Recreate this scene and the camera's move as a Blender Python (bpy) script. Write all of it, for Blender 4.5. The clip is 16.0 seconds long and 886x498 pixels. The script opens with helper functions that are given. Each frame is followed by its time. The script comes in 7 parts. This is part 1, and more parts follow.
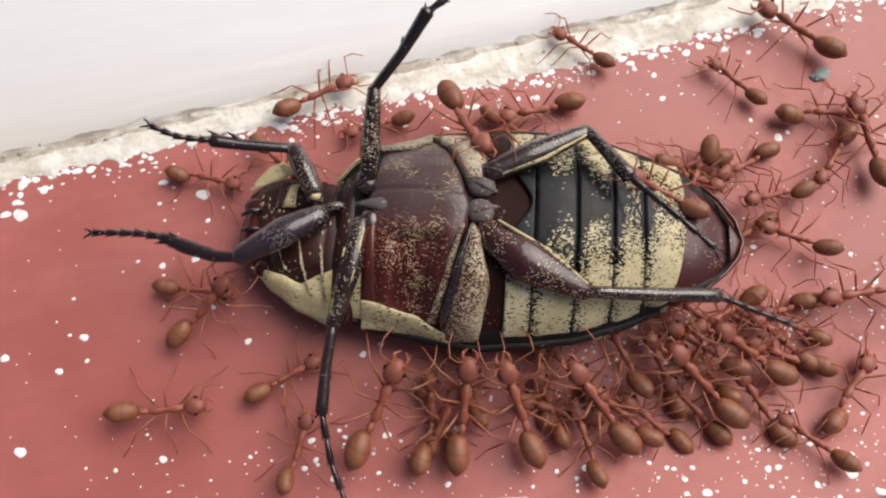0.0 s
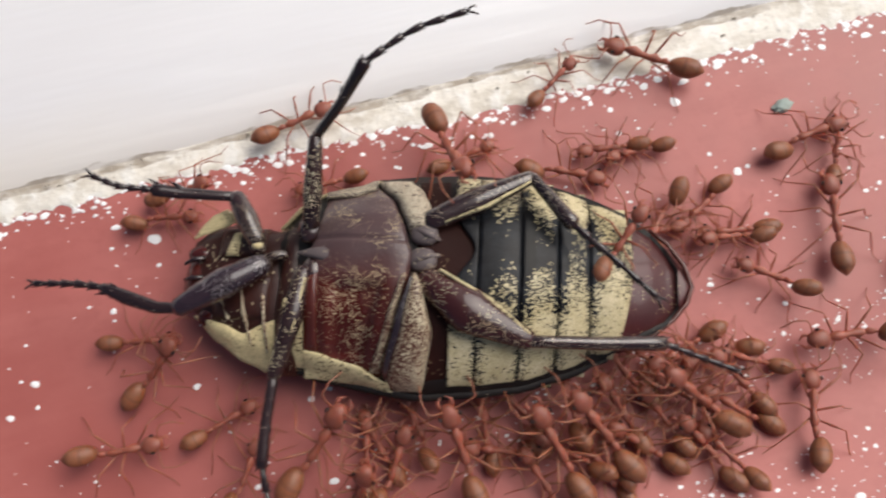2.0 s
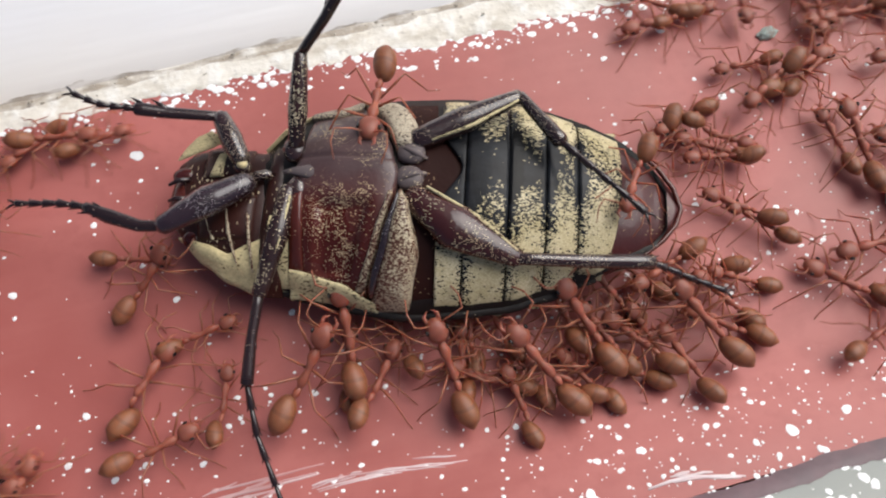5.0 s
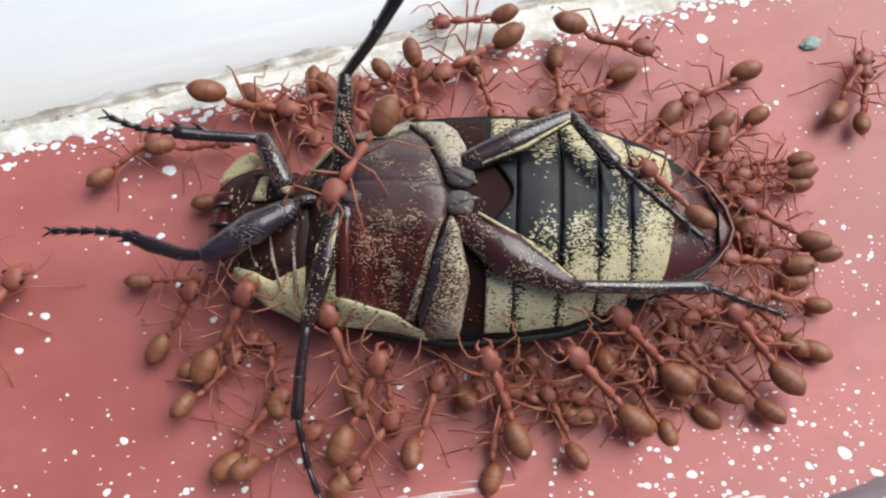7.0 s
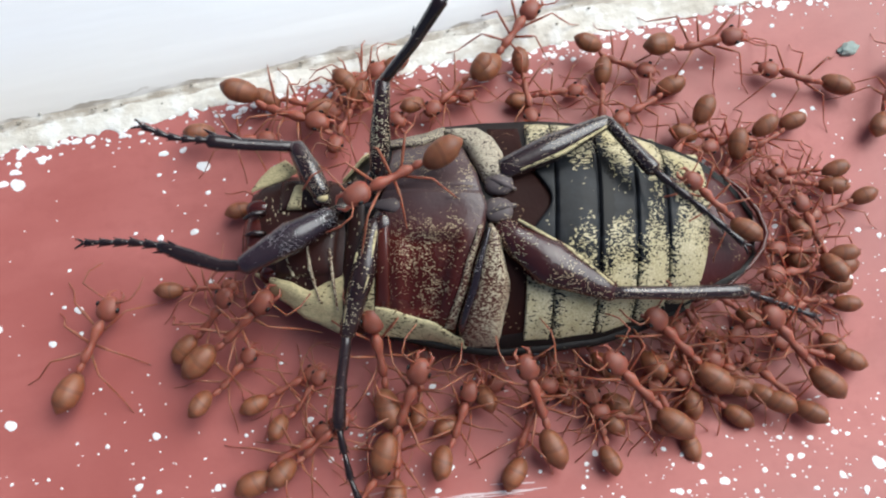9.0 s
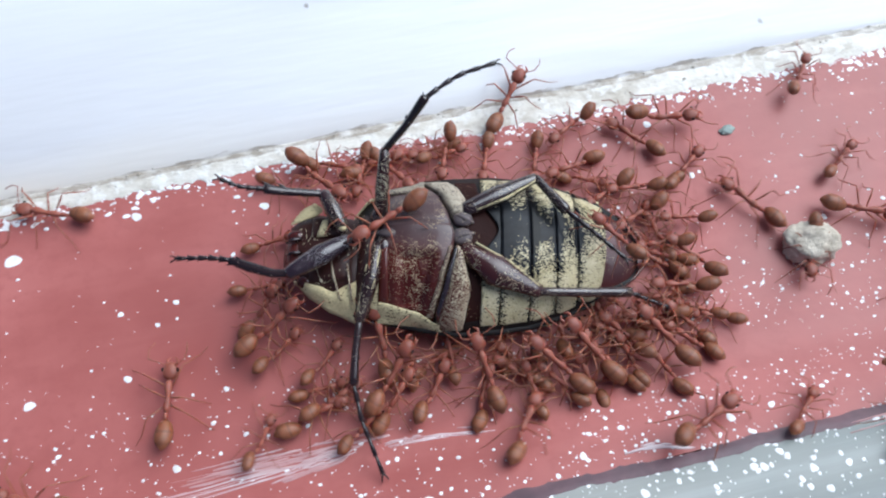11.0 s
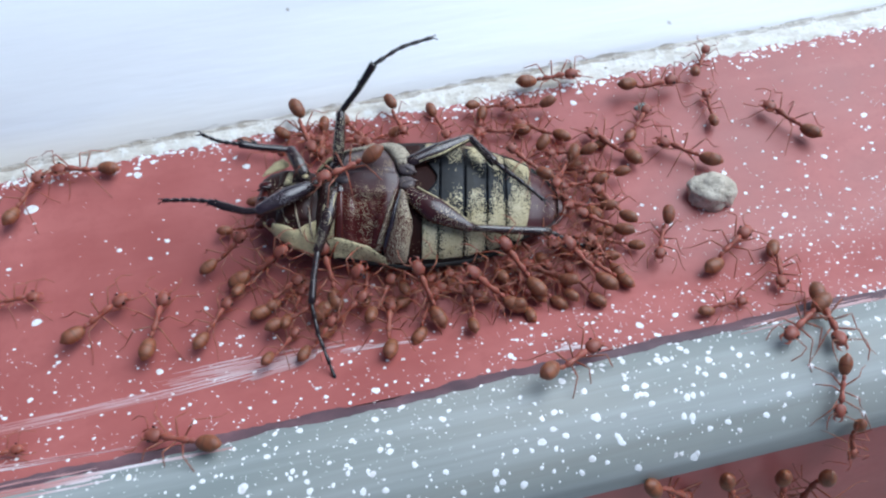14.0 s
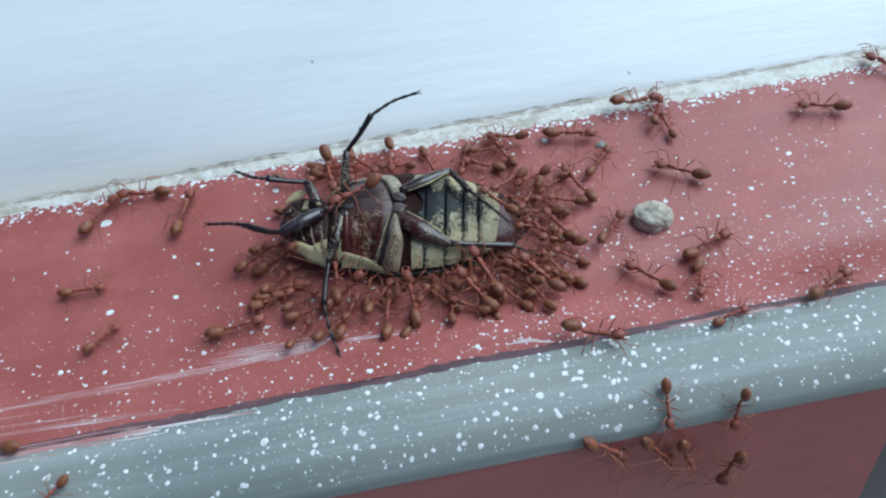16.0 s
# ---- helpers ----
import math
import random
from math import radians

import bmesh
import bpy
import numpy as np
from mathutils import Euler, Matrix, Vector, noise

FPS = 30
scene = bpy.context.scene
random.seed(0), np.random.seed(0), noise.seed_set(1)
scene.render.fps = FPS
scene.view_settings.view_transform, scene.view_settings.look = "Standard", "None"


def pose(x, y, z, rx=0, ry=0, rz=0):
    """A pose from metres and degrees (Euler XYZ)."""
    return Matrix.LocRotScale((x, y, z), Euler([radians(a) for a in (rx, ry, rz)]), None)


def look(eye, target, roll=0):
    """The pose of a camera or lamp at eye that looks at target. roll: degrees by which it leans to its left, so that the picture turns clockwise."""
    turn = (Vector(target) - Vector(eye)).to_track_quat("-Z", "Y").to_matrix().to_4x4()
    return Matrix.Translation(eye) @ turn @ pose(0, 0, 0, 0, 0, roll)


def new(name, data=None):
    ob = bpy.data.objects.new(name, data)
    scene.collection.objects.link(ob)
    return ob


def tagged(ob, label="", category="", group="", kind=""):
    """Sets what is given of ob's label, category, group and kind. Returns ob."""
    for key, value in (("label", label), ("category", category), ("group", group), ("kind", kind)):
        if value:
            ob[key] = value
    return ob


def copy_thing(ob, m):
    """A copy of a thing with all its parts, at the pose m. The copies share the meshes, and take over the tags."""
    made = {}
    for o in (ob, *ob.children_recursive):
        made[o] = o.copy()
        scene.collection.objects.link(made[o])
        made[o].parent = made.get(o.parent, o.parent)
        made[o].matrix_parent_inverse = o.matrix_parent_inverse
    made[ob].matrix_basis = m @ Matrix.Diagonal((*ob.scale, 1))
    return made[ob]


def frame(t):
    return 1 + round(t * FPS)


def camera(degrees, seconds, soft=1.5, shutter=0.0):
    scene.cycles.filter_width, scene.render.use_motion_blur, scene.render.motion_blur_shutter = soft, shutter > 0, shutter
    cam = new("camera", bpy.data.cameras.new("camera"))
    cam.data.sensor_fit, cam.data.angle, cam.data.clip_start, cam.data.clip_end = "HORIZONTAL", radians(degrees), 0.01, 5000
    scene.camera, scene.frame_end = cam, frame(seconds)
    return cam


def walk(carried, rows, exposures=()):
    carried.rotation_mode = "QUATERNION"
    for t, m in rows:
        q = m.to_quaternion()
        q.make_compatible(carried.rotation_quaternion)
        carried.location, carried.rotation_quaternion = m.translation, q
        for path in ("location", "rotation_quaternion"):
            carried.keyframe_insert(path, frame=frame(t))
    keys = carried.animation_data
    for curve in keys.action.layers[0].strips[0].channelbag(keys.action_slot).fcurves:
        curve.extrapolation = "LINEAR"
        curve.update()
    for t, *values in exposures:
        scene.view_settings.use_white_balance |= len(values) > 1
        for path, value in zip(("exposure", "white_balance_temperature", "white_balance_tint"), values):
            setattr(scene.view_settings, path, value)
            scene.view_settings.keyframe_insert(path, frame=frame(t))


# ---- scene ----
cam = camera(58, 16.0, soft=2.2, shutter=0.4)
PATH = [
    (0, pose(-0.0079, -0.01608, 0.05707, 14.62, -3.38, -15.6)),
    (0.5, pose(-0.00864, -0.01556, 0.05676, 14.54, -3.55, -15.83)),
    (1, pose(-0.00674, -0.01454, 0.05714, 14.46, -2.94, -15.88)),
    (1.5, pose(-0.00665, -0.01396, 0.05751, 14.61, -2.64, -15.88)),
    (2, pose(-0.00173, -0.01498, 0.05762, 14.96, -1.33, -15.75)),
    (2.5, pose(0.00362, -0.01661, 0.05746, 14.99, -1.35, -15.81)),
    (3, pose(0.00401, -0.01971, 0.0567, 15.68, -1.25, -15.7)),
    (3.5, pose(0.0022, -0.02089, 0.05622, 16.33, -1.14, -15.18)),
    (4, pose(-0.00018, -0.02235, 0.05552, 15.39, -1.08, -15.51)),
    (4.2, pose(-0.00117, -0.02202, 0.0556, 15.8, -1.15, -15.18)),
    (6.3, pose(-0.0031, -0.02313, 0.05437, 16.96, -2.09, -16.03)),
    (6.5, pose(-0.0029, -0.02154, 0.05462, 15.69, -1.64, -15.55)),
    (7, pose(-0.0054, -0.0191, 0.05449, 15.71, -2.13, -15.71)),
    (7.5, pose(-0.00683, -0.01727, 0.05474, 16.09, -2.47, -15.4)),
    (8, pose(-0.00699, -0.01646, 0.05497, 15.78, -2.46, -15.32)),
    (8.5, pose(-0.0068, -0.01816, 0.05483, 15.81, -1.98, -15.16)),
    (9, pose(-0.00717, -0.01823, 0.05438, 15.35, -1.99, -14.62)),
    (9.2, pose(-0.00669, -0.0196, 0.054, 16.71, -1.98, -14.86)),
    (11.3, pose(-0.00664, -0.03168, 0.07689, 20.96, 0.53, -12.79)),
    (11.5, pose(-0.00501, -0.03322, 0.07553, 21.59, 2.26, -13.36)),
    (12, pose(-0.0026, -0.04107, 0.06987, 25.99, 3.03, -13.74)),
    (12.5, pose(-0.00254, -0.04265, 0.06996, 27.84, -0.58, -15.1)),
    (13, pose(-0.00489, -0.04066, 0.07293, 27.36, -0.59, -14.23)),
    (13.5, pose(-0.00434, -0.04566, 0.07512, 28.03, 0.45, -13.19)),
    (14, pose(-0.00513, -0.05349, 0.07987, 28.75, 0.46, -12.82)),
    (14.5, pose(-0.0059, -0.0534, 0.08625, 27.83, 0.37, -12.55)),
    (15, pose(-0.00592, -0.05441, 0.08753, 28.42, 0.39, -12.48)),
    (15.5, pose(-0.00419, -0.05879, 0.09258, 29, 0.81, -11.81)),
    (16, pose(0.00066, -0.06462, 0.09916, 29.2, 2.74, -10.47)),
]
walk(cam, PATH, exposures=[(0, 0.33, 6450, 10), (2.5, 0.245, 6360, 10), (4.2, 0.28, 6300, 10), (7, 0.48, 5800, 4), (9.2, 0.45, 5720, 3), (11.3, 0.37, 5230, 5), (13, 0.35, 5080, 4), (14.5, 0.17, 5060, 2), (16, -0.05, 4900, -5)])

# ---- world and light ----
MM = 0.001
world = bpy.data.worlds.new("world")
scene.world = world
world.use_nodes = True
wn = world.node_tree
sky = wn.nodes.new("ShaderNodeTexSky")
sky.sky_type, sky.sun_disc = "NISHITA", False
sky.air_density, sky.dust_density, sky.ozone_density = 1.0, 6.0, 0.5
sky.sun_elevation, sky.sun_rotation = radians(53), radians(63)
wn.nodes["Background"].inputs["Strength"].default_value = 0.063
wn.links.new(sky.outputs["Color"], wn.nodes["Background"].inputs["Color"])
sun = new("sun", bpy.data.lights.new("sun", "SUN"))
sun.data.energy, sun.data.angle, sun.data.color = 2.6, radians(58), (1.0, 0.965, 0.92)
sun.matrix_world = look((0.60, 0.24, 0.763), (0, 0, 0))

# ---- materials ----


def material(name, rough=0.5, base=(0.5, 0.5, 0.5), metal=0.0, spec=0.5):
    """A node material; returns it with its tree and its shader."""
    mat = bpy.data.materials.new(name)
    mat.use_nodes = True
    tree = mat.node_tree
    bsdf = tree.nodes["Principled BSDF"]
    bsdf.inputs["Base Color"].default_value = (*base, 1)
    bsdf.inputs["Roughness"].default_value = rough
    bsdf.inputs["Metallic"].default_value = metal
    bsdf.inputs["Specular IOR Level"].default_value = spec
    return mat, tree, bsdf


def node(tree, kind, **inputs):
    n = tree.nodes.new(kind)
    for key, value in inputs.items():
        n.inputs[key.replace("_", " ")].default_value = value
    return n


def coords(tree, scale=(1, 1, 1), turn=(0, 0, 0)):
    tc = tree.nodes.new("ShaderNodeTexCoord")
    mp = tree.nodes.new("ShaderNodeMapping")
    mp.inputs["Scale"].default_value = scale
    mp.inputs["Rotation"].default_value = turn
    tree.links.new(tc.outputs["Object"], mp.inputs["Vector"])
    return mp.outputs["Vector"]


def noise_tex(tree, scale, detail=3.0, vec=None, rough=0.55):
    n = node(tree, "ShaderNodeTexNoise", Scale=scale, Detail=detail, Roughness=rough)
    tree.links.new(vec if vec else coords(tree), n.inputs["Vector"])
    return n.outputs["Fac"]


def ramp(tree, fac, stops):
    r = tree.nodes.new("ShaderNodeValToRGB")
    el = r.color_ramp.elements
    while len(el) < len(stops):
        el.new(0.5)
    for e, (p, c) in zip(el, stops):
        e.position = p
        e.color = (*c, 1) if len(c) == 3 else c
    tree.links.new(fac, r.inputs["Fac"])
    return r.outputs["Color"]


def grey(v):
    return (v, v, v)


def mix(tree, fac, a, b, blend="MIX"):
    m = tree.nodes.new("ShaderNodeMix")
    m.data_type, m.blend_type = "RGBA", blend
    for sock, value in ((m.inputs[0], fac), (m.inputs[6], a), (m.inputs[7], b)):
        if isinstance(value, bpy.types.NodeSocket):
            tree.links.new(value, sock)
        else:
            sock.default_value = value if not isinstance(value, tuple) else (*value, 1)
    return m.outputs[2]


def math_node(tree, op, a, b=0.0, c=0.0):
    m = tree.nodes.new("ShaderNodeMath")
    m.operation = op
    for sock, value in zip(m.inputs, (a, b, c)):
        if isinstance(value, bpy.types.NodeSocket):
            tree.links.new(value, sock)
        else:
            sock.default_value = value
    return m.outputs[0]


def bump(tree, bsdf, height, strength=0.3, dist=0.0001):
    b = node(tree, "ShaderNodeBump", Strength=strength, Distance=dist)
    tree.links.new(height, b.inputs["Height"])
    tree.links.new(b.outputs["Normal"], bsdf.inputs["Normal"])


def paint_material(name, base, dark, light, rough, grain=900, blot=55, bump_strength=0.25, spec=0.5):
    """Old brushed paint: blotches, fine grain, uneven gloss."""
    mat, tree, bsdf = material(name, rough, base, spec=spec)
    big = noise_tex(tree, blot, 4)
    fine = noise_tex(tree, grain, 4)
    streak = noise_tex(tree, 160, 4, coords(tree, (0.12, 1, 1)))
    col = mix(tree, ramp(tree, big, [(0.35, grey(0)), (0.68, grey(1))]), dark, base)
    col = mix(tree, ramp(tree, streak, [(0.5, grey(0)), (0.8, grey(0.55))]), col, light)
    col = mix(tree, ramp(tree, fine, [(0.3, grey(0.35)), (0.5, grey(0))]), col, dark)
    scuff = noise_tex(tree, 4.5 * blot, 5, coords(tree, (0.6, 1, 1)), 0.65)
    col = mix(tree, ramp(tree, scuff, [(0.34, grey(0.5)), (0.5, grey(0))]), col, dark)
    tree.links.new(col, bsdf.inputs["Base Color"])
    tree.links.new(ramp(tree, big, [(0.3, grey(rough - 0.08)), (0.7, grey(rough + 0.12))]), bsdf.inputs["Roughness"])
    bump(tree, bsdf, mix(tree, 0.5, fine, streak), bump_strength, 0.00012)
    return mat


RED = paint_material("red_paint", (0.435, 0.138, 0.120), (0.33, 0.092, 0.078), (0.50, 0.180, 0.157), 0.42, spec=0.38)
# The ledge's paint again, lightened to stand in for sky light on the face.
RED_FACE_LIT = paint_material("red_paint_face_lit", (0.52, 0.17, 0.152), (0.43, 0.13, 0.115), (0.51, 0.20, 0.18), 0.45)
def lip_material():
    """Grey-green gloss paint, brushed lengthwise with beige and bluish streaks."""
    mat, tree, bsdf = material("grey_paint", 0.42, (0.36, 0.37, 0.33), spec=0.35)
    long = noise_tex(tree, 330, 5, coords(tree, (0.035, 1, 1)), 0.6)
    big = noise_tex(tree, 60, 4, coords(tree, (0.4, 1, 1)))
    col = mix(tree, ramp(tree, big, [(0.36, grey(0)), (0.66, grey(1))]), (0.25, 0.27, 0.25), (0.335, 0.335, 0.30))
    col = mix(tree, ramp(tree, long, [(0.5, grey(0)), (0.72, grey(0.6))]), col, (0.47, 0.48, 0.47))
    col = mix(tree, ramp(tree, long, [(0.28, grey(0.55)), (0.44, grey(0))]), col, (0.20, 0.18, 0.145))
    tree.links.new(col, bsdf.inputs["Base Color"])
    bump(tree, bsdf, long, 0.3, 0.0002)
    return mat


GREY_PAINT = lip_material()
SEAM = paint_material("mauve_seam", (0.17, 0.09, 0.10), (0.09, 0.052, 0.06), (0.30, 0.22, 0.24), 0.5, blot=260)
FLECK, _t, _b = material("white_paint_fleck", 0.4, (0.82, 0.81, 0.80))
_t.links.new(ramp(_t, noise_tex(_t, 900, 3), [(0.30, (0.72, 0.68, 0.66)), (0.5, (0.90, 0.89, 0.88))]), _b.inputs["Base Color"])


STREAK, _t, _b = material("thin_white_streak", 0.35, (0.6, 0.48, 0.48))
_t.links.new(ramp(_t, noise_tex(_t, 500, 4, coords(_t, (0.15, 1, 1))), [(0.40, (0.44, 0.18, 0.16)), (0.54, (0.54, 0.34, 0.33)), (0.70, (0.74, 0.68, 0.68))]), _b.inputs["Base Color"])


def foot_dirt(tree, col):
    """A broken brown smear of dirt along the crease, in streaks of uneven width."""
    sep = tree.nodes.new("ShaderNodeSeparateXYZ")
    tree.links.new(coords(tree), sep.inputs[0])
    sway = math_node(tree, "MULTIPLY_ADD", noise_tex(tree, 120, 3, coords(tree, (1, 0, 0))), 0.9 * MM, 11.75 * MM)
    off = math_node(tree, "ABSOLUTE", math_node(tree, "SUBTRACT", sep.outputs["Y"], sway))
    width = math_node(tree, "MULTIPLY", ramp(tree, noise_tex(tree, 210, 4, coords(tree, (1, 0.3, 0))), [(0.36, grey(0.12)), (0.66, grey(0.62))]), 1 * MM)
    streak = math_node(tree, "LESS_THAN", off, width)
    grain = ramp(tree, noise_tex(tree, 1300, 3, coords(tree, (0.4, 1, 1))), [(0.36, grey(0.1)), (0.58, grey(0.85))])
    return mix(tree, math_node(tree, "MULTIPLY", streak, grain), col, (0.33, 0.27, 0.205))


def wall_material():
    mat, tree, bsdf = material("white_wall_paint", 0.35, (0.8, 0.8, 0.8))
    waves = noise_tex(tree, 40, 4, coords(tree, (0.25, 1, 1), (0, 0, 0.15)))
    col = mix(tree, ramp(tree, waves, [(0.35, grey(0)), (0.7, grey(1))]), (0.86, 0.85, 0.85), (0.90, 0.90, 0.90))
    # Grey smudges, thickened leftward and low to paint in the wall's soft shade.
    shade_smudge = noise_tex(tree, 26, 5, coords(tree, (0.3, 1, 1), (0, 0, 0.2)), 0.6)
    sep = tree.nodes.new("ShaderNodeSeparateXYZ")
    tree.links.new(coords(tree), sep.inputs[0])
    left_weight = node(tree, "ShaderNodeMapRange", From_Min=-45 * MM, From_Max=12 * MM, To_Min=1.0, To_Max=0.2)
    tree.links.new(sep.outputs["X"], left_weight.inputs["Value"])
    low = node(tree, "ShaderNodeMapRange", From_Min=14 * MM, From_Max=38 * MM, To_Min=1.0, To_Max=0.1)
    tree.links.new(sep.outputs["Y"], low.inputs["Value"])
    reach = math_node(tree, "MULTIPLY", left_weight.outputs["Result"], low.outputs["Result"])
    shade_amount = math_node(tree, "MULTIPLY", ramp(tree, shade_smudge, [(0.28, grey(0.3)), (0.62, grey(1.0))]), reach)
    col = mix(tree, shade_amount, col, (0.59, 0.56, 0.56))
    climb = math_node(tree, "MULTIPLY_ADD", noise_tex(tree, 70, 4, coords(tree, (0.35, 1, 1))), -10.0 * MM, sep.outputs["Y"])
    stain = ramp(tree, math_node(tree, "MULTIPLY", climb, 50), [(0.36, grey(0.9)), (0.62, grey(0))])
    col = mix(tree, math_node(tree, "MULTIPLY", stain, left_weight.outputs["Result"]), col, (0.75, 0.685, 0.59))
    col = foot_dirt(tree, col)
    specks = ramp(tree, noise_tex(tree, 210, 2), [(0.755, grey(0)), (0.775, grey(1))])
    col = mix(tree, specks, col, (0.34, 0.30, 0.26))
    tree.links.new(col, bsdf.inputs["Base Color"])
    strokes = noise_tex(tree, 150, 4, coords(tree, (0.15, 1, 1), (0, 0, 0.2)), 0.5)
    bump(tree, bsdf, strokes, 0.5, 0.0009)
    return mat


def cream_edge_material():
    """The lapped cream paint along the foot of the wall, with grime in its creases."""
    mat, tree, bsdf = material("cream_lap_paint", 0.5, (0.74, 0.70, 0.62))
    grime = noise_tex(tree, 420, 5, coords(tree, (0.35, 1, 1)))
    fine = noise_tex(tree, 1500, 3)
    col = mix(tree, ramp(tree, grime, [(0.44, grey(0)), (0.66, grey(1))]), (0.76, 0.715, 0.63), (0.50, 0.44, 0.35))
    col = mix(tree, ramp(tree, fine, [(0.60, grey(0)), (0.75, grey(0.6))]), col, (0.30, 0.25, 0.20))
    lumps = noise_tex(tree, 650, 4)
    col = mix(tree, ramp(tree, lumps, [(0.5, grey(0)), (0.62, grey(0.7))]), col, (0.84, 0.82, 0.77))
    col = foot_dirt(tree, col)
    tree.links.new(col, bsdf.inputs["Base Color"])
    bump(tree, bsdf, mix(tree, 0.5, grime, lumps), 0.8, 0.0005)
    return mat


WALL = wall_material()
CREAM = cream_edge_material()
GRIME = paint_material("grime", (0.46, 0.42, 0.35), (0.30, 0.265, 0.21), (0.58, 0.54, 0.48), 0.85, grain=2500, blot=500)


def cells(tree, scale, stretch=(1, 1, 1)):
    """Voronoi cells: distance from the middle and a random number for each."""
    v = node(tree, "ShaderNodeTexVoronoi", Scale=scale)
    tree.links.new(coords(tree, stretch), v.inputs["Vector"])
    s = tree.nodes.new("ShaderNodeSeparateColor")
    tree.links.new(v.outputs["Color"], s.inputs["Color"])
    return v.outputs["Distance"], s.outputs["Red"]


def speckled(name, base, flake, amount, rough=0.28, fscale=11500, stretch=(0.5, 1, 1), coat=0.0, pit=0.5, size=0.42, pitscale=3400, least=0.04):
    """Glossy chitin with a dusting of separate pale scales, in drifts; on FORELEG they stand for glints."""
    mat, tree, bsdf = material(name, rough, base, spec=0.30)
    patch = noise_tex(tree, 380, 4, None, 0.6)
    tone = noise_tex(tree, 160, 3)
    col = mix(tree, ramp(tree, tone, [(0.35, grey(0)), (0.7, grey(1))]), tuple(c * 0.5 for c in base), base)
    dist, rnd = cells(tree, fscale, stretch)
    density = math_node(tree, "MULTIPLY", ramp(tree, patch, [(0.43, grey(least)), (0.62, grey(1))]), amount)
    mask = math_node(tree, "MULTIPLY", math_node(tree, "LESS_THAN", rnd, density), math_node(tree, "LESS_THAN", dist, size))
    shade = mix(tree, rnd, flake, tuple(c * 0.7 for c in flake))
    tree.links.new(mix(tree, mask, col, shade), bsdf.inputs["Base Color"])
    dust = ramp(tree, noise_tex(tree, 260, 4), [(0.4, grey(rough)), (0.7, grey(rough + 0.16))])
    tree.links.new(mix(tree, mask, dust, grey(0.75)), bsdf.inputs["Roughness"])
    bsdf.inputs["Coat Weight"].default_value = coat
    bsdf.inputs["Coat Roughness"].default_value = 0.07
    pits = noise_tex(tree, pitscale, 3)
    bump(tree, bsdf, mix(tree, 0.6, mask, pits), pit, 0.00009)
    return mat


TAN = (0.60, 0.50, 0.32)
CREAM_SCALE = (0.60, 0.51, 0.29)
CHITIN_DUSK = speckled("dusky_chitin", (0.15, 0.118, 0.118), TAN, 0.35, 0.42)
COXA = speckled("scaly_coxa", (0.115, 0.034, 0.019), (0.53, 0.45, 0.31), 1.3, 0.26, fscale=14500, coat=0.2, size=0.62, least=0.28)
LEG = speckled("dark_leg_chitin", (0.034, 0.013, 0.012), (0.36, 0.30, 0.21), 0.5, 0.17, fscale=17500, coat=0.9, pit=0.7)
LEG_BARE = speckled("bare_leg_chitin", (0.024, 0.011, 0.011), (0.2, 0.15, 0.12), 0.06, 0.18, coat=0.6, pit=0.6)
THIGH = speckled("thigh_chitin", (0.054, 0.011, 0.010), (0.50, 0.43, 0.27), 0.45, 0.16, fscale=14500, coat=0.5, pit=0.7)
LEG_SCALY = speckled("scaly_leg_chitin", (0.034, 0.014, 0.013), (0.52, 0.45, 0.30), 0.8, 0.2, coat=0.5, pit=0.7, least=0.1)
PALE_HIP = speckled("pale_scaly_hip", (0.10, 0.06, 0.045), (0.50, 0.43, 0.32), 1.2, 0.45, fscale=14500, size=0.7, least=0.55)
FLANK = speckled("dusty_flank", (0.12, 0.085, 0.072), (0.50, 0.43, 0.31), 0.9, 0.45, fscale=14500, size=0.6, least=0.25)
HEAD_SHELL = speckled("red_brown_head", (0.085, 0.016, 0.010), (0.3, 0.2, 0.12), 0.05, 0.16, coat=0.4)
YELLOW_SHELL = speckled("yellow_cream_shell", (0.12, 0.07, 0.03), (0.66, 0.55, 0.30), 1.1, 0.6, size=0.95, least=0.85)
CREAM_SHELL = speckled("cream_shell", (0.10, 0.07, 0.035), CREAM_SCALE, 1.1, 0.6, size=0.9, least=0.72)
BLACK_SHELL = speckled("black_shell", (0.012, 0.009, 0.008), (0.2, 0.17, 0.12), 0.06, 0.55)
TAIL = speckled("amber_tail", (0.078, 0.019, 0.019), (0.45, 0.34, 0.2), 0.12, 0.30, coat=0.2)


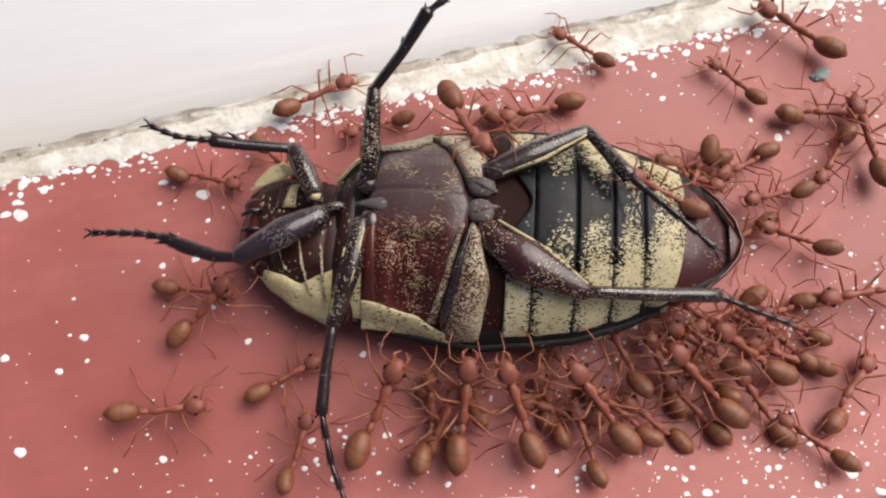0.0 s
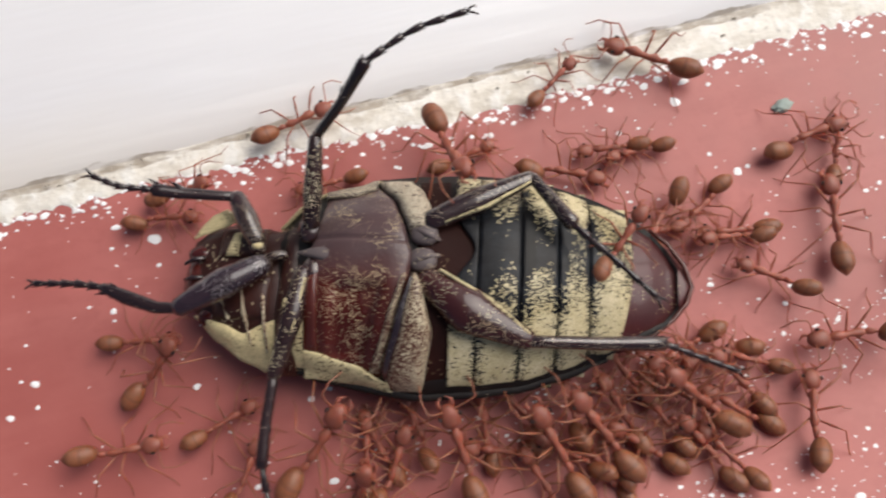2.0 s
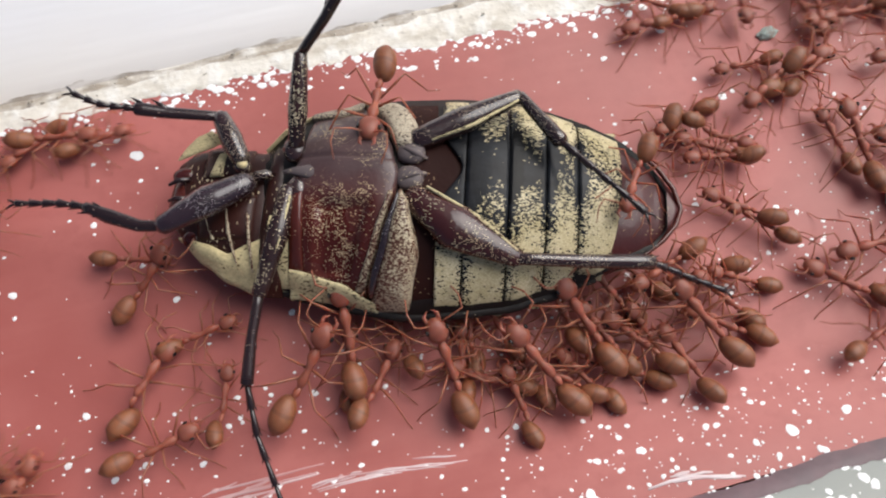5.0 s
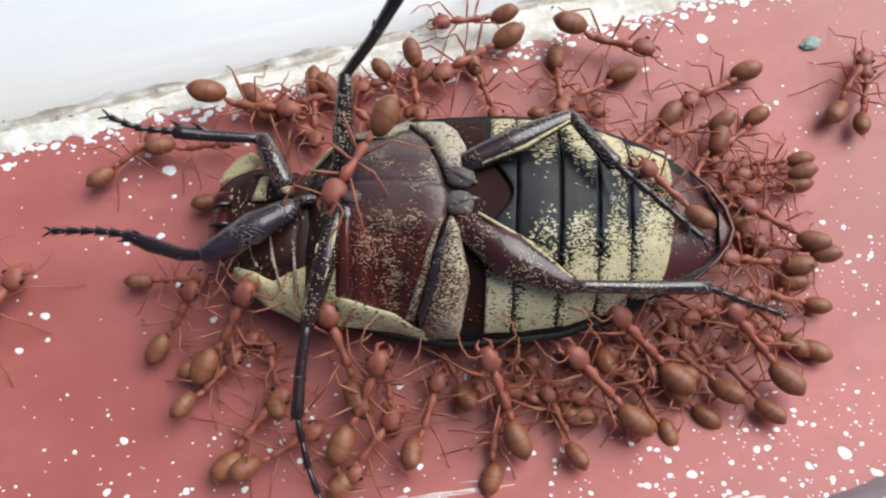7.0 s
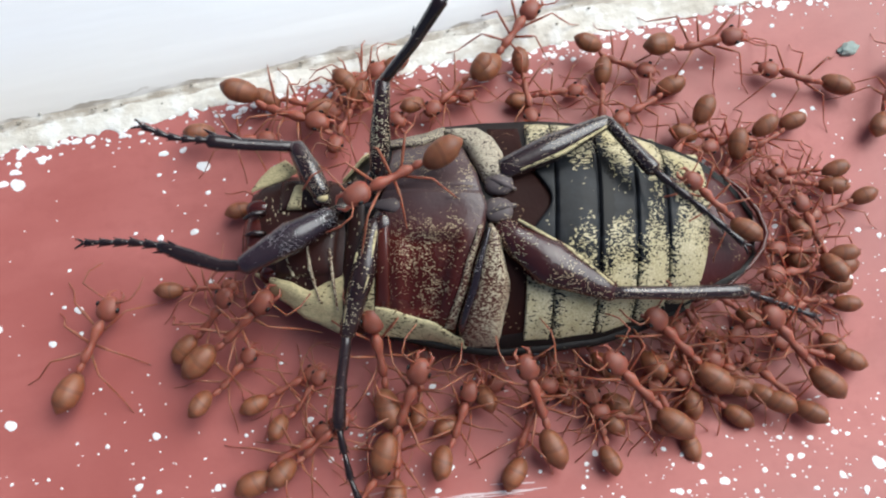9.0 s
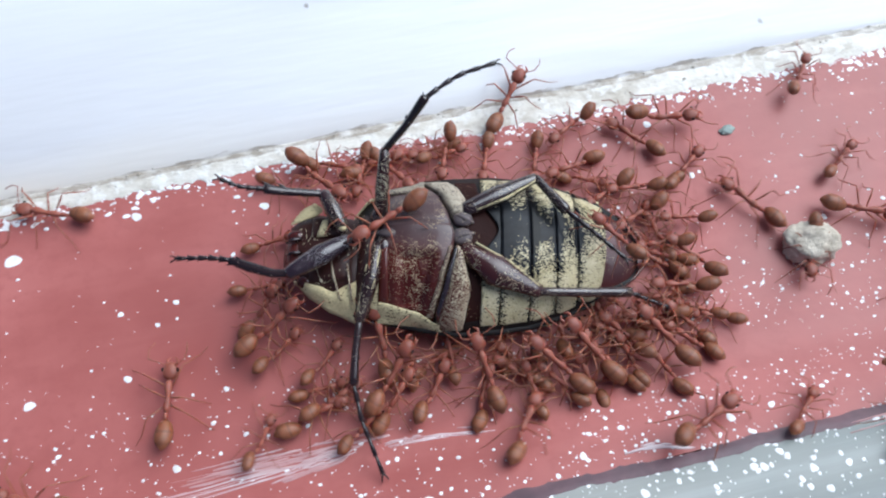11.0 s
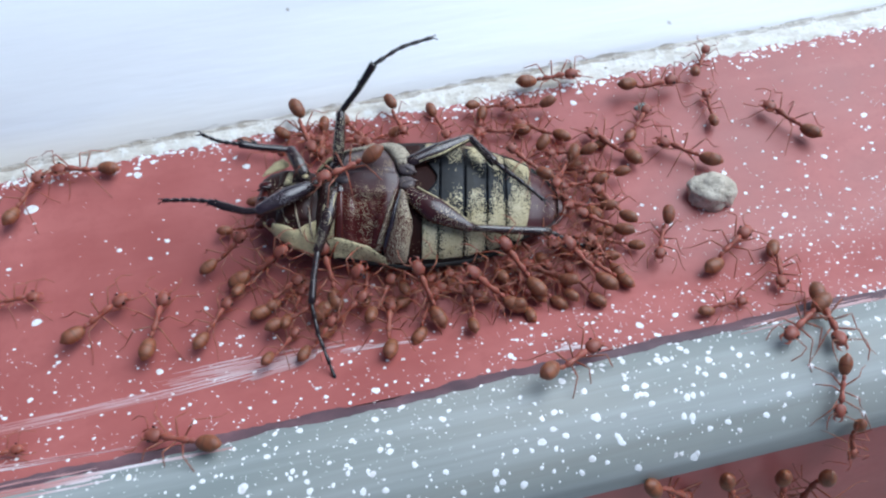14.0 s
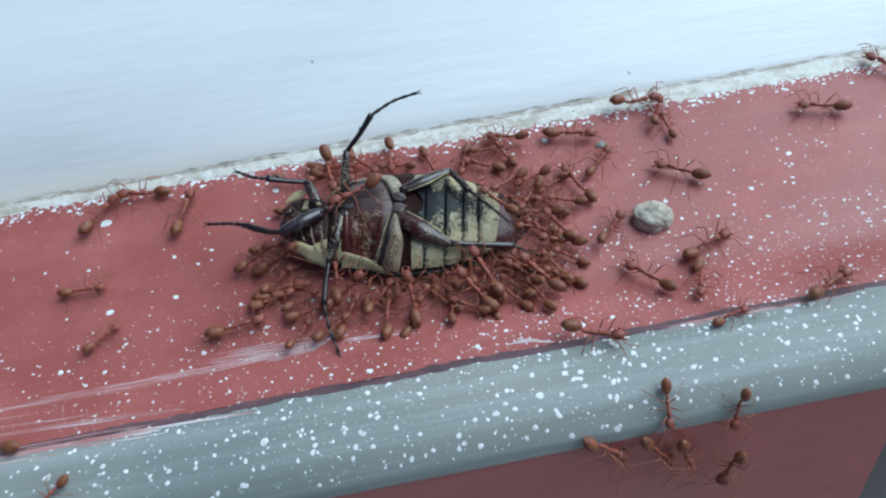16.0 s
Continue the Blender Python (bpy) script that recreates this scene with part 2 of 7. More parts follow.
def breast_material():
    """Chestnut breast plate, greyed with dust along its middle."""
    mat = speckled("dusted_breast", (0.088, 0.015, 0.010), (0.42, 0.29, 0.17), 0.3, 0.18, fscale=14500, coat=0.2)
    tree = mat.node_tree
    bsdf = tree.nodes["Principled BSDF"]
    was = bsdf.inputs["Base Color"].links[0].from_socket
    sep = tree.nodes.new("ShaderNodeSeparateXYZ")
    tree.links.new(coords(tree), sep.inputs[0])
    off = math_node(tree, "ABSOLUTE", math_node(tree, "SUBTRACT", sep.outputs["Y"], 2.0 * MM))
    far_side = math_node(tree, "GREATER_THAN", sep.outputs["Y"], 1.6 * MM)
    off = math_node(tree, "MULTIPLY", off, math_node(tree, "MULTIPLY_ADD", far_side, -0.62, 1.0))
    wide = math_node(tree, "MULTIPLY_ADD", noise_tex(tree, 300, 4), 2.6 * MM, off)
    dust = ramp(tree, math_node(tree, "MULTIPLY", wide, 100), [(0.24, grey(0.85)), (0.50, grey(0.0))])
    hairs, pick = cells(tree, 13000, (0.5, 1, 1))
    drift = ramp(tree, noise_tex(tree, 420, 4), [(0.52, grey(0)), (0.68, grey(0.4))])
    freckle = math_node(tree, "MULTIPLY", math_node(tree, "LESS_THAN", pick, drift), math_node(tree, "LESS_THAN", hairs, 0.5))
    was = mix(tree, freckle, was, (0.42, 0.33, 0.20))
    dust = math_node(tree, "MULTIPLY", dust, math_node(tree, "SUBTRACT", 1.0, freckle))
    tree.links.new(mix(tree, math_node(tree, "MULTIPLY", dust, 0.8), was, (0.082, 0.060, 0.061)), bsdf.inputs["Base Color"])
    rough = bsdf.inputs["Roughness"].links[0].from_socket
    tree.links.new(mix(tree, math_node(tree, "MULTIPLY", dust, 0.7), rough, grey(0.38)), bsdf.inputs["Roughness"])
    return mat


BREAST = breast_material()
HOLLOW = speckled("hollow_chitin", (0.042, 0.012, 0.008), TAN, 0.14, 0.3, stretch=(1, 0.3, 1))
# Grey-white specks here are highlights put into the colour, for foreleg and hip ridge.
FORELEG = speckled("pitted_foreleg", (0.028, 0.012, 0.017), (0.40, 0.38, 0.38), 0.3, 0.14, fscale=22000, coat=1.0, pit=1.0, pitscale=8000)
EYE, _, _b = material("dark_red_eye", 0.12, (0.05, 0.008, 0.006))


def sternite_material():
    """Yellow-cream scales on the flanks, broken by dark specks, thinning to bare black along the middle and at each seam."""
    mat, tree, bsdf = material("scaly_sternite", 0.45, (0.03, 0.03, 0.03), spec=0.13)
    tc = tree.nodes.new("ShaderNodeTexCoord")
    sep = tree.nodes.new("ShaderNodeSeparateXYZ")
    tree.links.new(tc.outputs["Object"], sep.inputs[0])
    u, v = sep.outputs["X"], sep.outputs["Y"]
    away = math_node(tree, "ABSOLUTE", math_node(tree, "SUBTRACT", v, 1.8 * MM))
    bare = node(tree, "ShaderNodeMapRange", From_Min=4.0 * MM, From_Max=13.2 * MM, To_Min=3.2 * MM, To_Max=-0.3 * MM)
    tree.links.new(u, bare.inputs["Value"])
    patch = noise_tex(tree, 420, 5, coords(tree, (0.8, 1, 1)), 0.65)
    ragged = math_node(tree, "MULTIPLY_ADD", math_node(tree, "SUBTRACT", patch, 0.5), 7.5 * MM, math_node(tree, "SUBTRACT", away, bare.outputs["Result"]))
    dens = node(tree, "ShaderNodeMapRange", From_Min=-0.6 * MM, From_Max=3.4 * MM, To_Min=0.03, To_Max=0.95)
    tree.links.new(ragged, dens.inputs["Value"])
    across = math_node(tree, "MULTIPLY", math_node(tree, "SUBTRACT", u, 2.9 * MM), 1 / (12 * MM))
    stops = [(0.0, grey(0.1))]
    for s in (4.5, 7.35, 9.85, 12.05):
        q = (s - 2.9) / 12
        stops += [(q - 0.035, grey(0)), (q - 0.01, grey(0.75)), (q + 0.015, grey(0.75)), (q + 0.075, grey(0))]
    rim = math_node(tree, "MULTIPLY", ramp(tree, across, stops), ramp(tree, away, [(0.0, grey(1)), (0.0045, grey(0.6))]))
    density = math_node(tree, "SUBTRACT", dens.outputs["Result"], rim)
    dist, rnd = cells(tree, 12500, (0.55, 1, 1))
    mask = math_node(tree, "LESS_THAN", rnd, density)
    skin = mix(tree, ramp(tree, patch, [(0.4, grey(0)), (0.65, grey(1))]), (0.007, 0.007, 0.008), (0.022, 0.024, 0.028))
    band = math_node(tree, "MULTIPLY_ADD", math_node(tree, "SUBTRACT", patch, 0.5), 1.2 * MM, math_node(tree, "SUBTRACT", u, 7.85 * MM))
    band = math_node(tree, "LESS_THAN", math_node(tree, "ABSOLUTE", band), 0.42 * MM)
    band = math_node(tree, "MULTIPLY", band, math_node(tree, "GREATER_THAN", math_node(tree, "MULTIPLY_ADD", patch, 3 * MM, v), 0.9 * MM))
    skin = mix(tree, math_node(tree, "MULTIPLY", band, 0.85), skin, (0.004, 0.004, 0.004))
    scales = mix(tree, ramp(tree, patch, [(0.35, grey(0)), (0.7, grey(1))]), (0.46, 0.39, 0.215), (0.68, 0.60, 0.41))
    scales = mix(tree, ramp(tree, dist, [(0.3, grey(0)), (0.7, grey(0.5))]), scales, (0.26, 0.2, 0.1))
    tree.links.new(mix(tree, mask, skin, scales), bsdf.inputs["Base Color"])
    tree.links.new(mix(tree, mask, grey(0.27), grey(0.8)), bsdf.inputs["Roughness"])
    bump(tree, bsdf, mix(tree, 0.6, mask, noise_tex(tree, 3000, 3)), 0.4, 0.00009)
    return mat


STERNITE = sternite_material()


def ant_material(name, base, dark, rough=0.5, bands=False):
    mat, tree, bsdf = material(name, rough, base)
    tone = noise_tex(tree, 700, 3)
    col = mix(tree, ramp(tree, tone, [(0.3, grey(0)), (0.7, grey(1))]), dark, base)
    if bands:
        w = node(tree, "ShaderNodeTexWave", Scale=330.0, Distortion=1.0, Detail=1.0)
        w.bands_direction = "X"
        tree.links.new(coords(tree), w.inputs["Vector"])
        col = mix(tree, ramp(tree, w.outputs["Fac"], [(0.80, grey(0)), (0.95, grey(0.7))]), col, dark)
    tree.links.new(col, bsdf.inputs["Base Color"])
    bsdf.inputs["Subsurface Weight"].default_value = 0.5
    bsdf.inputs["Subsurface Radius"].default_value = (0.0012, 0.0004, 0.0002)
    bsdf.inputs["Subsurface Scale"].default_value = 0.5
    bump(tree, bsdf, noise_tex(tree, 6000, 2), 0.15, 0.00003)
    return mat


ANT_RED = ant_material("ant_red_brown", (0.335, 0.100, 0.060), (0.21, 0.060, 0.037))
ANT_GASTER = ant_material("ant_amber_gaster", (0.30, 0.108, 0.044), (0.155, 0.054, 0.025), 0.5, True)
ANT_LEG = ant_material("ant_leg_orange", (0.31, 0.115, 0.062), (0.20, 0.070, 0.040))
ANT_EYE, _, _b = material("ant_eye_black", 0.2, (0.01, 0.008, 0.008))


def pebble_material():
    mat, tree, bsdf = material("pale_crumb_stone", 0.9, (0.5, 0.46, 0.38))
    n1, n2 = noise_tex(tree, 800, 5), noise_tex(tree, 2500, 3)
    col = mix(tree, ramp(tree, n1, [(0.35, grey(0)), (0.65, grey(1))]), (0.42, 0.36, 0.275), (0.66, 0.585, 0.47))
    col = mix(tree, ramp(tree, n2, [(0.6, grey(0)), (0.75, grey(0.8))]), col, (0.2, 0.17, 0.13))
    tree.links.new(col, bsdf.inputs["Base Color"])
    bump(tree, bsdf, n2, 0.8, 0.0003)
    return mat


PEBBLE = pebble_material()
CHIP = paint_material("grey_green_chip", (0.36, 0.42, 0.37), (0.25, 0.3, 0.27), (0.55, 0.6, 0.55), 0.6, blot=600)
SOIL = paint_material("dark_ground", (0.40, 0.37, 0.33), (0.30, 0.275, 0.24), (0.48, 0.45, 0.40), 0.9, grain=60, blot=3)

# ---- mesh helpers, in millimetres ----


def mesh_of(name, bm, mat, smooth=True):
    for v in bm.verts:
        v.co *= MM
    bmesh.ops.recalc_face_normals(bm, faces=bm.faces)
    data = bpy.data.meshes.new(name)
    bm.to_mesh(data)
    bm.free()
    data.materials.append(mat)
    if smooth:
        data.shade_smooth()
    return data


def part(name, bm, mat, parent, label="", smooth=True):
    ob = new(name, mesh_of(name, bm, mat, smooth))
    ob.parent = parent
    return tagged(ob, label)


def share(ob, parent, m=None):
    """Another part on the mesh of ob."""
    twin = new(ob.name.split(".")[0], ob.data)
    twin.parent = parent
    if m is not None:
        twin.matrix_basis = m
    return twin


def lerp_table(table, x):
    if x <= table[0][0]:
        return table[0][1]
    for (a, p), (b, q) in zip(table, table[1:]):
        if x <= b:
            k = (x - a) / (b - a)
            return p + (q - p) * (k * k * (3 - 2 * k) * 0.5 + k * 0.5)
    return table[-1][1]


def tube(bm, pts, radii, seg=8, flat=1.0):
    """A swept tube with rounded ends through points, with a radius at each."""
    pts = [Vector(p) for p in pts]
    d0, d1 = (pts[1] - pts[0]).normalized(), (pts[-1] - pts[-2]).normalized()
    pts = [pts[0] - d0 * radii[0] * 0.5] + pts + [pts[-1] + d1 * radii[-1] * 0.5]
    radii = [radii[0] * 0.5] + list(radii) + [radii[-1] * 0.5]
    rings, side = [], None
    for i, p in enumerate(pts):
        d = (pts[min(i + 1, len(pts) - 1)] - pts[max(i - 1, 0)]).normalized()
        if side is None:
            side = d.cross(Vector((0, 0, 1)))
            side = side.normalized() if side.length > 0.05 else Vector((1, 0, 0))
        side = (side - d * side.dot(d)).normalized()
        up = side.cross(d)
        rings.append([bm.verts.new(p + (side * math.cos(a) + up * math.sin(a) * flat) * radii[i])
                      for a in (2 * math.pi * k / seg for k in range(seg))])
    for r, s in zip(rings, rings[1:]):
        for k in range(seg):
            bm.faces.new((r[k], r[(k + 1) % seg], s[(k + 1) % seg], s[k]))
    bm.faces.new(rings[0][::-1])
    bm.faces.new(rings[-1])


def blob(bm, at, size, m=None, seg=12, rings=8, power=1.0):
    """An ellipsoid; power below 1 squares it off."""
    made = bmesh.ops.create_uvsphere(bm, u_segments=seg, v_segments=rings, radius=1.0)["verts"]
    for v in made:
        c = Vector([math.copysign(abs(q) ** power, q) * s for q, s in zip(v.co, size)])
        v.co = Vector(at) + ((m.to_3x3() @ c) if m else c)


def sheet(bm, us, vs, at):
    """A grid of at(u, v)."""
    g = [[bm.verts.new(at(u, v)) for v in vs] for u in us]
    for a, b in zip(g, g[1:]):
        for k in range(len(vs) - 1):
            bm.faces.new((a[k], b[k], b[k + 1], a[k + 1]))
    return g


def steps(a, b, n):
    return [a + (b - a) * i / n for i in range(n + 1)]


# ---- the ledge, its lip and the wall ----


def smooth01(k):
    k = min(1.0, max(0.0, k))
    return k * k * (3 - 2 * k)


def ground_height(y):
    """Height of the painted ledge over its width: level, then swelling into a rounded lip."""
    if y > -18:
        return 0.0
    if y > -27.5:
        return 3.0 * smooth01((-18 - y) / 11.0)
    if y > -33:
        return ground_height(-27.499) + (4.5 - ground_height(-27.499)) * math.sin((-27.5 - y) / 5.5 * math.pi / 2)
    if y > -40.6:
        return 0.6 + 3.9 * math.sqrt(max(0.0, 1 - ((-33 - y) / 7.75) ** 2))
    return 0.9 + (y + 40.6) * 3.0


X_STEPS = [-1500, -500, -200] + list(range(-110, 131, 4)) + [200, 500, 1500]


def strip(name, ys, mat, rough=0.05, lift=0.0):
    bm = bmesh.new()

    def at(x, y):
        n = noise.noise(Vector((x * 0.03, y * 0.08, 3.0))) * rough
        return (x, y, ground_height(y) + n + lift)

    sheet(bm, X_STEPS, ys, at)
    return bm


ledge = new("ledge", mesh_of("ledge", strip("ledge", steps(14, -27.5, 48), RED), RED))
tagged(ledge, "red painted cement ledge flecked with white paint", "ledge", kind="structure")


def seam_mesh():
    """A ragged dark line where the red and the grey paint meet."""
    bm = bmesh.new()
    xs = [-1500, -300] + [x * 0.5 for x in range(-200, 240)] + [300, 1500]

    def at(x, k):
        v = Vector((x, 0, 0))
        mid = -27.95 + 0.35 * noise.noise(v * 0.09) + 0.22 * noise.noise(v * 0.5)
        half = 0.55 + 0.28 * noise.noise(v * 0.21 + Vector((3, 0, 0))) + (0.16 * noise.noise(v * 1.4 + Vector((0, k * 9, 0))))
        y = mid + half * k
        return (x, y, ground_height(y) + 0.10 - 0.07 * abs(k))

    sheet(bm, xs, [1, 0.5, 0, -0.5, -1], at)
    return bm


seam = new("trim_seam", mesh_of("trim_seam", seam_mesh(), SEAM))
tagged(seam, "dark mauve seam between red ledge and grey lip", "trim", kind="structure")
lip = new("trim_lip", mesh_of("trim_lip", strip("lip", steps(-27.9, -40.7, 24), GREY_PAINT, lift=0.02), GREY_PAINT))
tagged(lip, "rounded grey painted lip spattered with white paint", "trim", kind="structure")


def lower_face():
    bm = bmesh.new()

    def at(x, k):
        z = 0.6 - k
        end = 61
        return (min(x, end), -40.5 - k * 0.32, z)

    xs = [-1500, -500, -200] + list(range(-110, 111, 5))
    sheet(bm, xs, [0, 2, 5, 10, 20, 40, 80, 165], at)
    sheet(bm, [0, 60, 400], [0, 2, 5, 10, 20, 40, 80, 165], lambda d, k: (61, -40.5 - k * 0.32 + d, -3.5 - k))
    return bm


face = new("wall_lower", mesh_of("wall_lower", lower_face(), RED_FACE_LIT, False))
tagged(face, "red painted face under the grey lip", "wall", kind="structure")


def apron_height(y):
    return 0.35 + (y - 12.3) * 0.30


def apron_mesh():
    """The white painted apron that rises gently from the ledge, with a worn foot."""
    bm = bmesh.new()
    ys = [12.2, 12.5, 12.9, 13.5, 14.5, 16, 18, 20, 23, 26, 30, 36, 45, 60, 90, 160, 400, 900]

    def at(x, y):
        foot = 0.35 * math.exp(-(y - 12.2) / 0.8)
        wave = noise.noise(Vector((x * 0.02, 7.0, y * 0.05))) * 0.3 + noise.noise(Vector((x * 0.12, 2.0, y * 0.45))) * 0.10
        return (x, y, apron_height(y) - foot + wave * (0.3 if y < 13 else 1.0))

    g = sheet(bm, X_STEPS, ys, at)
    low = [bm.verts.new((x, 900, -300)) for x in X_STEPS]
    for k in range(len(X_STEPS) - 1):
        bm.faces.new((g[k][-1], g[k + 1][-1], low[k + 1], low[k]))
    for k in (0, -1):
        bm.faces.new(g[k] + [low[k], bm.verts.new((X_STEPS[k], 12.2, -300))])
    return bm


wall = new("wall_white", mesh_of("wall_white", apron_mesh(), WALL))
tagged(wall, "white painted sloping wall foot with faint grey marks and painted-in shade", "wall", kind="structure")


def lap_edge(x):
    """Where the cream paint ends on the red, a ragged line."""
    v = Vector((x, 0.0, 0.0))
    return 10.2 - 0.95 * smooth01((x + 8) / 18) + 0.5 * noise.noise(v * 0.22) + 0.55 * noise.noise(v * 0.8 + Vector((5, 0, 0))) + 0.45 * noise.noise(v * 2.1)


def lap_mesh():
    bm = bmesh.new()
    xs = [-1500, -300] + [x * 0.4 for x in range(-250, 300)] + [300, 1500]

    def at(x, k):
        y = lap_edge(x) * (1 - k) + 12.7 * k
        z = 0.0 if k == 0 else 0.09 + 0.06 * noise.noise(Vector((x * 0.5, k * 3, 0))) + 0.34 * max(0, k - 0.6) ** 1.5
        return (x, y, z)

    sheet(bm, xs, [0, 0.08, 0.3, 0.55, 0.75, 0.88, 1.0], at)
    return bm


lap = new("baseboard_lap", mesh_of("baseboard_lap", lap_mesh(), CREAM))
tagged(lap, "ragged cream paint lapped from wall onto ledge", "paint edge", kind="structure")


def grime_line():
    """Specks of dirt caught in the crease at the foot of the wall."""
    bm = bmesh.new()
    rnd = random.Random(4)
    for _ in range(260):
        x = rnd.uniform(-80, 105)
        k = 0.5 + 0.5 * noise.noise(Vector((x * 0.13, 0, 0))) + 0.35 * noise.noise(Vector((x * 0.6, 3, 0)))
        if rnd.random() > k * 0.9:
            continue
        y = 12.1 + rnd.gauss(0, 0.22) - (abs(rnd.gauss(0, 0.9)) if rnd.random() < 0.25 else 0)
        r = rnd.uniform(0.03, 0.12)
        z = 0.22 if y < 11.9 else 0.34
        blob(bm, (x, y, z), (r * rnd.uniform(1, 2.6), r, 0.06), None, 5, 4)
    return bm


grime = new("dirt_line", mesh_of("dirt_line", grime_line(), GRIME))
tagged(grime, "broken line of grey dirt in wall crease", "dirt", kind="stuff")


def fleck(bm, x, y, r, rnd, stretch=1.0):
    """A small dried drop of paint: a low irregular dome."""
    n = 14 if r > 0.2 else 8
    z = ground_height(y)
    dz = (ground_height(y + 0.2) - ground_height(y - 0.2)) / 0.4
    ph = rnd.uniform(0, 6.3)
    rim, top = [], []
    for k in range(n):
        a = 2 * math.pi * k / n
        rr = r * (1 + 0.13 * math.sin(2 * a + ph) + 0.07 * math.sin(3 * a + 2.1 * ph) + 0.04 * math.sin(5 * a + 1.3 * ph))
        dx, dy = rr * math.cos(a) * stretch, rr * math.sin(a)
        rim.append(bm.verts.new((x + dx, y + dy, z + dy * dz + 0.01)))
        top.append(bm.verts.new((x + dx * 0.75, y + dy * 0.75, z + dy * 0.75 * dz + 0.03 + 0.02 * min(r, 0.5))))
    for k in range(n):
        bm.faces.new((rim[k], rim[(k + 1) % n], top[(k + 1) % n], top[k]))
    bm.faces.new(top)


# drops that stand out: x, y, radius
DROPS = [(-16.7, 5.9, 0.55), (-29.6, 7.6, 0.6), (-27.7, 9.1, 0.4), (-26.7, -2.4, 0.35), (-28.7, -4.3, 0.3), (-23.0, -12.0, 0.32),
         (-18.2, 1.2, 0.32), (-32.0, -9.0, 0.45), (24.7, 6.2, 0.5), (27.4, -0.6, 0.42), (19.5, 4.8, 0.3), (-8.0, -14.5, 0.34),
         (-4.7, -13.4, 0.28), (4.6, -20.3, 0.32), (39.1, -8.1, 0.4), (25.9, -25.1, 0.4), (-4.8, -18.8, 0.28), (-13.1, -14.8, 0.25),
         (21.8, -25.4, 0.5), (-28.4, -18.3, 0.55), (-41.2, -9.5, 0.6), (43.7, -15.2, 0.45), (51.8, -8.6, 0.45), (59.4, -3.9, 0.5),
         (-42.1, 5.5, 0.9), (-32.1, -2.5, 0.3), (-24.6, -14.9, 0.3), (-47.6, -17.2, 0.45), (13.7, -34.4, 0.75), (13.4, -31.6, 0.55),
         (-7.1, -29.6, 0.6), (11.7, -30.0, 0.65), (-0.7, -31.2, 0.6), (22.5, -30.2, 0.6), (-6.5, -26.3, 0.5), (8.0, -35.5, 0.7)]

# smaller drops of the same spatter
SMALL_DROPS = [(-20.2, -33.5, 0.75), (-14.2, -35.1, 0.5), (-9.4, -36.2, 0.5), (-20.8, -29.4, 0.34), (-17.7, -31, 0.45), (-10.2, -33.9, 0.34), (-6.3, -32.6, 0.34), (7.4, -37.7, 0.28), (2.8, -38.6, 0.39), (10.4, -35.4, 0.45), (4.9, -29.2, 0.29), (26.2, -37.5, 0.4), (7.8, -27.8, 0.3), (26.8, -31.8, 0.23), (26.7, -28.8, 0.3), (35.6, -30, 0.3), (22.1, -33.6, 0.29), (7.6, -32.6, 0.23), (-41.7, -18.4, 0.37), (-44.1, -19.9, 0.3), (-21.8, -16.6, 0.25), (-28.3, -18.3, 0.37), (7.7, -25.7, 0.36), (-44.4, -2.1, 0.27), (-1.3, -26.4, 0.24), (11.9, -24, 0.31), (16.6, -23.7, 0.25), (19.2, -25.5, 0.24), (13.3, -28.4, 0.24), (-32.1, -2.4, 0.27), (-38.9, -14.8, 0.25)]


def drop(x, y, r, rnd, stretch):
    """One drop that stands out, a part of the surface that it dried on."""
    bm = bmesh.new()
    fleck(bm, x, y, r, rnd, stretch)
    part("paint_drop", bm, FLECK, ledge if y > -27.4 else lip)


def flecks():
    bm = bmesh.new()
    rnd = random.Random(11)

    def put(x, y, r, stretch=1.0):
        if r > 0.19 and -60 < x < 80:
            drop(x, y, r, rnd, stretch)
        else:
            fleck(bm, x, y, r, rnd, stretch)

    for x, y, r in DROPS:
        put(x, y, r * (0.75 if y > -27 else 0.56), 1.15)
    for x, y, r in SMALL_DROPS:
        put(x, y, r * (0.9 if y > -27 else 0.7), 1.1)
    for _ in range(5600):
        x = rnd.uniform(-75, 100)
        u = rnd.random()
        y = 10.3 - 38 * (1 - u ** 1.5) if rnd.random() < 0.55 else rnd.uniform(-27.5, -12)
        if rnd.random() < (0.5 if x < 5 else 0.15 if x < 18 else 0.0):
            continue
        put(x, y, 0.05 + 0.17 * rnd.random() ** 5, 1.2)
    for _ in range(1300):
        x = rnd.uniform(-80, 100)
        y = lap_edge(x) - abs(rnd.gauss(0, 1.0)) + 0.3
        put(x, y, 0.06 + 0.22 * rnd.random() ** 2.6, 1.4)
    for _ in range(2700):
        x, y = rnd.uniform(-75, 100), -27.6 - 12.2 * rnd.random() ** 1.4
        put(x, y, 0.06 + 0.3 * rnd.random() ** 5)
    return bm


spatter = new("paint_flecks", mesh_of("paint_flecks", flecks(), FLECK))
tagged(spatter, "dried white paint flecks spattered over the ledge", "paint flecks", kind="stuff")


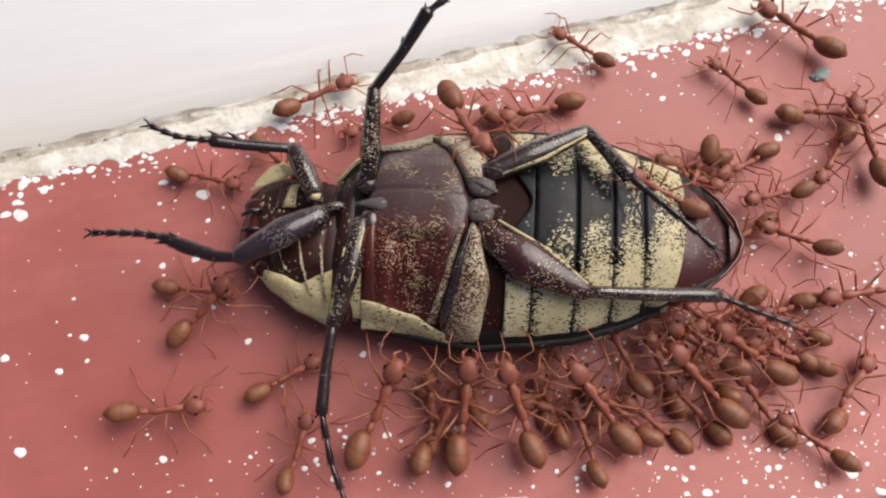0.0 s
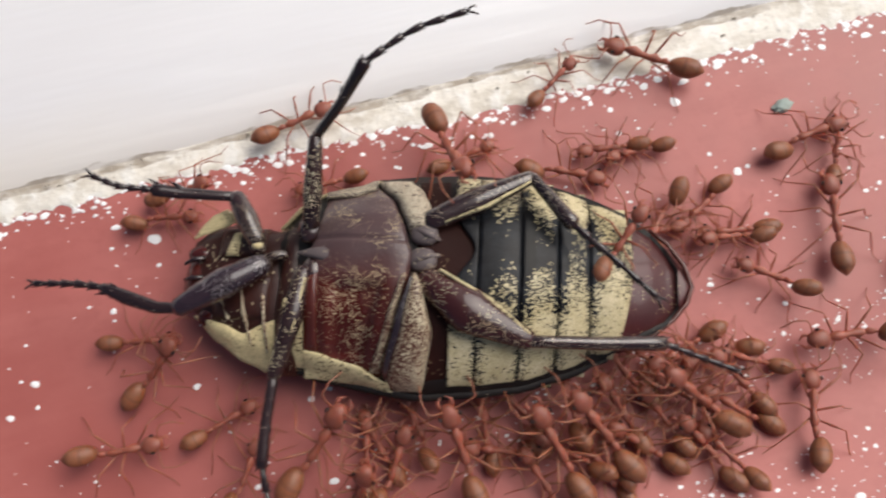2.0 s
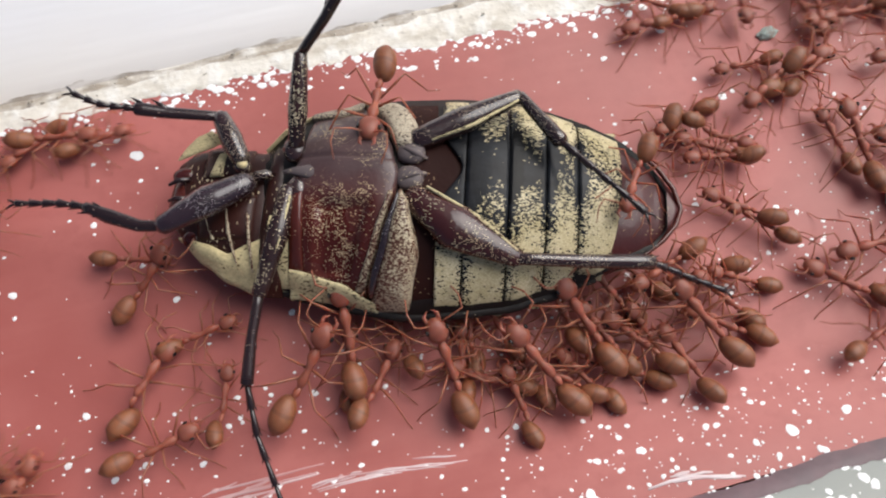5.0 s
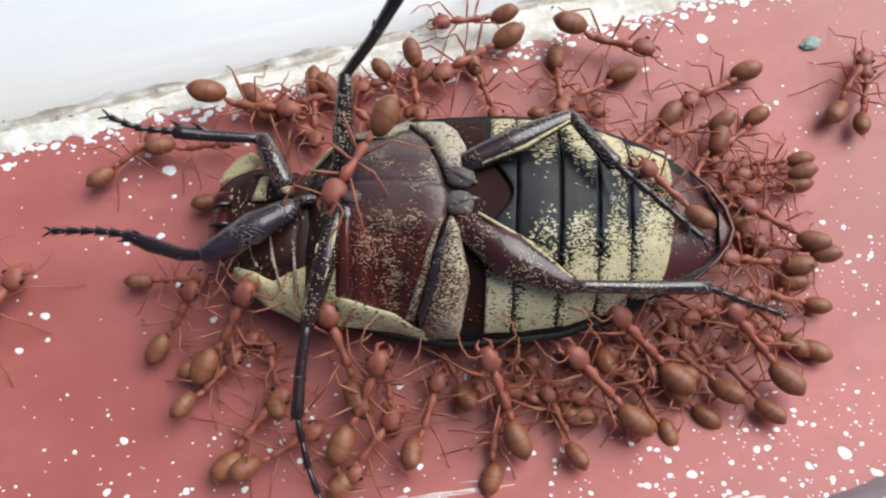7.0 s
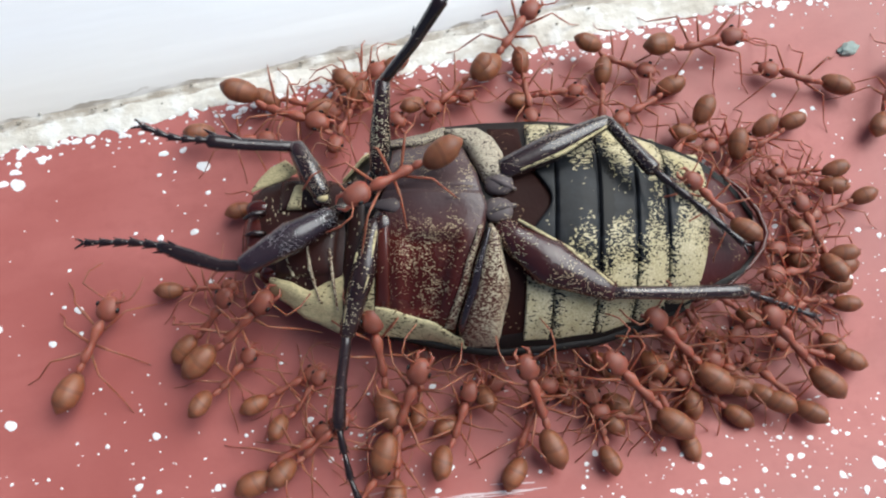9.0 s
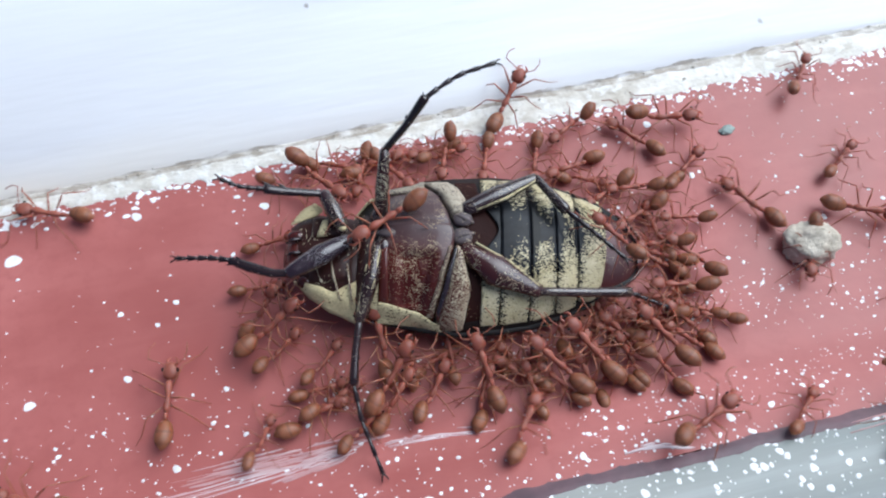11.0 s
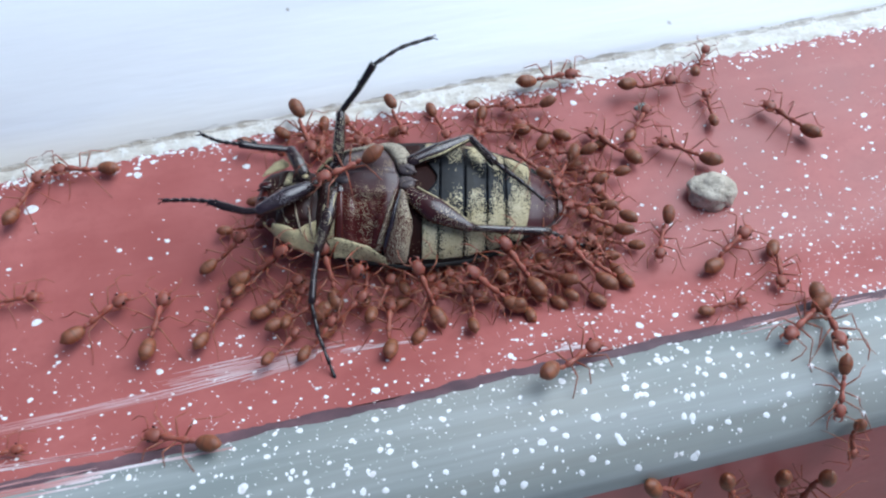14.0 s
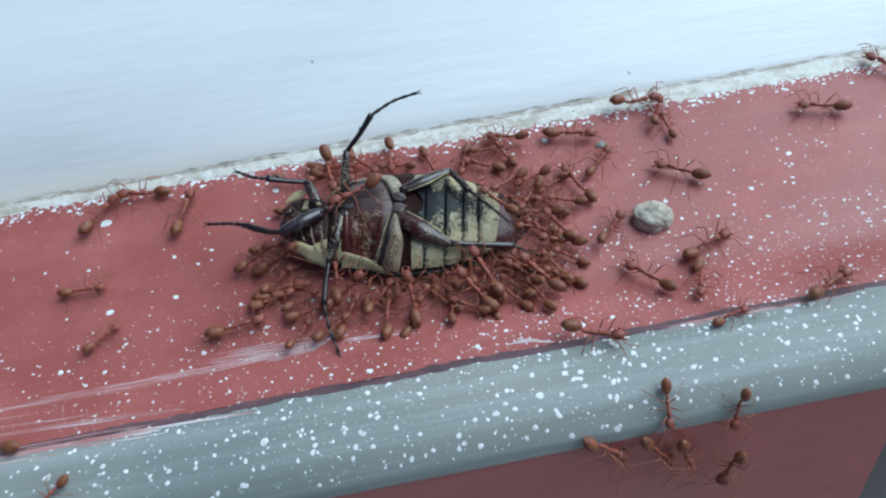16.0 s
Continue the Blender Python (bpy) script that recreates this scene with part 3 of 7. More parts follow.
def streaks():
    """Dragged white brush marks near the front of the ledge."""
    bm = bmesh.new()
    rnd = random.Random(5)

    def drag(x0, x1, y0, y1, sag, count, spread, wide):
        for _ in range(count):
            o = rnd.gauss(0, spread)
            a, b = sorted((rnd.uniform(0, 0.75), rnd.uniform(0.25, 1)))
            n = max(4, int((b - a) * abs(x1 - x0) / 1.2))
            w = wide * rnd.uniform(0.3, 1.0)
            pts = []
            for k in range(n + 1):
                s = a + (b - a) * k / n
                y = y0 + (y1 - y0) * s + sag * math.sin(math.pi * s) + o + 0.12 * noise.noise(Vector((s * 9, o * 7, 0)))
                pts.append((x0 + (x1 - x0) * s, y, ground_height(y) + 0.02))
            tube(bm, pts, [w * (0.35 + 0.65 * math.sin(math.pi * (k + 0.5) / (n + 1))) for k in range(n + 1)], 5, 0.3)

    drag(-62, -14, -20.6, -20.2, -0.9, 18, 0.42, 0.14)
    drag(-30, -8, -19.7, -19.9, 0.1, 20, 0.45, 0.18)
    drag(-20, -11, -21.2, -19.8, 0.0, 24, 0.6, 0.2)
    drag(-12, 1, -20.6, -21.6, 0.6, 12, 0.4, 0.13)
    drag(11, 18, -26.3, -27.4, 0.5, 9, 0.14, 0.2)
    drag(-75, -28, -24.0, -26.6, 0.0, 14, 0.7, 0.13)
    drag(-70, -20, -28.6, -29.4, 0.3, 34, 0.5, 0.24)
    drag(28, 60, -28.7, -28.4, 0.2, 16, 0.35, 0.18)
    return bm


brush = new("paint_streaks", mesh_of("paint_streaks", streaks(), STREAK))
tagged(brush, "smeared white brush streaks on the red ledge", "paint streaks", kind="stuff")

ground = new("ground", mesh_of("ground", (lambda b: (sheet(b, steps(-30000, 30000, 6), steps(-30000, 30000, 6), lambda x, y: (x, y, -160)), b)[1])(bmesh.new()), SOIL))
tagged(ground, "pale dusty cement ground below the wall", "ground", kind="structure")


def pebble(name, size, seed, mat, rough=0.18):
    bm = bmesh.new()
    bmesh.ops.create_icosphere(bm, subdivisions=4, radius=1.0)
    for v in bm.verts:
        n = v.co.normalized()
        k = 1 + rough * noise.noise(n * 1.6 + Vector((seed, 0, 0))) + rough * 0.6 * noise.noise(n * 4 + Vector((0, seed, 0))) + rough * 0.3 * noise.noise(n * 11)
        v.co = Vector((n.x * size[0], n.y * size[1], max(n.z, -0.55) * size[2])) * k
        v.co.z += size[2] * 0.5
    return new(name, mesh_of(name, bm, mat))


stone = pebble("pebble", (3.0, 2.2, 1.7), 3.0, PEBBLE, 0.24)
stone.matrix_basis = pose(38.8 * MM, -12.0 * MM, 0, 0, 0, -8)
tagged(stone, "rough pale beige crumb of mortar lying on the ledge", "pebble")
chip = pebble("paint_chip", (0.85, 0.5, 0.25), 8.0, CHIP, 0.25)
chip.matrix_basis = pose(32.8 * MM, 3.6 * MM, 0, 0, 0, 10)
tagged(chip, "small flat grey-green paint chip on the ledge", "paint chip")

# ---- the beetle, on its back: u to the tail, v to the wall, z up ----
GROOVE = speckled("dark_groove", (0.026, 0.007, 0.005), (0.3, 0.2, 0.12), 0.04, 0.6)
GROOVE.node_tree.nodes["Principled BSDF"].inputs["Specular IOR Level"].default_value = 0.12
NEAR = [(-9.4, 3.4), (-8.6, 5.2), (-7.8, 6.4), (-5, 6.9), (-2, 7.4), (1, 7.7), (4, 7.35), (7.5, 6.8), (10.4, 5.8), (13, 4.7), (15, 3.6), (17.2, 2.4), (18.8, 0.4)]
FAR = [(-9.4, 3.4), (-7.8, 5.4), (-6.4, 6.45), (-4, 7.0), (-2.9, 7.55), (0.6, 8.0), (4, 8.25), (8, 8.1), (10, 7.6), (12, 7.0), (15, 5.8), (16, 5.0), (17.6, 3.5), (18.8, 1.4)]
CREST = [(-9.4, 5.6), (-7, 6.3), (-4, 6.9), (0, 7.1), (3, 6.9), (6, 6.8), (10, 6.2), (13, 5.2), (15.5, 4.2), (18.6, 2.9)]
RIM = 3.5


def side_reach(u, v):
    """How far the body reaches from its midline at u, on the side of v."""
    return lerp_table(FAR if v > 0.7 else NEAR, u)


def belly(u, v):
    """Height of the underside."""
    mid = 0.7
    hw = side_reach(u, v)
    s = min(1.0, abs(v - mid) / (hw - mid if v > mid else hw + mid))
    return RIM - 0.5 + (lerp_table(CREST, u) - RIM + 0.5) * (1 - s ** 2.4) ** 0.75


def body_shell():
    """Wing cases below, closed above just under the plates."""
    bm = bmesh.new()
    loops = []
    for u in steps(-9.2, 18.4, 30):
        near, far = lerp_table(NEAR, u), lerp_table(FAR, u)
        low = 0.25 + 2.6 * abs((u - 3) / 15.5) ** 3.2
        ring = []
        for a in steps(0, math.pi, 12):
            ring.append((u, -(near if math.cos(a) > 0 else far) * math.cos(a) * (1.0 if abs(math.cos(a)) > 0.99 else 1.02), RIM - (RIM - low) * math.sin(a) ** 0.8))
        for b in steps(0, 1, 12)[1:-1]:
            v = far + (-near - far) * b
            ring.append((u, v, min(belly(u, v) - 0.35, belly(u, v))))
        loops.append([bm.verts.new(p) for p in ring])
    for r, s in zip(loops, loops[1:]):
        for k in range(len(r)):
            bm.faces.new((r[k], r[(k + 1) % len(r)], s[(k + 1) % len(r)], s[k]))
    bm.faces.new(loops[0])
    bm.faces.new(loops[-1][::-1])
    return bm


def plate(front, rear, v0, v1, lift=0.0, bulge=0.25, nu=8, nv=18, drop=0.7, base=belly):
    """A body plate: front and rear give u across b in 0..1 from v0 to v1; its border folds down."""
    bm = bmesh.new()
    As = [-0.02, 0.0] + steps(0, 1, nu)[1:-1] + [1.0, 1.02]
    Bs = [-0.02, 0.0] + steps(0, 1, nv)[1:-1] + [1.0, 1.02]

    def at(a, b):
        ca, cb = min(1, max(0, a)), min(1, max(0, b))
        v = v0 + (v1 - v0) * b
        f, r = front(cb), rear(cb)
        u = f + (r - f) * a
        round_off = min(1.0, 5.0 * ca, 5.0 * (1 - ca)) ** 0.5 * 0.6 + 0.4 * (4 * ca * (1 - ca))
        side = min(1.0, 9.0 * cb, 9.0 * (1 - cb)) ** 0.5
        z = base(u, v) + lift + bulge * round_off * side
        if a < 0 or a > 1 or b < 0 or b > 1:
            z -= drop
        return (u, v, z)

    sheet(bm, As, Bs, at)
    return bm


def border(us, inner, outer, lift=0.1, bulge=0.15, base=belly, drop=0.6):
    """A strip of shell between two lines v = inner(u) and v = outer(u), with folded edges."""
    bm = bmesh.new()

    def at(u, b):
        cb = min(1, max(0, b))
        v = inner(u) + (outer(u) - inner(u)) * b
        q = (u - us[0]) / (us[-1] - us[0])
        end = min(1.0, 8 * q, 8 * (1 - q)) ** 0.5
        z = base(u, v) + lift + bulge * (4 * cb * (1 - cb)) ** 0.5 * end
        return (u, v, z - (drop if b < 0 or b > 1 else 0))

    sheet(bm, us, [-0.03, 0, 0.12, 0.3, 0.5, 0.7, 0.88, 1, 1.03], at)
    return bm


def line(*pts):
    """A line through (u, v) points, as a function of u."""
    return lambda u: lerp_table(pts, u)


def limb(name, mat, parent, pts, radii, seg=12, flat=1.0, label=""):
    bm = bmesh.new()
    fine_p, fine_r = [], []
    for (p, q), (a, b) in zip(zip(pts, pts[1:]), zip(radii, radii[1:])):
        for k in range(4):
            fine_p.append(Vector(p).lerp(Vector(q), k / 4))
            fine_r.append(a + (b - a) * k / 4)
    tube(bm, fine_p + [Vector(pts[-1])], fine_r + [radii[-1]], seg, flat)
    return part(name, bm, mat, parent, label)


def along(a, b, k, off=(0, 0, 0)):
    return tuple(Vector(a).lerp(Vector(b), k) + Vector(off))


def spines(name, mat, parent, a, b, places, size, away):
    """Teeth along a shin."""
    for k in places:
        p = Vector(along(a, b, k))
        d = (Vector(b) - Vector(a)).normalized()
        bm = bmesh.new()
        tube(bm, [p, p + (Vector(away) * 0.6 + d * 0.5) * size, p + (Vector(away) + d * 1.1) * size], [0.22 * size + 0.05, 0.14 * size + 0.03, 0.02], 6)
        part(name, bm, mat, parent)


def tarsus(parent, pts, r0, r1, claws=True):
    """Five knotted foot joints and two hooked claws."""
    line = [Vector(p) for p in pts]
    n = 5
    seglen = [(q - p).length for p, q in zip(line, line[1:])]
    total = sum(seglen)

    def spot(s):
        s *= total
        for p, q, l in zip(line, line[1:], seglen):
            if s <= l:
                return p.lerp(q, s / l)
            s -= l
        return line[-1]

    for k in range(n):
        a, b = spot(k / n), spot((k + 1) / n)
        r = r0 + (r1 - r0) * k / n
        bm = bmesh.new()
        tube(bm, [a, a.lerp(b, 0.35), a.lerp(b, 0.8), b], [r * 0.6, r * 0.78, r * 1.05, r * 0.75], 8)
        d = (b - a).normalized()
        s = d.cross(Vector((0, 0, 1))).normalized()
        for sg in (-1, 1):
            tube(bm, [a.lerp(b, 0.85), a.lerp(b, 0.95) + s * sg * r * 1.0, b + d * r * 0.4 + s * sg * r * 1.15], [r * 0.3, r * 0.2, 0.02], 5)
        part("tarsal_joint", bm, LEG_BARE, parent)
    if claws:
        e, d = spot(1), (spot(1) - spot(0.85)).normalized()
        s = d.cross(Vector((0, 0, 1))).normalized()
        for sg in (-1, 1):
            bm = bmesh.new()
            tube(bm, [e, e + d * 0.35 + s * sg * 0.2, e + d * 0.65 + s * sg * 0.32 - Vector((0, 0, 0.15)), e + d * 0.75 + s * sg * 0.25 - Vector((0, 0, 0.4))],
                 [0.1, 0.085, 0.06, 0.02], 6)
            part("claw", bm, LEG_BARE, parent)


def build_beetle():
    beetle = new("beetle")
    beetle.empty_display_size = 0.005
    tagged(beetle, "large dead brown and cream scarab beetle lying on its back", "beetle")
    shell = part("wing_case", body_shell(), BLACK_SHELL, beetle, "dark glossy wing cases under the body")
    # Black rim tubes; the near one also stands for the shadow under the edge.
    rim_bm = bmesh.new()
    for sg in (-1, 1):
        us = steps(-8.4, 13.5, 22)
        tube(rim_bm, [(u, sg * (side_reach(u, sg * 5) - (-0.1 if sg < 0 else 0.4)), RIM - (0.45 if sg < 0 else 1.0)) for u in us], [0.34 if 1 < i < 21 else 0.2 for i in range(23)], 8)
    part("wing_case_rim_shade", rim_bm, BLACK_SHELL, shell)

    # thorax
    groove = line((-6.8, -1.42), (-3.7, -0.62), (-0.5, 0.1), (0.6, 0.25), (2.5, -0.3), (4.6, -1.1), (6.8, -2.9))

    def breast(u, v):
        """The belly with a sunken pane beside a swollen, split midline."""
        back = groove(v) - 1.25
        pane = smooth01((u + 5.3) / 0.8) * smooth01((back - u) / 0.7) * smooth01((v + 6.1) / 0.7) * smooth01((-0.9 - v) / 0.9)
        split = math.exp(-((v - 1.7) / 0.13) ** 2)
        swell = math.exp(-((v - 1.6) / 1.3) ** 2)
        far = smooth01((v - 3.4) / 1.2)
        return belly(u, v) + 0.12 * swell - 0.5 * pane - 0.16 * split - 0.12 * far

    part("breastplate", plate(lambda b: -6.3 + 0.45 * abs(2 * b - 1) ** 2 - 0.5 * math.exp(-((b - 0.53) / 0.1) ** 2), lambda b: groove(-6.85 + 13.35 * b) - 0.16,
                              -6.85, 6.5, 0.22, 0.3, 24, 90, base=breast), BREAST, beetle, "glossy chestnut breast plate, dusty grey along its middle, with tan scales")
    part("breast_edge", plate(lambda b: groove(-6.6 + 6.0 * b) - 0.85 + 0.35 * b, lambda b: groove(-6.6 + 6.0 * b) - 0.2, -6.6, -0.6, 0.5, 0.16, 6, 18), COXA, beetle, "tan scaled rear edge of the breast plate")
    part("breast_flank", border(steps(-6.2, -2.7, 10), line((-6.2, 5.2), (-4.5, 5.1), (-2.7, 5.9)), lambda u: lerp_table(FAR, u) - 0.45, 0.55, 0.2), FLANK, beetle, "dusty tan scaled flank of the breast")
    part("breast_flange", plate(lambda b: -6.75, lambda b: -5.75 - 0.25 * b, -5.6, -0.5, 0.42, 0.2, 6, 14), HEAD_SHELL, beetle, "polished dark front flange of the breast")
    bm = bmesh.new()
    tube(bm, [(-7.5, 0.75, 6.45), (-6.7, 0.7, 6.85), (-5.7, 0.65, 7.0), (-4.4, 0.6, 7.0)], [0.10, 0.28, 0.5, 0.3], 10, 0.45)
    part("breast_keel", bm, CHITIN_DUSK, beetle, "smooth raised keel between the middle legs")
    part("side_plate", border(steps(-6.7, -0.8, 14), line((-6.5, -5.45), (-3.3, -6.2), (-1.3, -7.1), (-0.7, -7.35)), line((-6.7, -7.0), (-3.2, -7.25), (-0.7, -7.72)), 0.5, 0.22), CREAM_SHELL, beetle, "cream scaled side plate")
    part("side_plate", border(steps(-7.6, -2.6, 12), lambda u: lerp_table(FAR, u) - 0.5, lambda u: lerp_table(FAR, u) - 0.02, 0.25, 0.12), CREAM_SHELL, beetle, "thin cream scaled side plate")
    # hind hips
    part("hind_hip", plate(lambda b: groove(-7.65 + 7.25 * b) + 0.14, line((0, 1.2), (0.2, 1.4), (0.47, 1.72), (0.86, 1.0), (1, 0.45)), -7.65, -0.4, 0.22, 0.85, 10, 24), COXA, beetle, "ribbed brown hip plate thick with tan scales")
    part("hind_hip", plate(lambda b: groove(2.6 + 4.5 * b) + 0.14, line((0, 1.0), (0.4, 1.15), (0.7, 0.6), (1, -0.45)), 2.6, 7.1, 0.2, 0.5, 8, 18), PALE_HIP, beetle, "pale tan scaled hip plate")
    bm = bmesh.new()
    vs = steps(-7.0, -0.9, 14)
    tube(bm, [(groove(v) + 0.2, v, belly(groove(v), v) + 0.86) for v in vs], [0.1] + [0.27] * 8 + [0.24, 0.21, 0.18, 0.15, 0.12, 0.08], 8, 0.8)
    part("hip_ridge", bm, FORELEG, beetle, "polished dark front ridge of the hip plate")
    part("hip_groove", plate(lambda b: 1.0 - 0.8 * b, lambda b: 3.1 - 0.8 * b + 1.9 * math.exp(-((b - 0.56) / 0.14) ** 2), -7.4, 7.9, -0.2, 0.0, 6, 30), GROOVE, beetle, "dark red-brown groove behind the hips")
    bm = bmesh.new()
    blob(bm, (0.85, 0.55, 6.95), (0.95, 0.85, 0.5), power=0.85)
    blob(bm, (0.85, 2.35, 6.9), (0.95, 0.8, 0.5), power=0.85)
    tube(bm, [(0.4, 0.3, 7.35), (1.1, 0.7, 7.4), (1.9, 0.9, 7.0)], [0.12, 0.26, 0.14], 8)
    tube(bm, [(0.4, 2.5, 7.3), (1.1, 2.2, 7.35), (1.9, 2.0, 6.95)], [0.12, 0.24, 0.12], 8)
    part("hip_knuckle", bm, CHITIN_DUSK, beetle, "dusty grey knuckles of the hind hips")
    # belly
    seams = [2.7, 4.5, 7.35, 9.85, 12.05, 15.3]
    for k, (a, b) in enumerate(zip(seams, seams[1:])):
        mid = (a + b) / 2
        part("sternite", plate(lambda q, a=a: a + 0.045 + 0.1 * (2 * q - 1) ** 2 + (1.5 * math.exp(-((q - 0.57) / 0.11) ** 2) if k == 0 else 0.0), lambda q, b=b, k=k: b - 0.045 - (1.3 * (1 - q) ** 3 + 0.35 * q ** 4 if k == 4 else 0.0),
                               -lerp_table(NEAR, mid) + 0.08, lerp_table(FAR, mid) - 0.06, 0.06 + 0.03 * k, 0.035, 12, 40, 0.4), STERNITE, beetle, "belly ring with cream scaled flanks and black middle" if k < 4 else "last belly ring thick with cream scales")
    bm = bmesh.new()
    g = []
    tail_near = line((13.6, 4.2), (15, 3.6), (16.5, 2.8), (17.8, 1.8), (18.8, 0.8), (19.35, -0.5))
    tail_far = line((13.6, 5.8), (15, 5.5), (16.5, 4.8), (17.7, 3.9), (18.6, 2.9), (19.35, 1.3))
    for u in steps(13.6, 19.35, 12):
        near, far = tail_near(u), tail_far(u)
        mid, half = (far - near) / 2, (far + near) / 2
        g.append([bm.verts.new((u, mid + half * math.cos(a), RIM - 0.9 + (lerp_table(CREST, u) - RIM + 1.0) * math.sin(a) * (1 if math.sin(a) > 0 else 0.9))) for a in (2 * math.pi * k / 20 for k in range(20))])
    for r, s in zip(g, g[1:]):
        for k in range(20):
            bm.faces.new((r[k], r[(k + 1) % 20], s[(k + 1) % 20], s[k]))
    bm.faces.new(g[0][::-1])
    bm.faces.new(g[-1])
    part("tail_plate", bm, TAIL, beetle, "glossy reddish amber tail plate")
    bm = bmesh.new()
    tube(bm, [(14.2, -4.1, 3.3), (16.6, -2.85, 3.1), (18.2, -1.45, 2.9), (19.1, -0.3, 2.9), (19.5, 0.9, 2.9), (19.0, 2.4, 2.95), (17.9, 3.9, 3.0), (16.6, 4.9, 3.1)], [0.12, 0.16, 0.18, 0.2, 0.2, 0.2, 0.18, 0.1], 8)
    part("tail_rim", bm, HEAD_SHELL, beetle, "dark red glossy rim of the wing cases")

    # forebody
    bm = bmesh.new()
    loops = []
    for u, near, far, top, low in ((-15.3, 2.6, 1.9, 4.1, 2.4), (-14.4, 3.6, 2.7, 4.5, 1.8), (-12.8, 4.8, 3.3, 4.9, 1.3), (-11, 5.6, 3.1, 5.2, 1.0), (-9.4, 6.4, 2.9, 5.4, 0.9), (-8.2, 6.7, 3.8, 5.3, 1.0), (-7.7, 6.2, 3.6, 4.8, 1.6)):
        loops.append([bm.verts.new((u, 0.25 + (far if math.cos(a) > 0 else near) * math.copysign(abs(math.cos(a)) ** 0.8, math.cos(a)), 3.3 + ((top - 3.3) if math.sin(a) > 0 else (3.3 - low)) * math.sin(a)))
                      for a in (2 * math.pi * k / 24 for k in range(24))])
    for r, s in zip(loops, loops[1:]):
        for k in range(24):
            bm.faces.new((r[k], r[(k + 1) % 24], s[(k + 1) % 24], s[k]))
    bm.faces.new(loops[0][::-1])
    bm.faces.new(loops[-1])
    collar = part("pronotum", bm, HOLLOW, beetle, "dark brown pronotum with cream scaled margins")

    def chest(u, v):
        hw = lerp_table([(-15, 3.0), (-12.8, 5.0), (-11, 5.9), (-9.4, 6.6), (-8, 6.9)] if v < 0.25 else [(-15, 2.4), (-12.8, 3.7), (-9.4, 3.4), (-8, 4.2)], u)
        s = min(1.0, abs(v - 0.25) / hw)
        return 3.3 + (lerp_table([(-15, 4.3), (-11, 5.2), (-8, 5.4)], u) - 3.3) * (1 - s ** 2.2) ** 0.6

    part("cream_margin", border(steps(-14.7, -8.6, 16), line((-14.7, -3.2), (-12.4, -3.85), (-10.9, -4.5), (-9.6, -3.9), (-8.6, -3.5)), line((-14.7, -3.35), (-12.9, -4.9), (-11, -6.1), (-8.6, -6.95)), 0.22, 0.25, chest), YELLOW_SHELL, collar, "yellow-cream scaled margin")
    flake = bmesh.new()
    tube(flake, [(-15.2, 2.05, 4.5), (-14.5, 2.55, 4.75), (-13.7, 3.1, 4.95), (-12.9, 3.5, 5.0), (-12.5, 3.4, 4.9)], [0.08, 0.36, 0.6, 0.66, 0.34], 12, 0.4)
    part("cream_margin", flake, YELLOW_SHELL, collar, "yellow-cream pointed corner of the pronotum")
    part("shoulder_edge", border(steps(-9.3, -7.6, 6), line((-9.3, 3.1), (-7.6, 5.0)), line((-9.3, 3.5), (-7.6, 5.5)), 0.5, 0.15), CREAM_SHELL, beetle, "cream scaled edge of the shoulder")
    part("throat_plate", plate(lambda b: -13.3, lambda b: -9.3, -3.6, -0.6, 0.10, 0.3, 8, 10, base=chest), HOLLOW, collar, "hollow brown throat plate with tan hairs")
    part("cream_margin", plate(lambda b: -12.7 + 0.4 * b, lambda b: -11.7, 0.7, 2.5, 0.35, 0.2, 6, 8, base=chest), CREAM_SHELL, collar, "yellow-cream scaled patch")
    part("throat_plate", plate(lambda b: -13.3, lambda b: -10.0, 0.6, 3.0, 0.10, 0.3, 8, 10, base=chest), HOLLOW, collar)
    for pts in ([(-11.2, -1.6, 5.5), (-10.9, -3.2, 5.3), (-10.2, -5.2, 4.8)], [(-9.7, -2.0, 5.7), (-9.4, -3.8, 5.5), (-9.0, -5.8, 5.0)], [(-12.6, -2.2, 5.0), (-12.0, -3.6, 4.8)]):
        bm = bmesh.new()
        tube(bm, pts, [0.06, 0.12, 0.06][:len(pts)], 6, 0.5)
        part("throat_ridge", bm, COXA, collar, "pale ridge of hairs")
    part("neck_plate", plate(lambda b: -9.0 + 0.5 * b, lambda b: -7.3, -6.7, 3.3, 0.15, 0.3, 6, 20, base=chest), HOLLOW, beetle, "scaly band behind the front legs")
    part("neck_flap", plate(lambda b: -7.9 + 0.3 * b, lambda b: -6.6, -6.55, -3.6, 0.22, 0.22, 6, 10), CREAM_SHELL, beetle, "cream scaled flap")
    bm = bmesh.new()
    blob(bm, (-14.5, -0.6, 3.2), (1.2, 2.3, 1.3), power=0.85)
    blob(bm, (-15.3, -0.8, 2.9), (0.6, 1.6, 0.7), power=0.8)
    head = part("head", bm, HEAD_SHELL, beetle, "dark red-brown head tucked under the pronotum")
    for at, s in (((-14.6, 1.0, 4.0), (1.0, 0.7, 0.6)), ((-13.6, -3.3, 3.7), (0.8, 0.7, 0.6))):
        bm = bmesh.new()
        blob(bm, at, s, seg=16, rings=10)
        part("eye", bm, EYE, head, "glossy dark red eye")
    bm = bmesh.new()
    tube(bm, [(-14.2, 0.6, 4.6), (-14.9, 0.4, 4.9), (-15.5, 0.1, 4.7)], [0.22, 0.2, 0.12], 6)
    tube(bm, [(-14.1, -0.8, 4.6), (-14.8, -0.9, 4.9), (-15.4, -1.0, 4.6)], [0.22, 0.2, 0.12], 6)
    part("palp", bm, LEG_BARE, head)
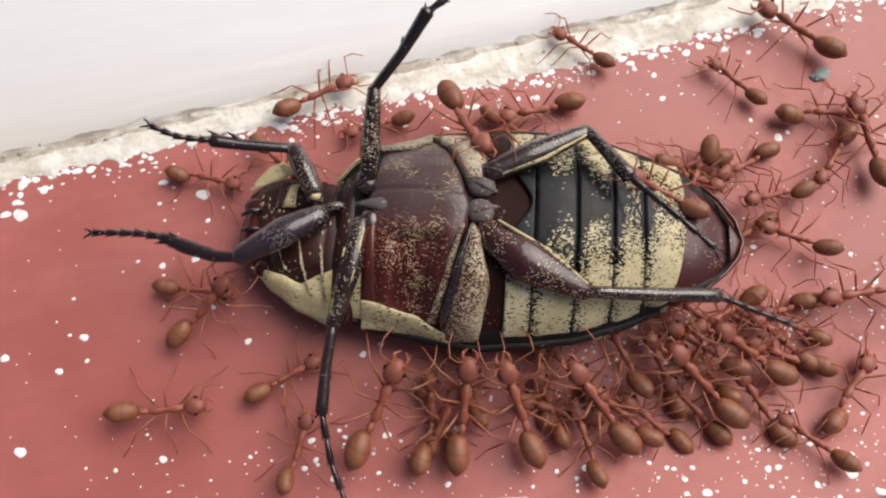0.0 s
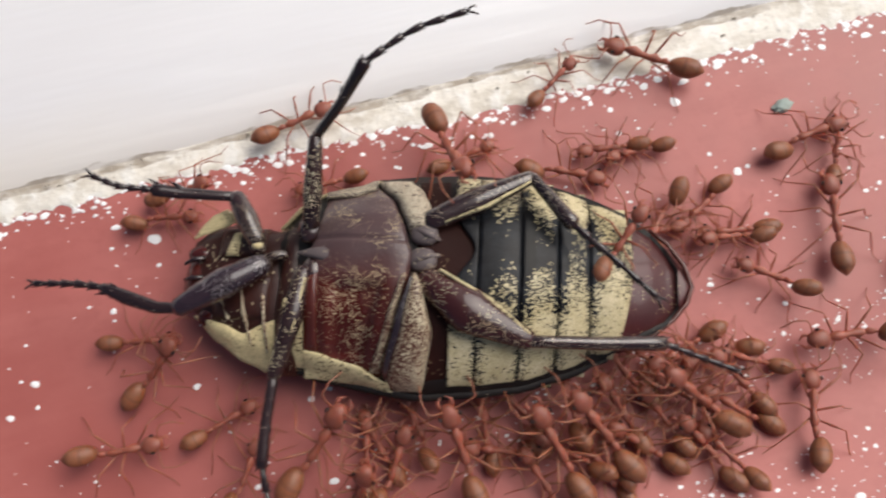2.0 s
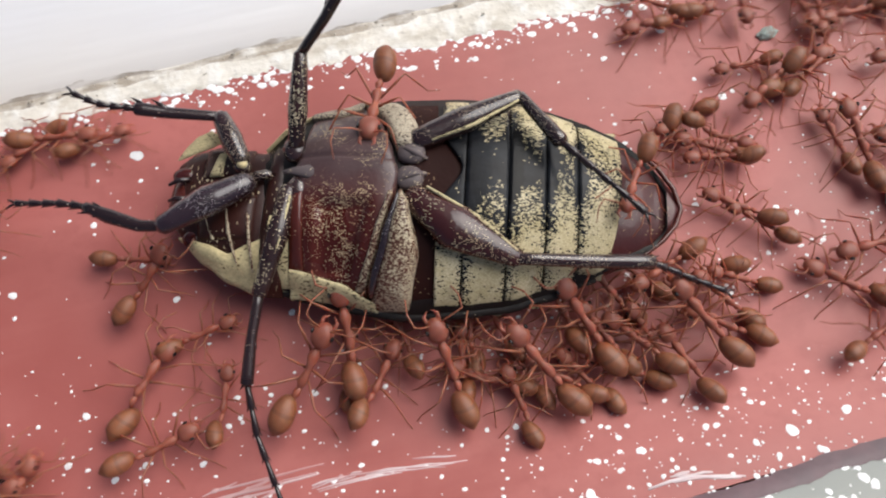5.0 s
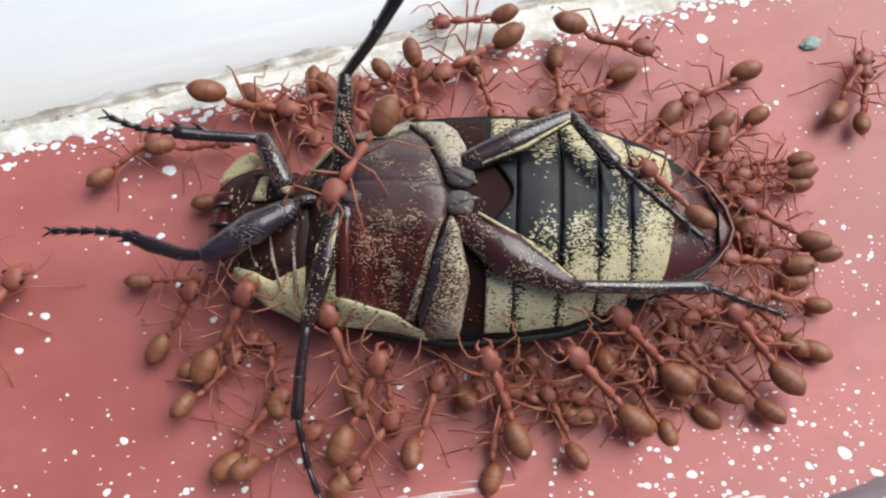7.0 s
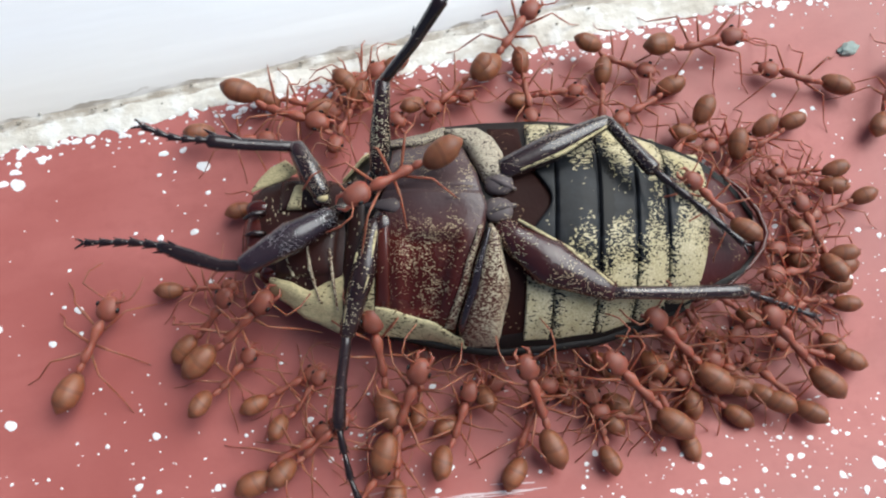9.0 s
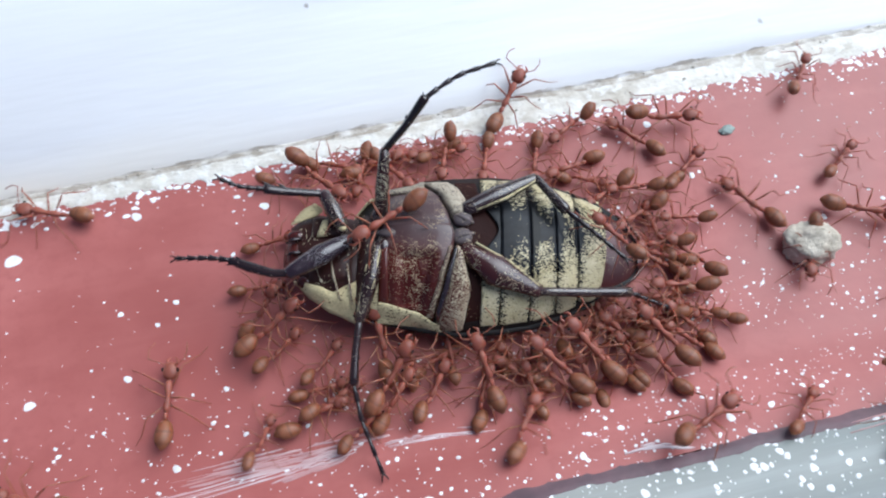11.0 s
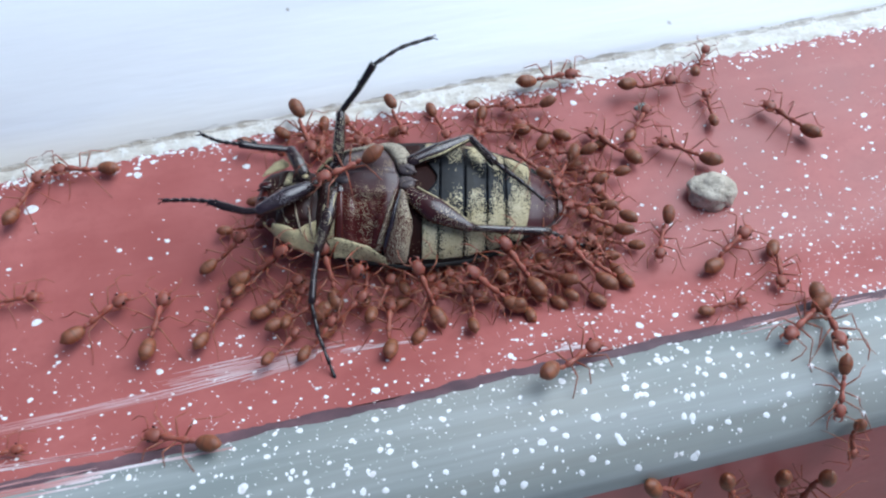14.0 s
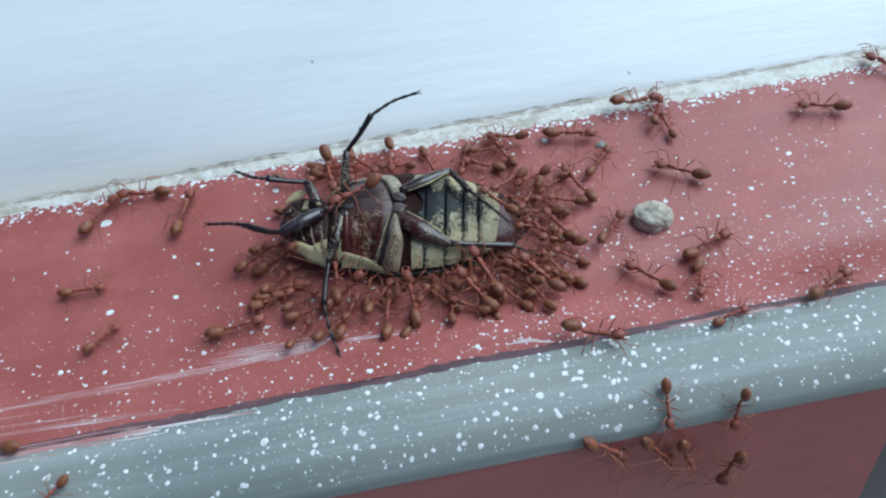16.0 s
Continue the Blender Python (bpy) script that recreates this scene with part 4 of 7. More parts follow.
    for at, s in (((-10.3, 1.1, 6.1), (0.62, 0.55, 0.5)), ((-9.75, -0.1, 6.1), (0.55, 0.55, 0.45))):
        bm = bmesh.new()
        blob(bm, at, s)
        part("front_hip", bm, LEG, beetle, "dark front hip with a pale knob")
        bm = bmesh.new()
        blob(bm, (at[0] + 0.05, at[1] + 0.05, at[2] + 0.42), (0.38, 0.33, 0.26))
        part("hip_knob", bm, YELLOW_SHELL, beetle, "pale cream knob")
    bm = bmesh.new()
    tube(bm, [(-10.0, 0.4, 5.7), (-9.4, 0.5, 6.0), (-8.7, 0.7, 6.0), (-8.2, 0.8, 5.6)], [0.25, 0.34, 0.34, 0.26], 8)
    part("breast_peg", bm, LEG, beetle)
    for at, s in (((-6.9, 2.4, 6.4), (0.8, 1.0, 0.6)), ((-6.4, -0.4, 6.4), (0.75, 1.0, 0.6))):
        bm = bmesh.new()
        blob(bm, at, s)
        part("middle_hip", bm, LEG, beetle)

    # legs
    fm = [(-6.8, 2.5, 6.7), (-6.63, 7.9, 9.3), (-3.2, 10.9, 13.9), (2.9, 14.25, 14.8)]
    leg = limb("middle_leg", LEG_SCALY, beetle, [fm[0], along(fm[0], fm[1], 0.4), fm[1]], [0.50, 0.68, 0.46], label="raised dark leg dusted with tan scales")
    limb("shin", LEG_BARE, leg, [fm[1], along(fm[1], fm[2], 0.5, (0.1, -0.15, 0)), fm[2]], [0.34, 0.36, 0.46])
    spines("spine", LEG_BARE, leg, fm[1], fm[2], (0.55, 0.96), 0.5, (-0.6, 0.6, 0.2))
    spines("spine", LEG_BARE, leg, fm[1], fm[2], (0.97,), 0.6, (0.6, -0.4, 0.2))
    tarsus(leg, [fm[2], along(fm[2], fm[3], 0.5, (-0.2, 0.5, 0.1)), fm[3]], 0.27, 0.22)

    nm = [(-6.95, -0.4, 6.6), (-8.3, -7.4, 5.5), (-8.58, -12.9, 4.5), (-5.7, -20.4, 2.4)]
    leg = limb("middle_leg", LEG_SCALY, beetle, [nm[0], along(nm[0], nm[1], 0.45, (0.15, 0, 0.3)), nm[1]], [0.5, 0.78, 0.5], flat=0.9, label="dark leg dusted with tan scales, stretched forward")
    bm = bmesh.new()
    tube(bm, [along(nm[0], nm[1], 0.1, (0.35, 0, 0.5)), along(nm[0], nm[1], 0.5, (0.5, 0, 0.75)), along(nm[0], nm[1], 0.97, (0.2, 0, 0.35))], [0.08, 0.16, 0.08], 6)
    tube(bm, [along(nm[0], nm[1], 0.3, (-0.5, 0, 0.6)), along(nm[0], nm[1], 0.9, (-0.3, 0, 0.4))], [0.07, 0.07], 6)
    part("thigh_ridge", bm, CREAM_SHELL, leg, "pale ridge of hairs")
    limb("shin", LEG_BARE, leg, [nm[1], along(nm[1], nm[2], 0.5, (-0.1, 0, 0)), nm[2]], [0.34, 0.36, 0.44])
    spines("spine", LEG_BARE, leg, nm[1], nm[2], (0.5, 0.95), 0.5, (0.7, -0.2, 0.2))
    spines("spine", LEG_BARE, leg, nm[1], nm[2], (0.96,), 0.5, (-0.7, -0.2, 0.2))
    tarsus(leg, [nm[2], along(nm[2], nm[3], 0.4, (-0.35, 0, 0)), nm[3]], 0.26, 0.2)

    ff = [(-10.3, 1.4, 6.4), (-12.2, 4.6, 6.3), (-15.6, 4.4, 6.9), (-17.5, 4.4, 7.3), (-21.5, 4.85, 8.1)]
    leg = limb("front_leg", LEG, beetle, [ff[0], along(ff[0], ff[1], 0.5), ff[1]], [0.62, 0.80, 0.60], label="folded dark front leg with toothed shin")
    limb("shin", LEG_BARE, leg, [ff[1], ff[2], ff[3]], [0.36, 0.42, 0.5], flat=0.7)
    spines("spine", LEG_BARE, leg, ff[1], ff[3], (0.62, 0.86), 0.85, (-0.3, 0.8, 0.25))
    spines("spine", LEG_BARE, leg, ff[1], ff[3], (0.72,), 0.5, (-0.2, -0.9, 0))
    tarsus(leg, [ff[3], along(ff[3], ff[4], 0.55, (0, -0.35, 0)), ff[4]], 0.27, 0.22)

    nf = [(-9.7, -0.1, 6.5), (-14.8, -3.5, 6.7), (-18.5, -2.85, 6.2), (-20.3, -2.2, 6.0), (-25.1, -2.1, 5.6)]
    leg = limb("front_leg", FORELEG, beetle, [nf[0], along(nf[0], nf[1], 0.45, (0, 0, 0.15)), nf[1]], [0.75, 1.08, 0.66], flat=0.8, label="polished dark front leg with toothed shin")
    limb("shin", LEG_BARE, leg, [nf[1], along(nf[1], nf[2], 0.4, (0, -0.25, 0)), nf[2], nf[3]], [0.36, 0.42, 0.5, 0.34], flat=0.7)
    spines("spine", LEG_BARE, leg, nf[1], nf[3], (0.66, 0.85), 0.75, (-0.5, -0.7, 0.1))
    spines("spine", LEG_BARE, leg, nf[1], nf[3], (0.75,), 0.6, (-0.4, 0.8, 0.2))
    tarsus(leg, [nf[3], along(nf[3], nf[4], 0.4, (0, 0.15, 0)), nf[4]], 0.30, 0.24)

    nh = [(1.1, -0.7, 7.1), (8.1, -4.35, 6.4), (16.95, -3.65, 4.9), (22.3, -4.8, 3.0)]
    leg = limb("hind_leg", THIGH, beetle, [nh[0], along(nh[0], nh[1], 0.45, (-0.2, -0.35, 0.2)), nh[1]], [0.85, 1.6, 0.62], flat=0.6, label="thick dark red hind thigh with tan scales, long thin shin")
    bm = bmesh.new()
    tube(bm, [along(nh[0], nh[1], 0.08, (0.4, 0.75, 0.55)), along(nh[0], nh[1], 0.55, (0.35, 0.75, 0.6)), along(nh[0], nh[1], 0.97, (0.1, 0.3, 0.35))], [0.10, 0.17, 0.10], 6)
    part("thigh_ridge", bm, CREAM_SHELL, leg, "pale ridge of hairs")
    limb("shin", LEG, leg, [nh[1], along(nh[1], nh[2], 0.5, (0, -0.1, 0.15)), nh[2]], [0.42, 0.46, 0.52])
    spines("spine", LEG_BARE, leg, nh[1], nh[2], (0.97,), 0.6, (0.3, -0.6, 0))
    spines("spine", LEG_BARE, leg, nh[1], nh[2], (0.96,), 0.6, (0.2, 0.7, 0.2))
    tarsus(leg, [nh[2], along(nh[2], nh[3], 0.5, (0, 0, -0.1)), nh[3]], 0.26, 0.22)

    fh = [(1.1, 3.2, 7.0), (7.85, 6.8, 7.1), (10.5, 3.35, 7.7), (15.8, -1.4, 8.0)]
    leg = limb("hind_leg", LEG, beetle, [fh[0], along(fh[0], fh[1], 0.45), fh[1]], [0.75, 0.95, 0.5], flat=0.75, label="dark scaled hind leg folded back over the belly")
    bm = bmesh.new()
    tube(bm, [along(fh[0], fh[1], 0.12, (0.3, -0.5, 0.4)), along(fh[0], fh[1], 0.5, (0.4, -0.65, 0.45)), along(fh[0], fh[1], 0.95, (0.2, -0.3, 0.3))], [0.08, 0.15, 0.08], 6)
    part("thigh_ridge", bm, CREAM_SHELL, leg, "pale ridge of hairs")
    limb("shin", LEG, leg, [fh[1], along(fh[1], fh[2], 0.5), fh[2]], [0.40, 0.46, 0.56])
    spines("spine", LEG_BARE, leg, fh[1], fh[2], (0.97,), 0.5, (0.6, 0.5, 0.1))
    tarsus(leg, [fh[2], along(fh[2], fh[3], 0.5, (0.1, -0.15, 0.2)), fh[3]], 0.30, 0.22)
    return beetle


beetle = build_beetle()

# ---- the ants ----


def ant_limb(bm, pts, radii, seg=6):
    tube(bm, pts, radii, seg)


def build_ant(style, size):
    """A long-legged red ant, head to +x; style sets its stance."""
    rnd = random.Random(style * 7 + 1)
    ant = new("ant")
    ant.empty_display_size = 0.001
    up = (1.15, 1.3, 1.05, 1.3)[style]

    def add(name, bm, mat, parent=ant, label=""):
        for v in bm.verts:
            v.co *= size
        return part(name, bm, mat, parent, label)

    lift_g = (0.15, 0.75, 0.0, 0.45)[style]
    bend = (0.0, 0.35, -0.4, 0.2)[style]
    bm = bmesh.new()
    gm = Matrix.Rotation(radians(12 + 10 * lift_g), 3, "Y") @ Matrix.Rotation(bend * 0.5, 3, "Z")
    blob(bm, (-2.55, bend * 0.8, up + lift_g), (1.25, 0.72, 0.66), gm.to_4x4(), 16, 12)
    for v in bm.verts:
        if v.co.x < -3.2:
            k = min(1.0, (-3.2 - v.co.x) / 0.7)
            v.co.y += (bend * 1.0 - v.co.y) * 0.62 * k
            v.co.z += (up + lift_g + 0.1 - v.co.z) * 0.62 * k
    add("gaster", bm, ANT_GASTER, label="amber banded abdomen")
    bm = bmesh.new()
    tube(bm, [(-1.45, bend * 0.3, up + lift_g * 0.5 - 0.05), (-1.1, bend * 0.1, up + 0.18), (-0.75, 0, up)], [0.13, 0.24, 0.15], 8)
    add("petiole", bm, ANT_RED)
    bm = bmesh.new()
    tube(bm, [(-0.85, 0, up), (-0.4, 0, up + 0.18), (0.1, 0, up + 0.05), (0.55, 0, up + 0.12), (1.1, 0, up + 0.28), (1.5, 0, up + 0.22), (1.72, 0, up + 0.16)],
         [0.15, 0.31, 0.21, 0.20, 0.35, 0.25, 0.12], 12)
    add("thorax", bm, ANT_RED)
    hz = up + (0.1, 0.3, 0.0, 0.45)[style]
    bm = bmesh.new()
    blob(bm, (2.45, 0, hz), (0.76, 0.64, 0.48), None, 16, 12, 0.92)
    for v in bm.verts:
        k = (v.co.x - 1.7) / 1.5
        v.co.y *= 1.12 - 0.3 * k
    head = add("head", bm, ANT_RED, label="broad rounded red-brown head")
    for sg in (-1, 1):
        bm = bmesh.new()
        blob(bm, (2.5, sg * 0.60, hz + 0.22), (0.17, 0.10, 0.15), None, 8, 6)
        add("eye", bm, ANT_EYE, head)
        bm = bmesh.new()
        ant_limb(bm, [(2.95, sg * 0.34, hz - 0.1), (3.35, sg * 0.42, hz - 0.18), (3.62, sg * 0.12, hz - 0.22)], [0.15, 0.11, 0.03])
        add("mandible", bm, ANT_RED, head)
        spread = rnd.uniform(0.8, 1.3)
        bm = bmesh.new()
        e = Vector((3.25, sg * 1.35 * spread, hz + 0.75))
        ant_limb(bm, [(2.85, sg * 0.25, hz + 0.2), (3.0, sg * 0.8, hz + 0.55), e, e + Vector((0.75, sg * 0.1, -0.25)), e + Vector((1.5, sg * -0.15, -0.8))],
                 [0.055, 0.045, 0.055, 0.05, 0.038])
        add("antenna", bm, ANT_LEG, head)
    legs = []
    for sg in (-1, 1):
        for x0, fx, kx in ((1.25, 1.5, 2.9), (0.35, 0.15, 0.4), (-0.25, -1.35, -2.9)):
            jig = rnd.uniform(-0.35, 0.35)
            hip = Vector((x0, sg * 0.22, up - 0.05))
            knee = Vector((x0 + fx * 0.75 + jig * 0.5, sg * 1.45, up + 1.05 + rnd.uniform(-0.2, 0.3)))
            ankle = Vector((x0 + kx * 0.72 + jig, sg * 2.5, 0.35))
            toe = Vector((x0 + kx * 0.9 + jig * 1.3, sg * 3.1, 0.03))
            bm = bmesh.new()
            pts = [Vector((0, 0, 0)), (knee - hip) * 0.15, (knee - hip) * 0.6, knee - hip, (knee - hip).lerp(ankle - hip, 0.5), ankle - hip, toe - hip]
            ant_limb(bm, pts, [0.10, 0.075, 0.09, 0.05, 0.058, 0.036, 0.025])
            ob = add("leg", bm, ANT_LEG)
            ob.location = hip * size * MM
            legs.append(ob)
    return tagged(ant, "orange-brown weaver ant with long thin legs", "ant", "ants on the ledge")


# seconds, x, y, z in mm, heading and tilt in degrees
ANT_WAYS = [
    (3, 1.18, [(0, -7.8, -12.4, 1, 51, 18), (1, -8, -12.2, 1, 46, 18), (1.5, -8.2, -12.1, 1, 44, 18), (2, -8, -11.9, 1, 41, 20), (2.5, -7.9, -12.1, 1, 42, 20), (3, -8, -12.4, 1, 41, 18), (3.5, -8, -12.6, 1, 43, 19), (4, -8, -12.7, 1, 45, 18), (6.5, -7, -13.8, 1, 51, 19), (7, -7, -13.6, 1, 51, 20), (8, -6.7, -13.6, 1, 52, 23), (8.5, -6.8, -13.9, 1, 50, 21), (9, -6.6, -14.2, 1, 54, 21), (11.5, -7.1, -14.4, 1, 46, 20), (12.5, -6.3, -13.6, 1, 42, 35), (13, -6.6, -13.6, 1, 17, 37), (13.5, -6.7, -14.5, 1, 39, 26), (14, -7.4, -14.3, 1, 31, 27), (14.5, -7.2, -14.5, 1, 42, 29), (15, -6.7, -14.1, 1, 37, 29), (16, -7.5, -13.9, 1, 24, 29)]),
    (3, 1.18, [(0, -2.4, -13.8, 1, 70, 21), (1, -2.1, -16.3, 1, 67, 26), (1.5, -5.1, -13.9, 1, 70, 29), (2, -5.7, -14.9, 1, 52, 51), (3, -3.1, -14.9, 1, 60, 24), (3.5, -3.9, -14.2, 1, 66, 21), (4, -3.7, -13.2, 1, 72, 20), (6.5, -7.4, -9.8, 1, 100, 18), (7, -7.8, -10.2, 1, 97, 18), (8, -7.4, -10.7, 1, 88, 18), (8.5, -7.4, -10.6, 1, 91, 18), (9, -7.6, -10.8, 1, 88, 18), (11.5, -7.8, -10.8, 1, 92, 20), (12.5, -8.4, -10.8, 1, 91, 20), (13, -8.1, -11.5, 1, 92, 21), (13.5, -8.2, -11.6, 1, 90, 19), (14, -9, -11.5, 1, 95, 22), (14.5, -8.5, -11.4, 1, 99, 22), (15, -8.6, -11.3, 1, 98, 20), (16, -9.1, -10.9, 1, 87, 20)]),
    (3, 1.15, [(0, 1, -14.7, 1, 97, 20), (1, 1.1, -14.6, 1, 100, 21), (1.5, 1, -14.6, 1, 100, 21), (2, 0.9, -14.5, 1, 96, 21), (2.5, 0.9, -14.4, 1, 95, 22), (3, 1.1, -14.6, 1, 99, 23), (3.5, 1.2, -14.8, 1, 101, 22), (4, 1.1, -14.7, 1, 100, 23), (6.5, 1.4, -15.5, 1, 98, 23), (7, 1.4, -15.5, 1, 98, 22), (8, 1.6, -15.8, 1, 101, 21), (8.5, 1.6, -15.8, 1, 101, 22), (9, 1.5, -15.9, 1, 98, 22), (11.5, 1.1, -15.5, 1, 100, 23), (12.5, 1.1, -15.7, 1, 99, 24), (13, 1.2, -15.8, 1, 102, 25), (13.5, 1.2, -15.9, 1, 103, 27), (14, 0.8, -16, 1, 105, 26), (14.5, 1.1, -16.2, 1, 101, 29), (15, 0.8, -16.2, 1, 96, 25), (16, 0.5, -16.1, 1, 94, 28)]),
    (3, 1.18, [(0, 6.2, -15.9, 1, 116, 19), (1, 6.5, -15.9, 1, 115, 18), (1.5, 7.2, -16.2, 1.1, 105, 18), (3, 6.8, -16.2, 1, 115, 19), (3.5, 7, -16.6, 1.1, 116, 19), (4, 6.8, -16.6, 1.1, 117, 18), (6.5, 7.6, -16.9, 1.1, 125, 18), (7, 7.7, -16.8, 1.1, 122, 17), (8, 7.8, -16.8, 1.1, 124, 18), (9, 8, -16.9, 1.1, 126, 17), (11.5, 7.3, -16.6, 1, 131, 19), (12.5, 7.2, -17, 1.1, 124, 21), (13, 7.9, -17.4, 1, 127, 25), (14.5, 7, -17.3, 1, 142, 26), (16, 8.7, -16.9, 1, 128, 23)]),
    (3, 1.18, [(0, 13.5, -16.5, 1.1, 123, 17), (1, 12.1, -16.1, 1.1, 117, 16), (1.5, 10.6, -15.7, 1, 116, 20), (3, 10.1, -16.1, 1, 128, 16), (3.5, 12.2, -15.5, 1, 136, 13), (4, 10.7, -14.5, 1, 112, 18), (6.5, 11.1, -14.9, 1, 119, 17), (7, 11.3, -15, 1, 123, 17), (8, 11.4, -15.1, 1, 123, 16), (8.5, 11.6, -14.9, 1, 125, 16), (9, 11.5, -14.8, 1, 126, 17), (11.5, 11, -16.3, 1.1, 122, 17), (12.5, 11.2, -16.7, 1.1, 114, 19), (13, 11.5, -16.9, 1.1, 104, 17), (13.5, 11.2, -16.3, 1.1, 104, 16), (14, 11.2, -15.4, 1, 117, 18), (14.5, 10.1, -14.6, 1, 114, 19), (15, 8.4, -15.2, 1, 106, 18), (16, 10.8, -14.5, 1, 114, 18)]),
    (3, 1.18, [(0, 17.3, -15.3, 1, 138, 23), (1, 17.4, -15.1, 1, 146, 22), (1.5, 17.2, -15.1, 1, 144, 24), (3, 18.1, -17.3, 1.2, 112, 16), (3.5, 18.8, -17.4, 1.1, 117, 21), (4, 18.6, -16.6, 1.1, 121, 17), (6.5, 18.6, -16.6, 1.1, 121, 15), (7, 18.6, -16.9, 1.1, 117, 14), (8, 18.9, -16.9, 1.1, 122, 14), (8.5, 18.7, -16.9, 1.1, 121, 14), (9, 18.9, -16.8, 1.1, 121, 15), (11.5, 18, -16.2, 1, 128, 16), (12.5, 18, -16.9, 1.1, 130, 17), (13, 18.9, -16.8, 1.1, 127, 16), (13.5, 18.3, -16.9, 1.1, 127, 15), (14, 18.3, -16.8, 1.1, 126, 17), (14.5, 18.1, -16.7, 1, 134, 17), (15, 17.8, -16.7, 1.1, 136, 16), (16, 17.8, -16.4, 1, 134, 18)]),
    (3, 0.98, [(0, -17.4, -2.8, 1, 30, 26), (1, -17.4, -3.3, 1, 28, 27), (1.5, -17.8, -3.2, 1, 28, 27), (2, -17.3, -3.8, 1, 34, 29), (2.5, -16.6, -4.2, 1, 37, 29), (3, -16.2, -4.2, 1, 33, 25), (3.5, -16.4, -4.2, 1, 33, 25), (4, -16.6, -4.1, 1, 36, 25), (6.5, -16.6, -4.8, 1, 40, 27), (7, -17.1, -5.1, 1, 40, 30), (8, -17.3, -5.3, 1, 35, 31), (8.5, -17.5, -5.3, 1, 35, 31), (9, -17.4, -5.6, 1, 33, 30), (11.5, -17.8, -5.4, 1, 40, 31), (12.5, -18.3, -6.9, 1, 40, 22), (13, -18.9, -8.1, 1, 37, 27), (13.5, -18.6, -6.9, 1, 38, 25), (14, -19.3, -6.7, 1, 26, 22), (14.5, -19.6, -6.4, 1, 30, 24), (15, -19.5, -6.4, 1, 30, 24), (16, -19.5, -6.2, 1, 20, 22)]),
    (0, 0.82, [(0, -18.4, -1.3, -0, -21, 0), (1, -18.7, -1.2, -0, -22, 0), (1.5, -18.8, -1.6, -0, -22, 0), (2, -18.8, -1.6, -0, -12, 0), (2.5, -18.5, -1.8, -0, -12, 0), (3, -18.1, -1.9, -0, -12, 0), (3.5, -18.3, -1.9, -0, -5, 0), (4, -18.2, -2.1, -0, -12, 0), (6.5, -17.7, -2.4, -0, -18, 0), (7, -17.9, -2.4, -0, -12, 0), (8, -18.2, -2.9, -0, -12, 0), (8.5, -18, -3, -0, -12, 0), (9, -18.3, -3.2, -0, -10, 0), (11.5, -18.4, -3.1, -0, -3, 0), (12.5, -18.3, -3.2, -0, -5, 0), (13, -17.5, -3.1, -0, 0, 0), (13.5, -17.6, -3.3, -0, 3, 0), (14.5, -18, -3.3, -0, -7, 0), (16, -18.2, -4.3, -0, 1, 0)]),
    (0, 0.85, [(0, -13.7, -8.9, -0, 14, 0), (1, -13.9, -9, -0, 11, 0), (1.5, -14.3, -8.8, -0, 13, 0), (2, -14.4, -8.7, -0, 16, 0), (2.5, -14.4, -8.6, -0, 12, 0), (3, -14.4, -8.6, -0, 16, 0), (3.5, -14.2, -8.6, -0, 13, 0), (4, -14.8, -8.5, -0, 3, 0), (6.5, -14, -9.3, -0, 23, 0), (7, -15.5, -8.3, -0, 12, 0), (8, -14, -10.8, -0, 11, 0), (8.5, -13.9, -10.8, -0, 11, 0), (9, -14.2, -11.2, -0, 15, 0), (11.5, -14.2, -14.5, -0, 3, 0), (12.5, -12.2, -13.4, -0, 15, 0), (13, -13.1, -13.9, -0, 16, 0), (13.5, -12.7, -13.1, -0, 20, 0), (14, -13.7, -13, -0, 23, 0), (14.5, -14.9, -11.2, -0, 17, 0), (16, -15.6, -11.7, -0, 13, 0)]),
    (1, 0.82, [(0, -14, -13.9, -0, 61, 0), (1, -13.7, -12.7, -0, 52, 0), (1.5, -14, -12.7, -0, 50, 0), (2, -13.6, -12.6, -0, 57, 0), (2.5, -12.8, -12.1, -0, 66, 0), (3, -13.9, -12.8, -0, 60, 0), (3.5, -13.7, -13.2, -0, 64, 0), (4, -14.2, -14.8, 0, 65, 0), (7, -12.5, -10.7, -0, 89, 0), (8, -12.5, -12, -0, 56, 0), (8.5, -13.4, -12.8, -0, 55, 0), (9, -13.3, -12.4, -0, 42, 0), (11.5, -13.5, -11.8, -0, 41, 0), (12.5, -13.2, -15.3, -0, 55, 0), (13, -13.3, -14.1, -0, 60, 0), (14.5, -13.3, -14.8, -0, 62, 0), (16, -14.3, -13.8, -0, 27, 0)]),
    (2, 1.09, [(0, -46, -19, 0, 40, 0), (2.5, -40, -18, 0, 35, 0), (4, -18.7, -9.6, 0, 42, 0), (4.2, -18.7, -9.6, 0, 42, 0), (6.5, -17.7, -15.2, -0, 51, 0), (7, -14.6, -13.6, -0, 35, 0), (8, -14, -14.6, -0, -10, 0), (8.5, -14.2, -14.6, -0, 8, 0), (9, -14.7, -15.4, -0, 18, 0), (11.5, -15.2, -16.4, -0, 12, 0), (12.5, -13.5, -11.9, -0, 45, 0), (13, -14.2, -11.6, -0, 25, 0), (14.5, -15.8, -13.1, -0, 32, 0), (15, -17.9, -12.4, -0, 17, 0), (15.5, -16.3, -12.1, -0, 9, 0), (16, -17.2, -11.4, -0, 6, 0)]),
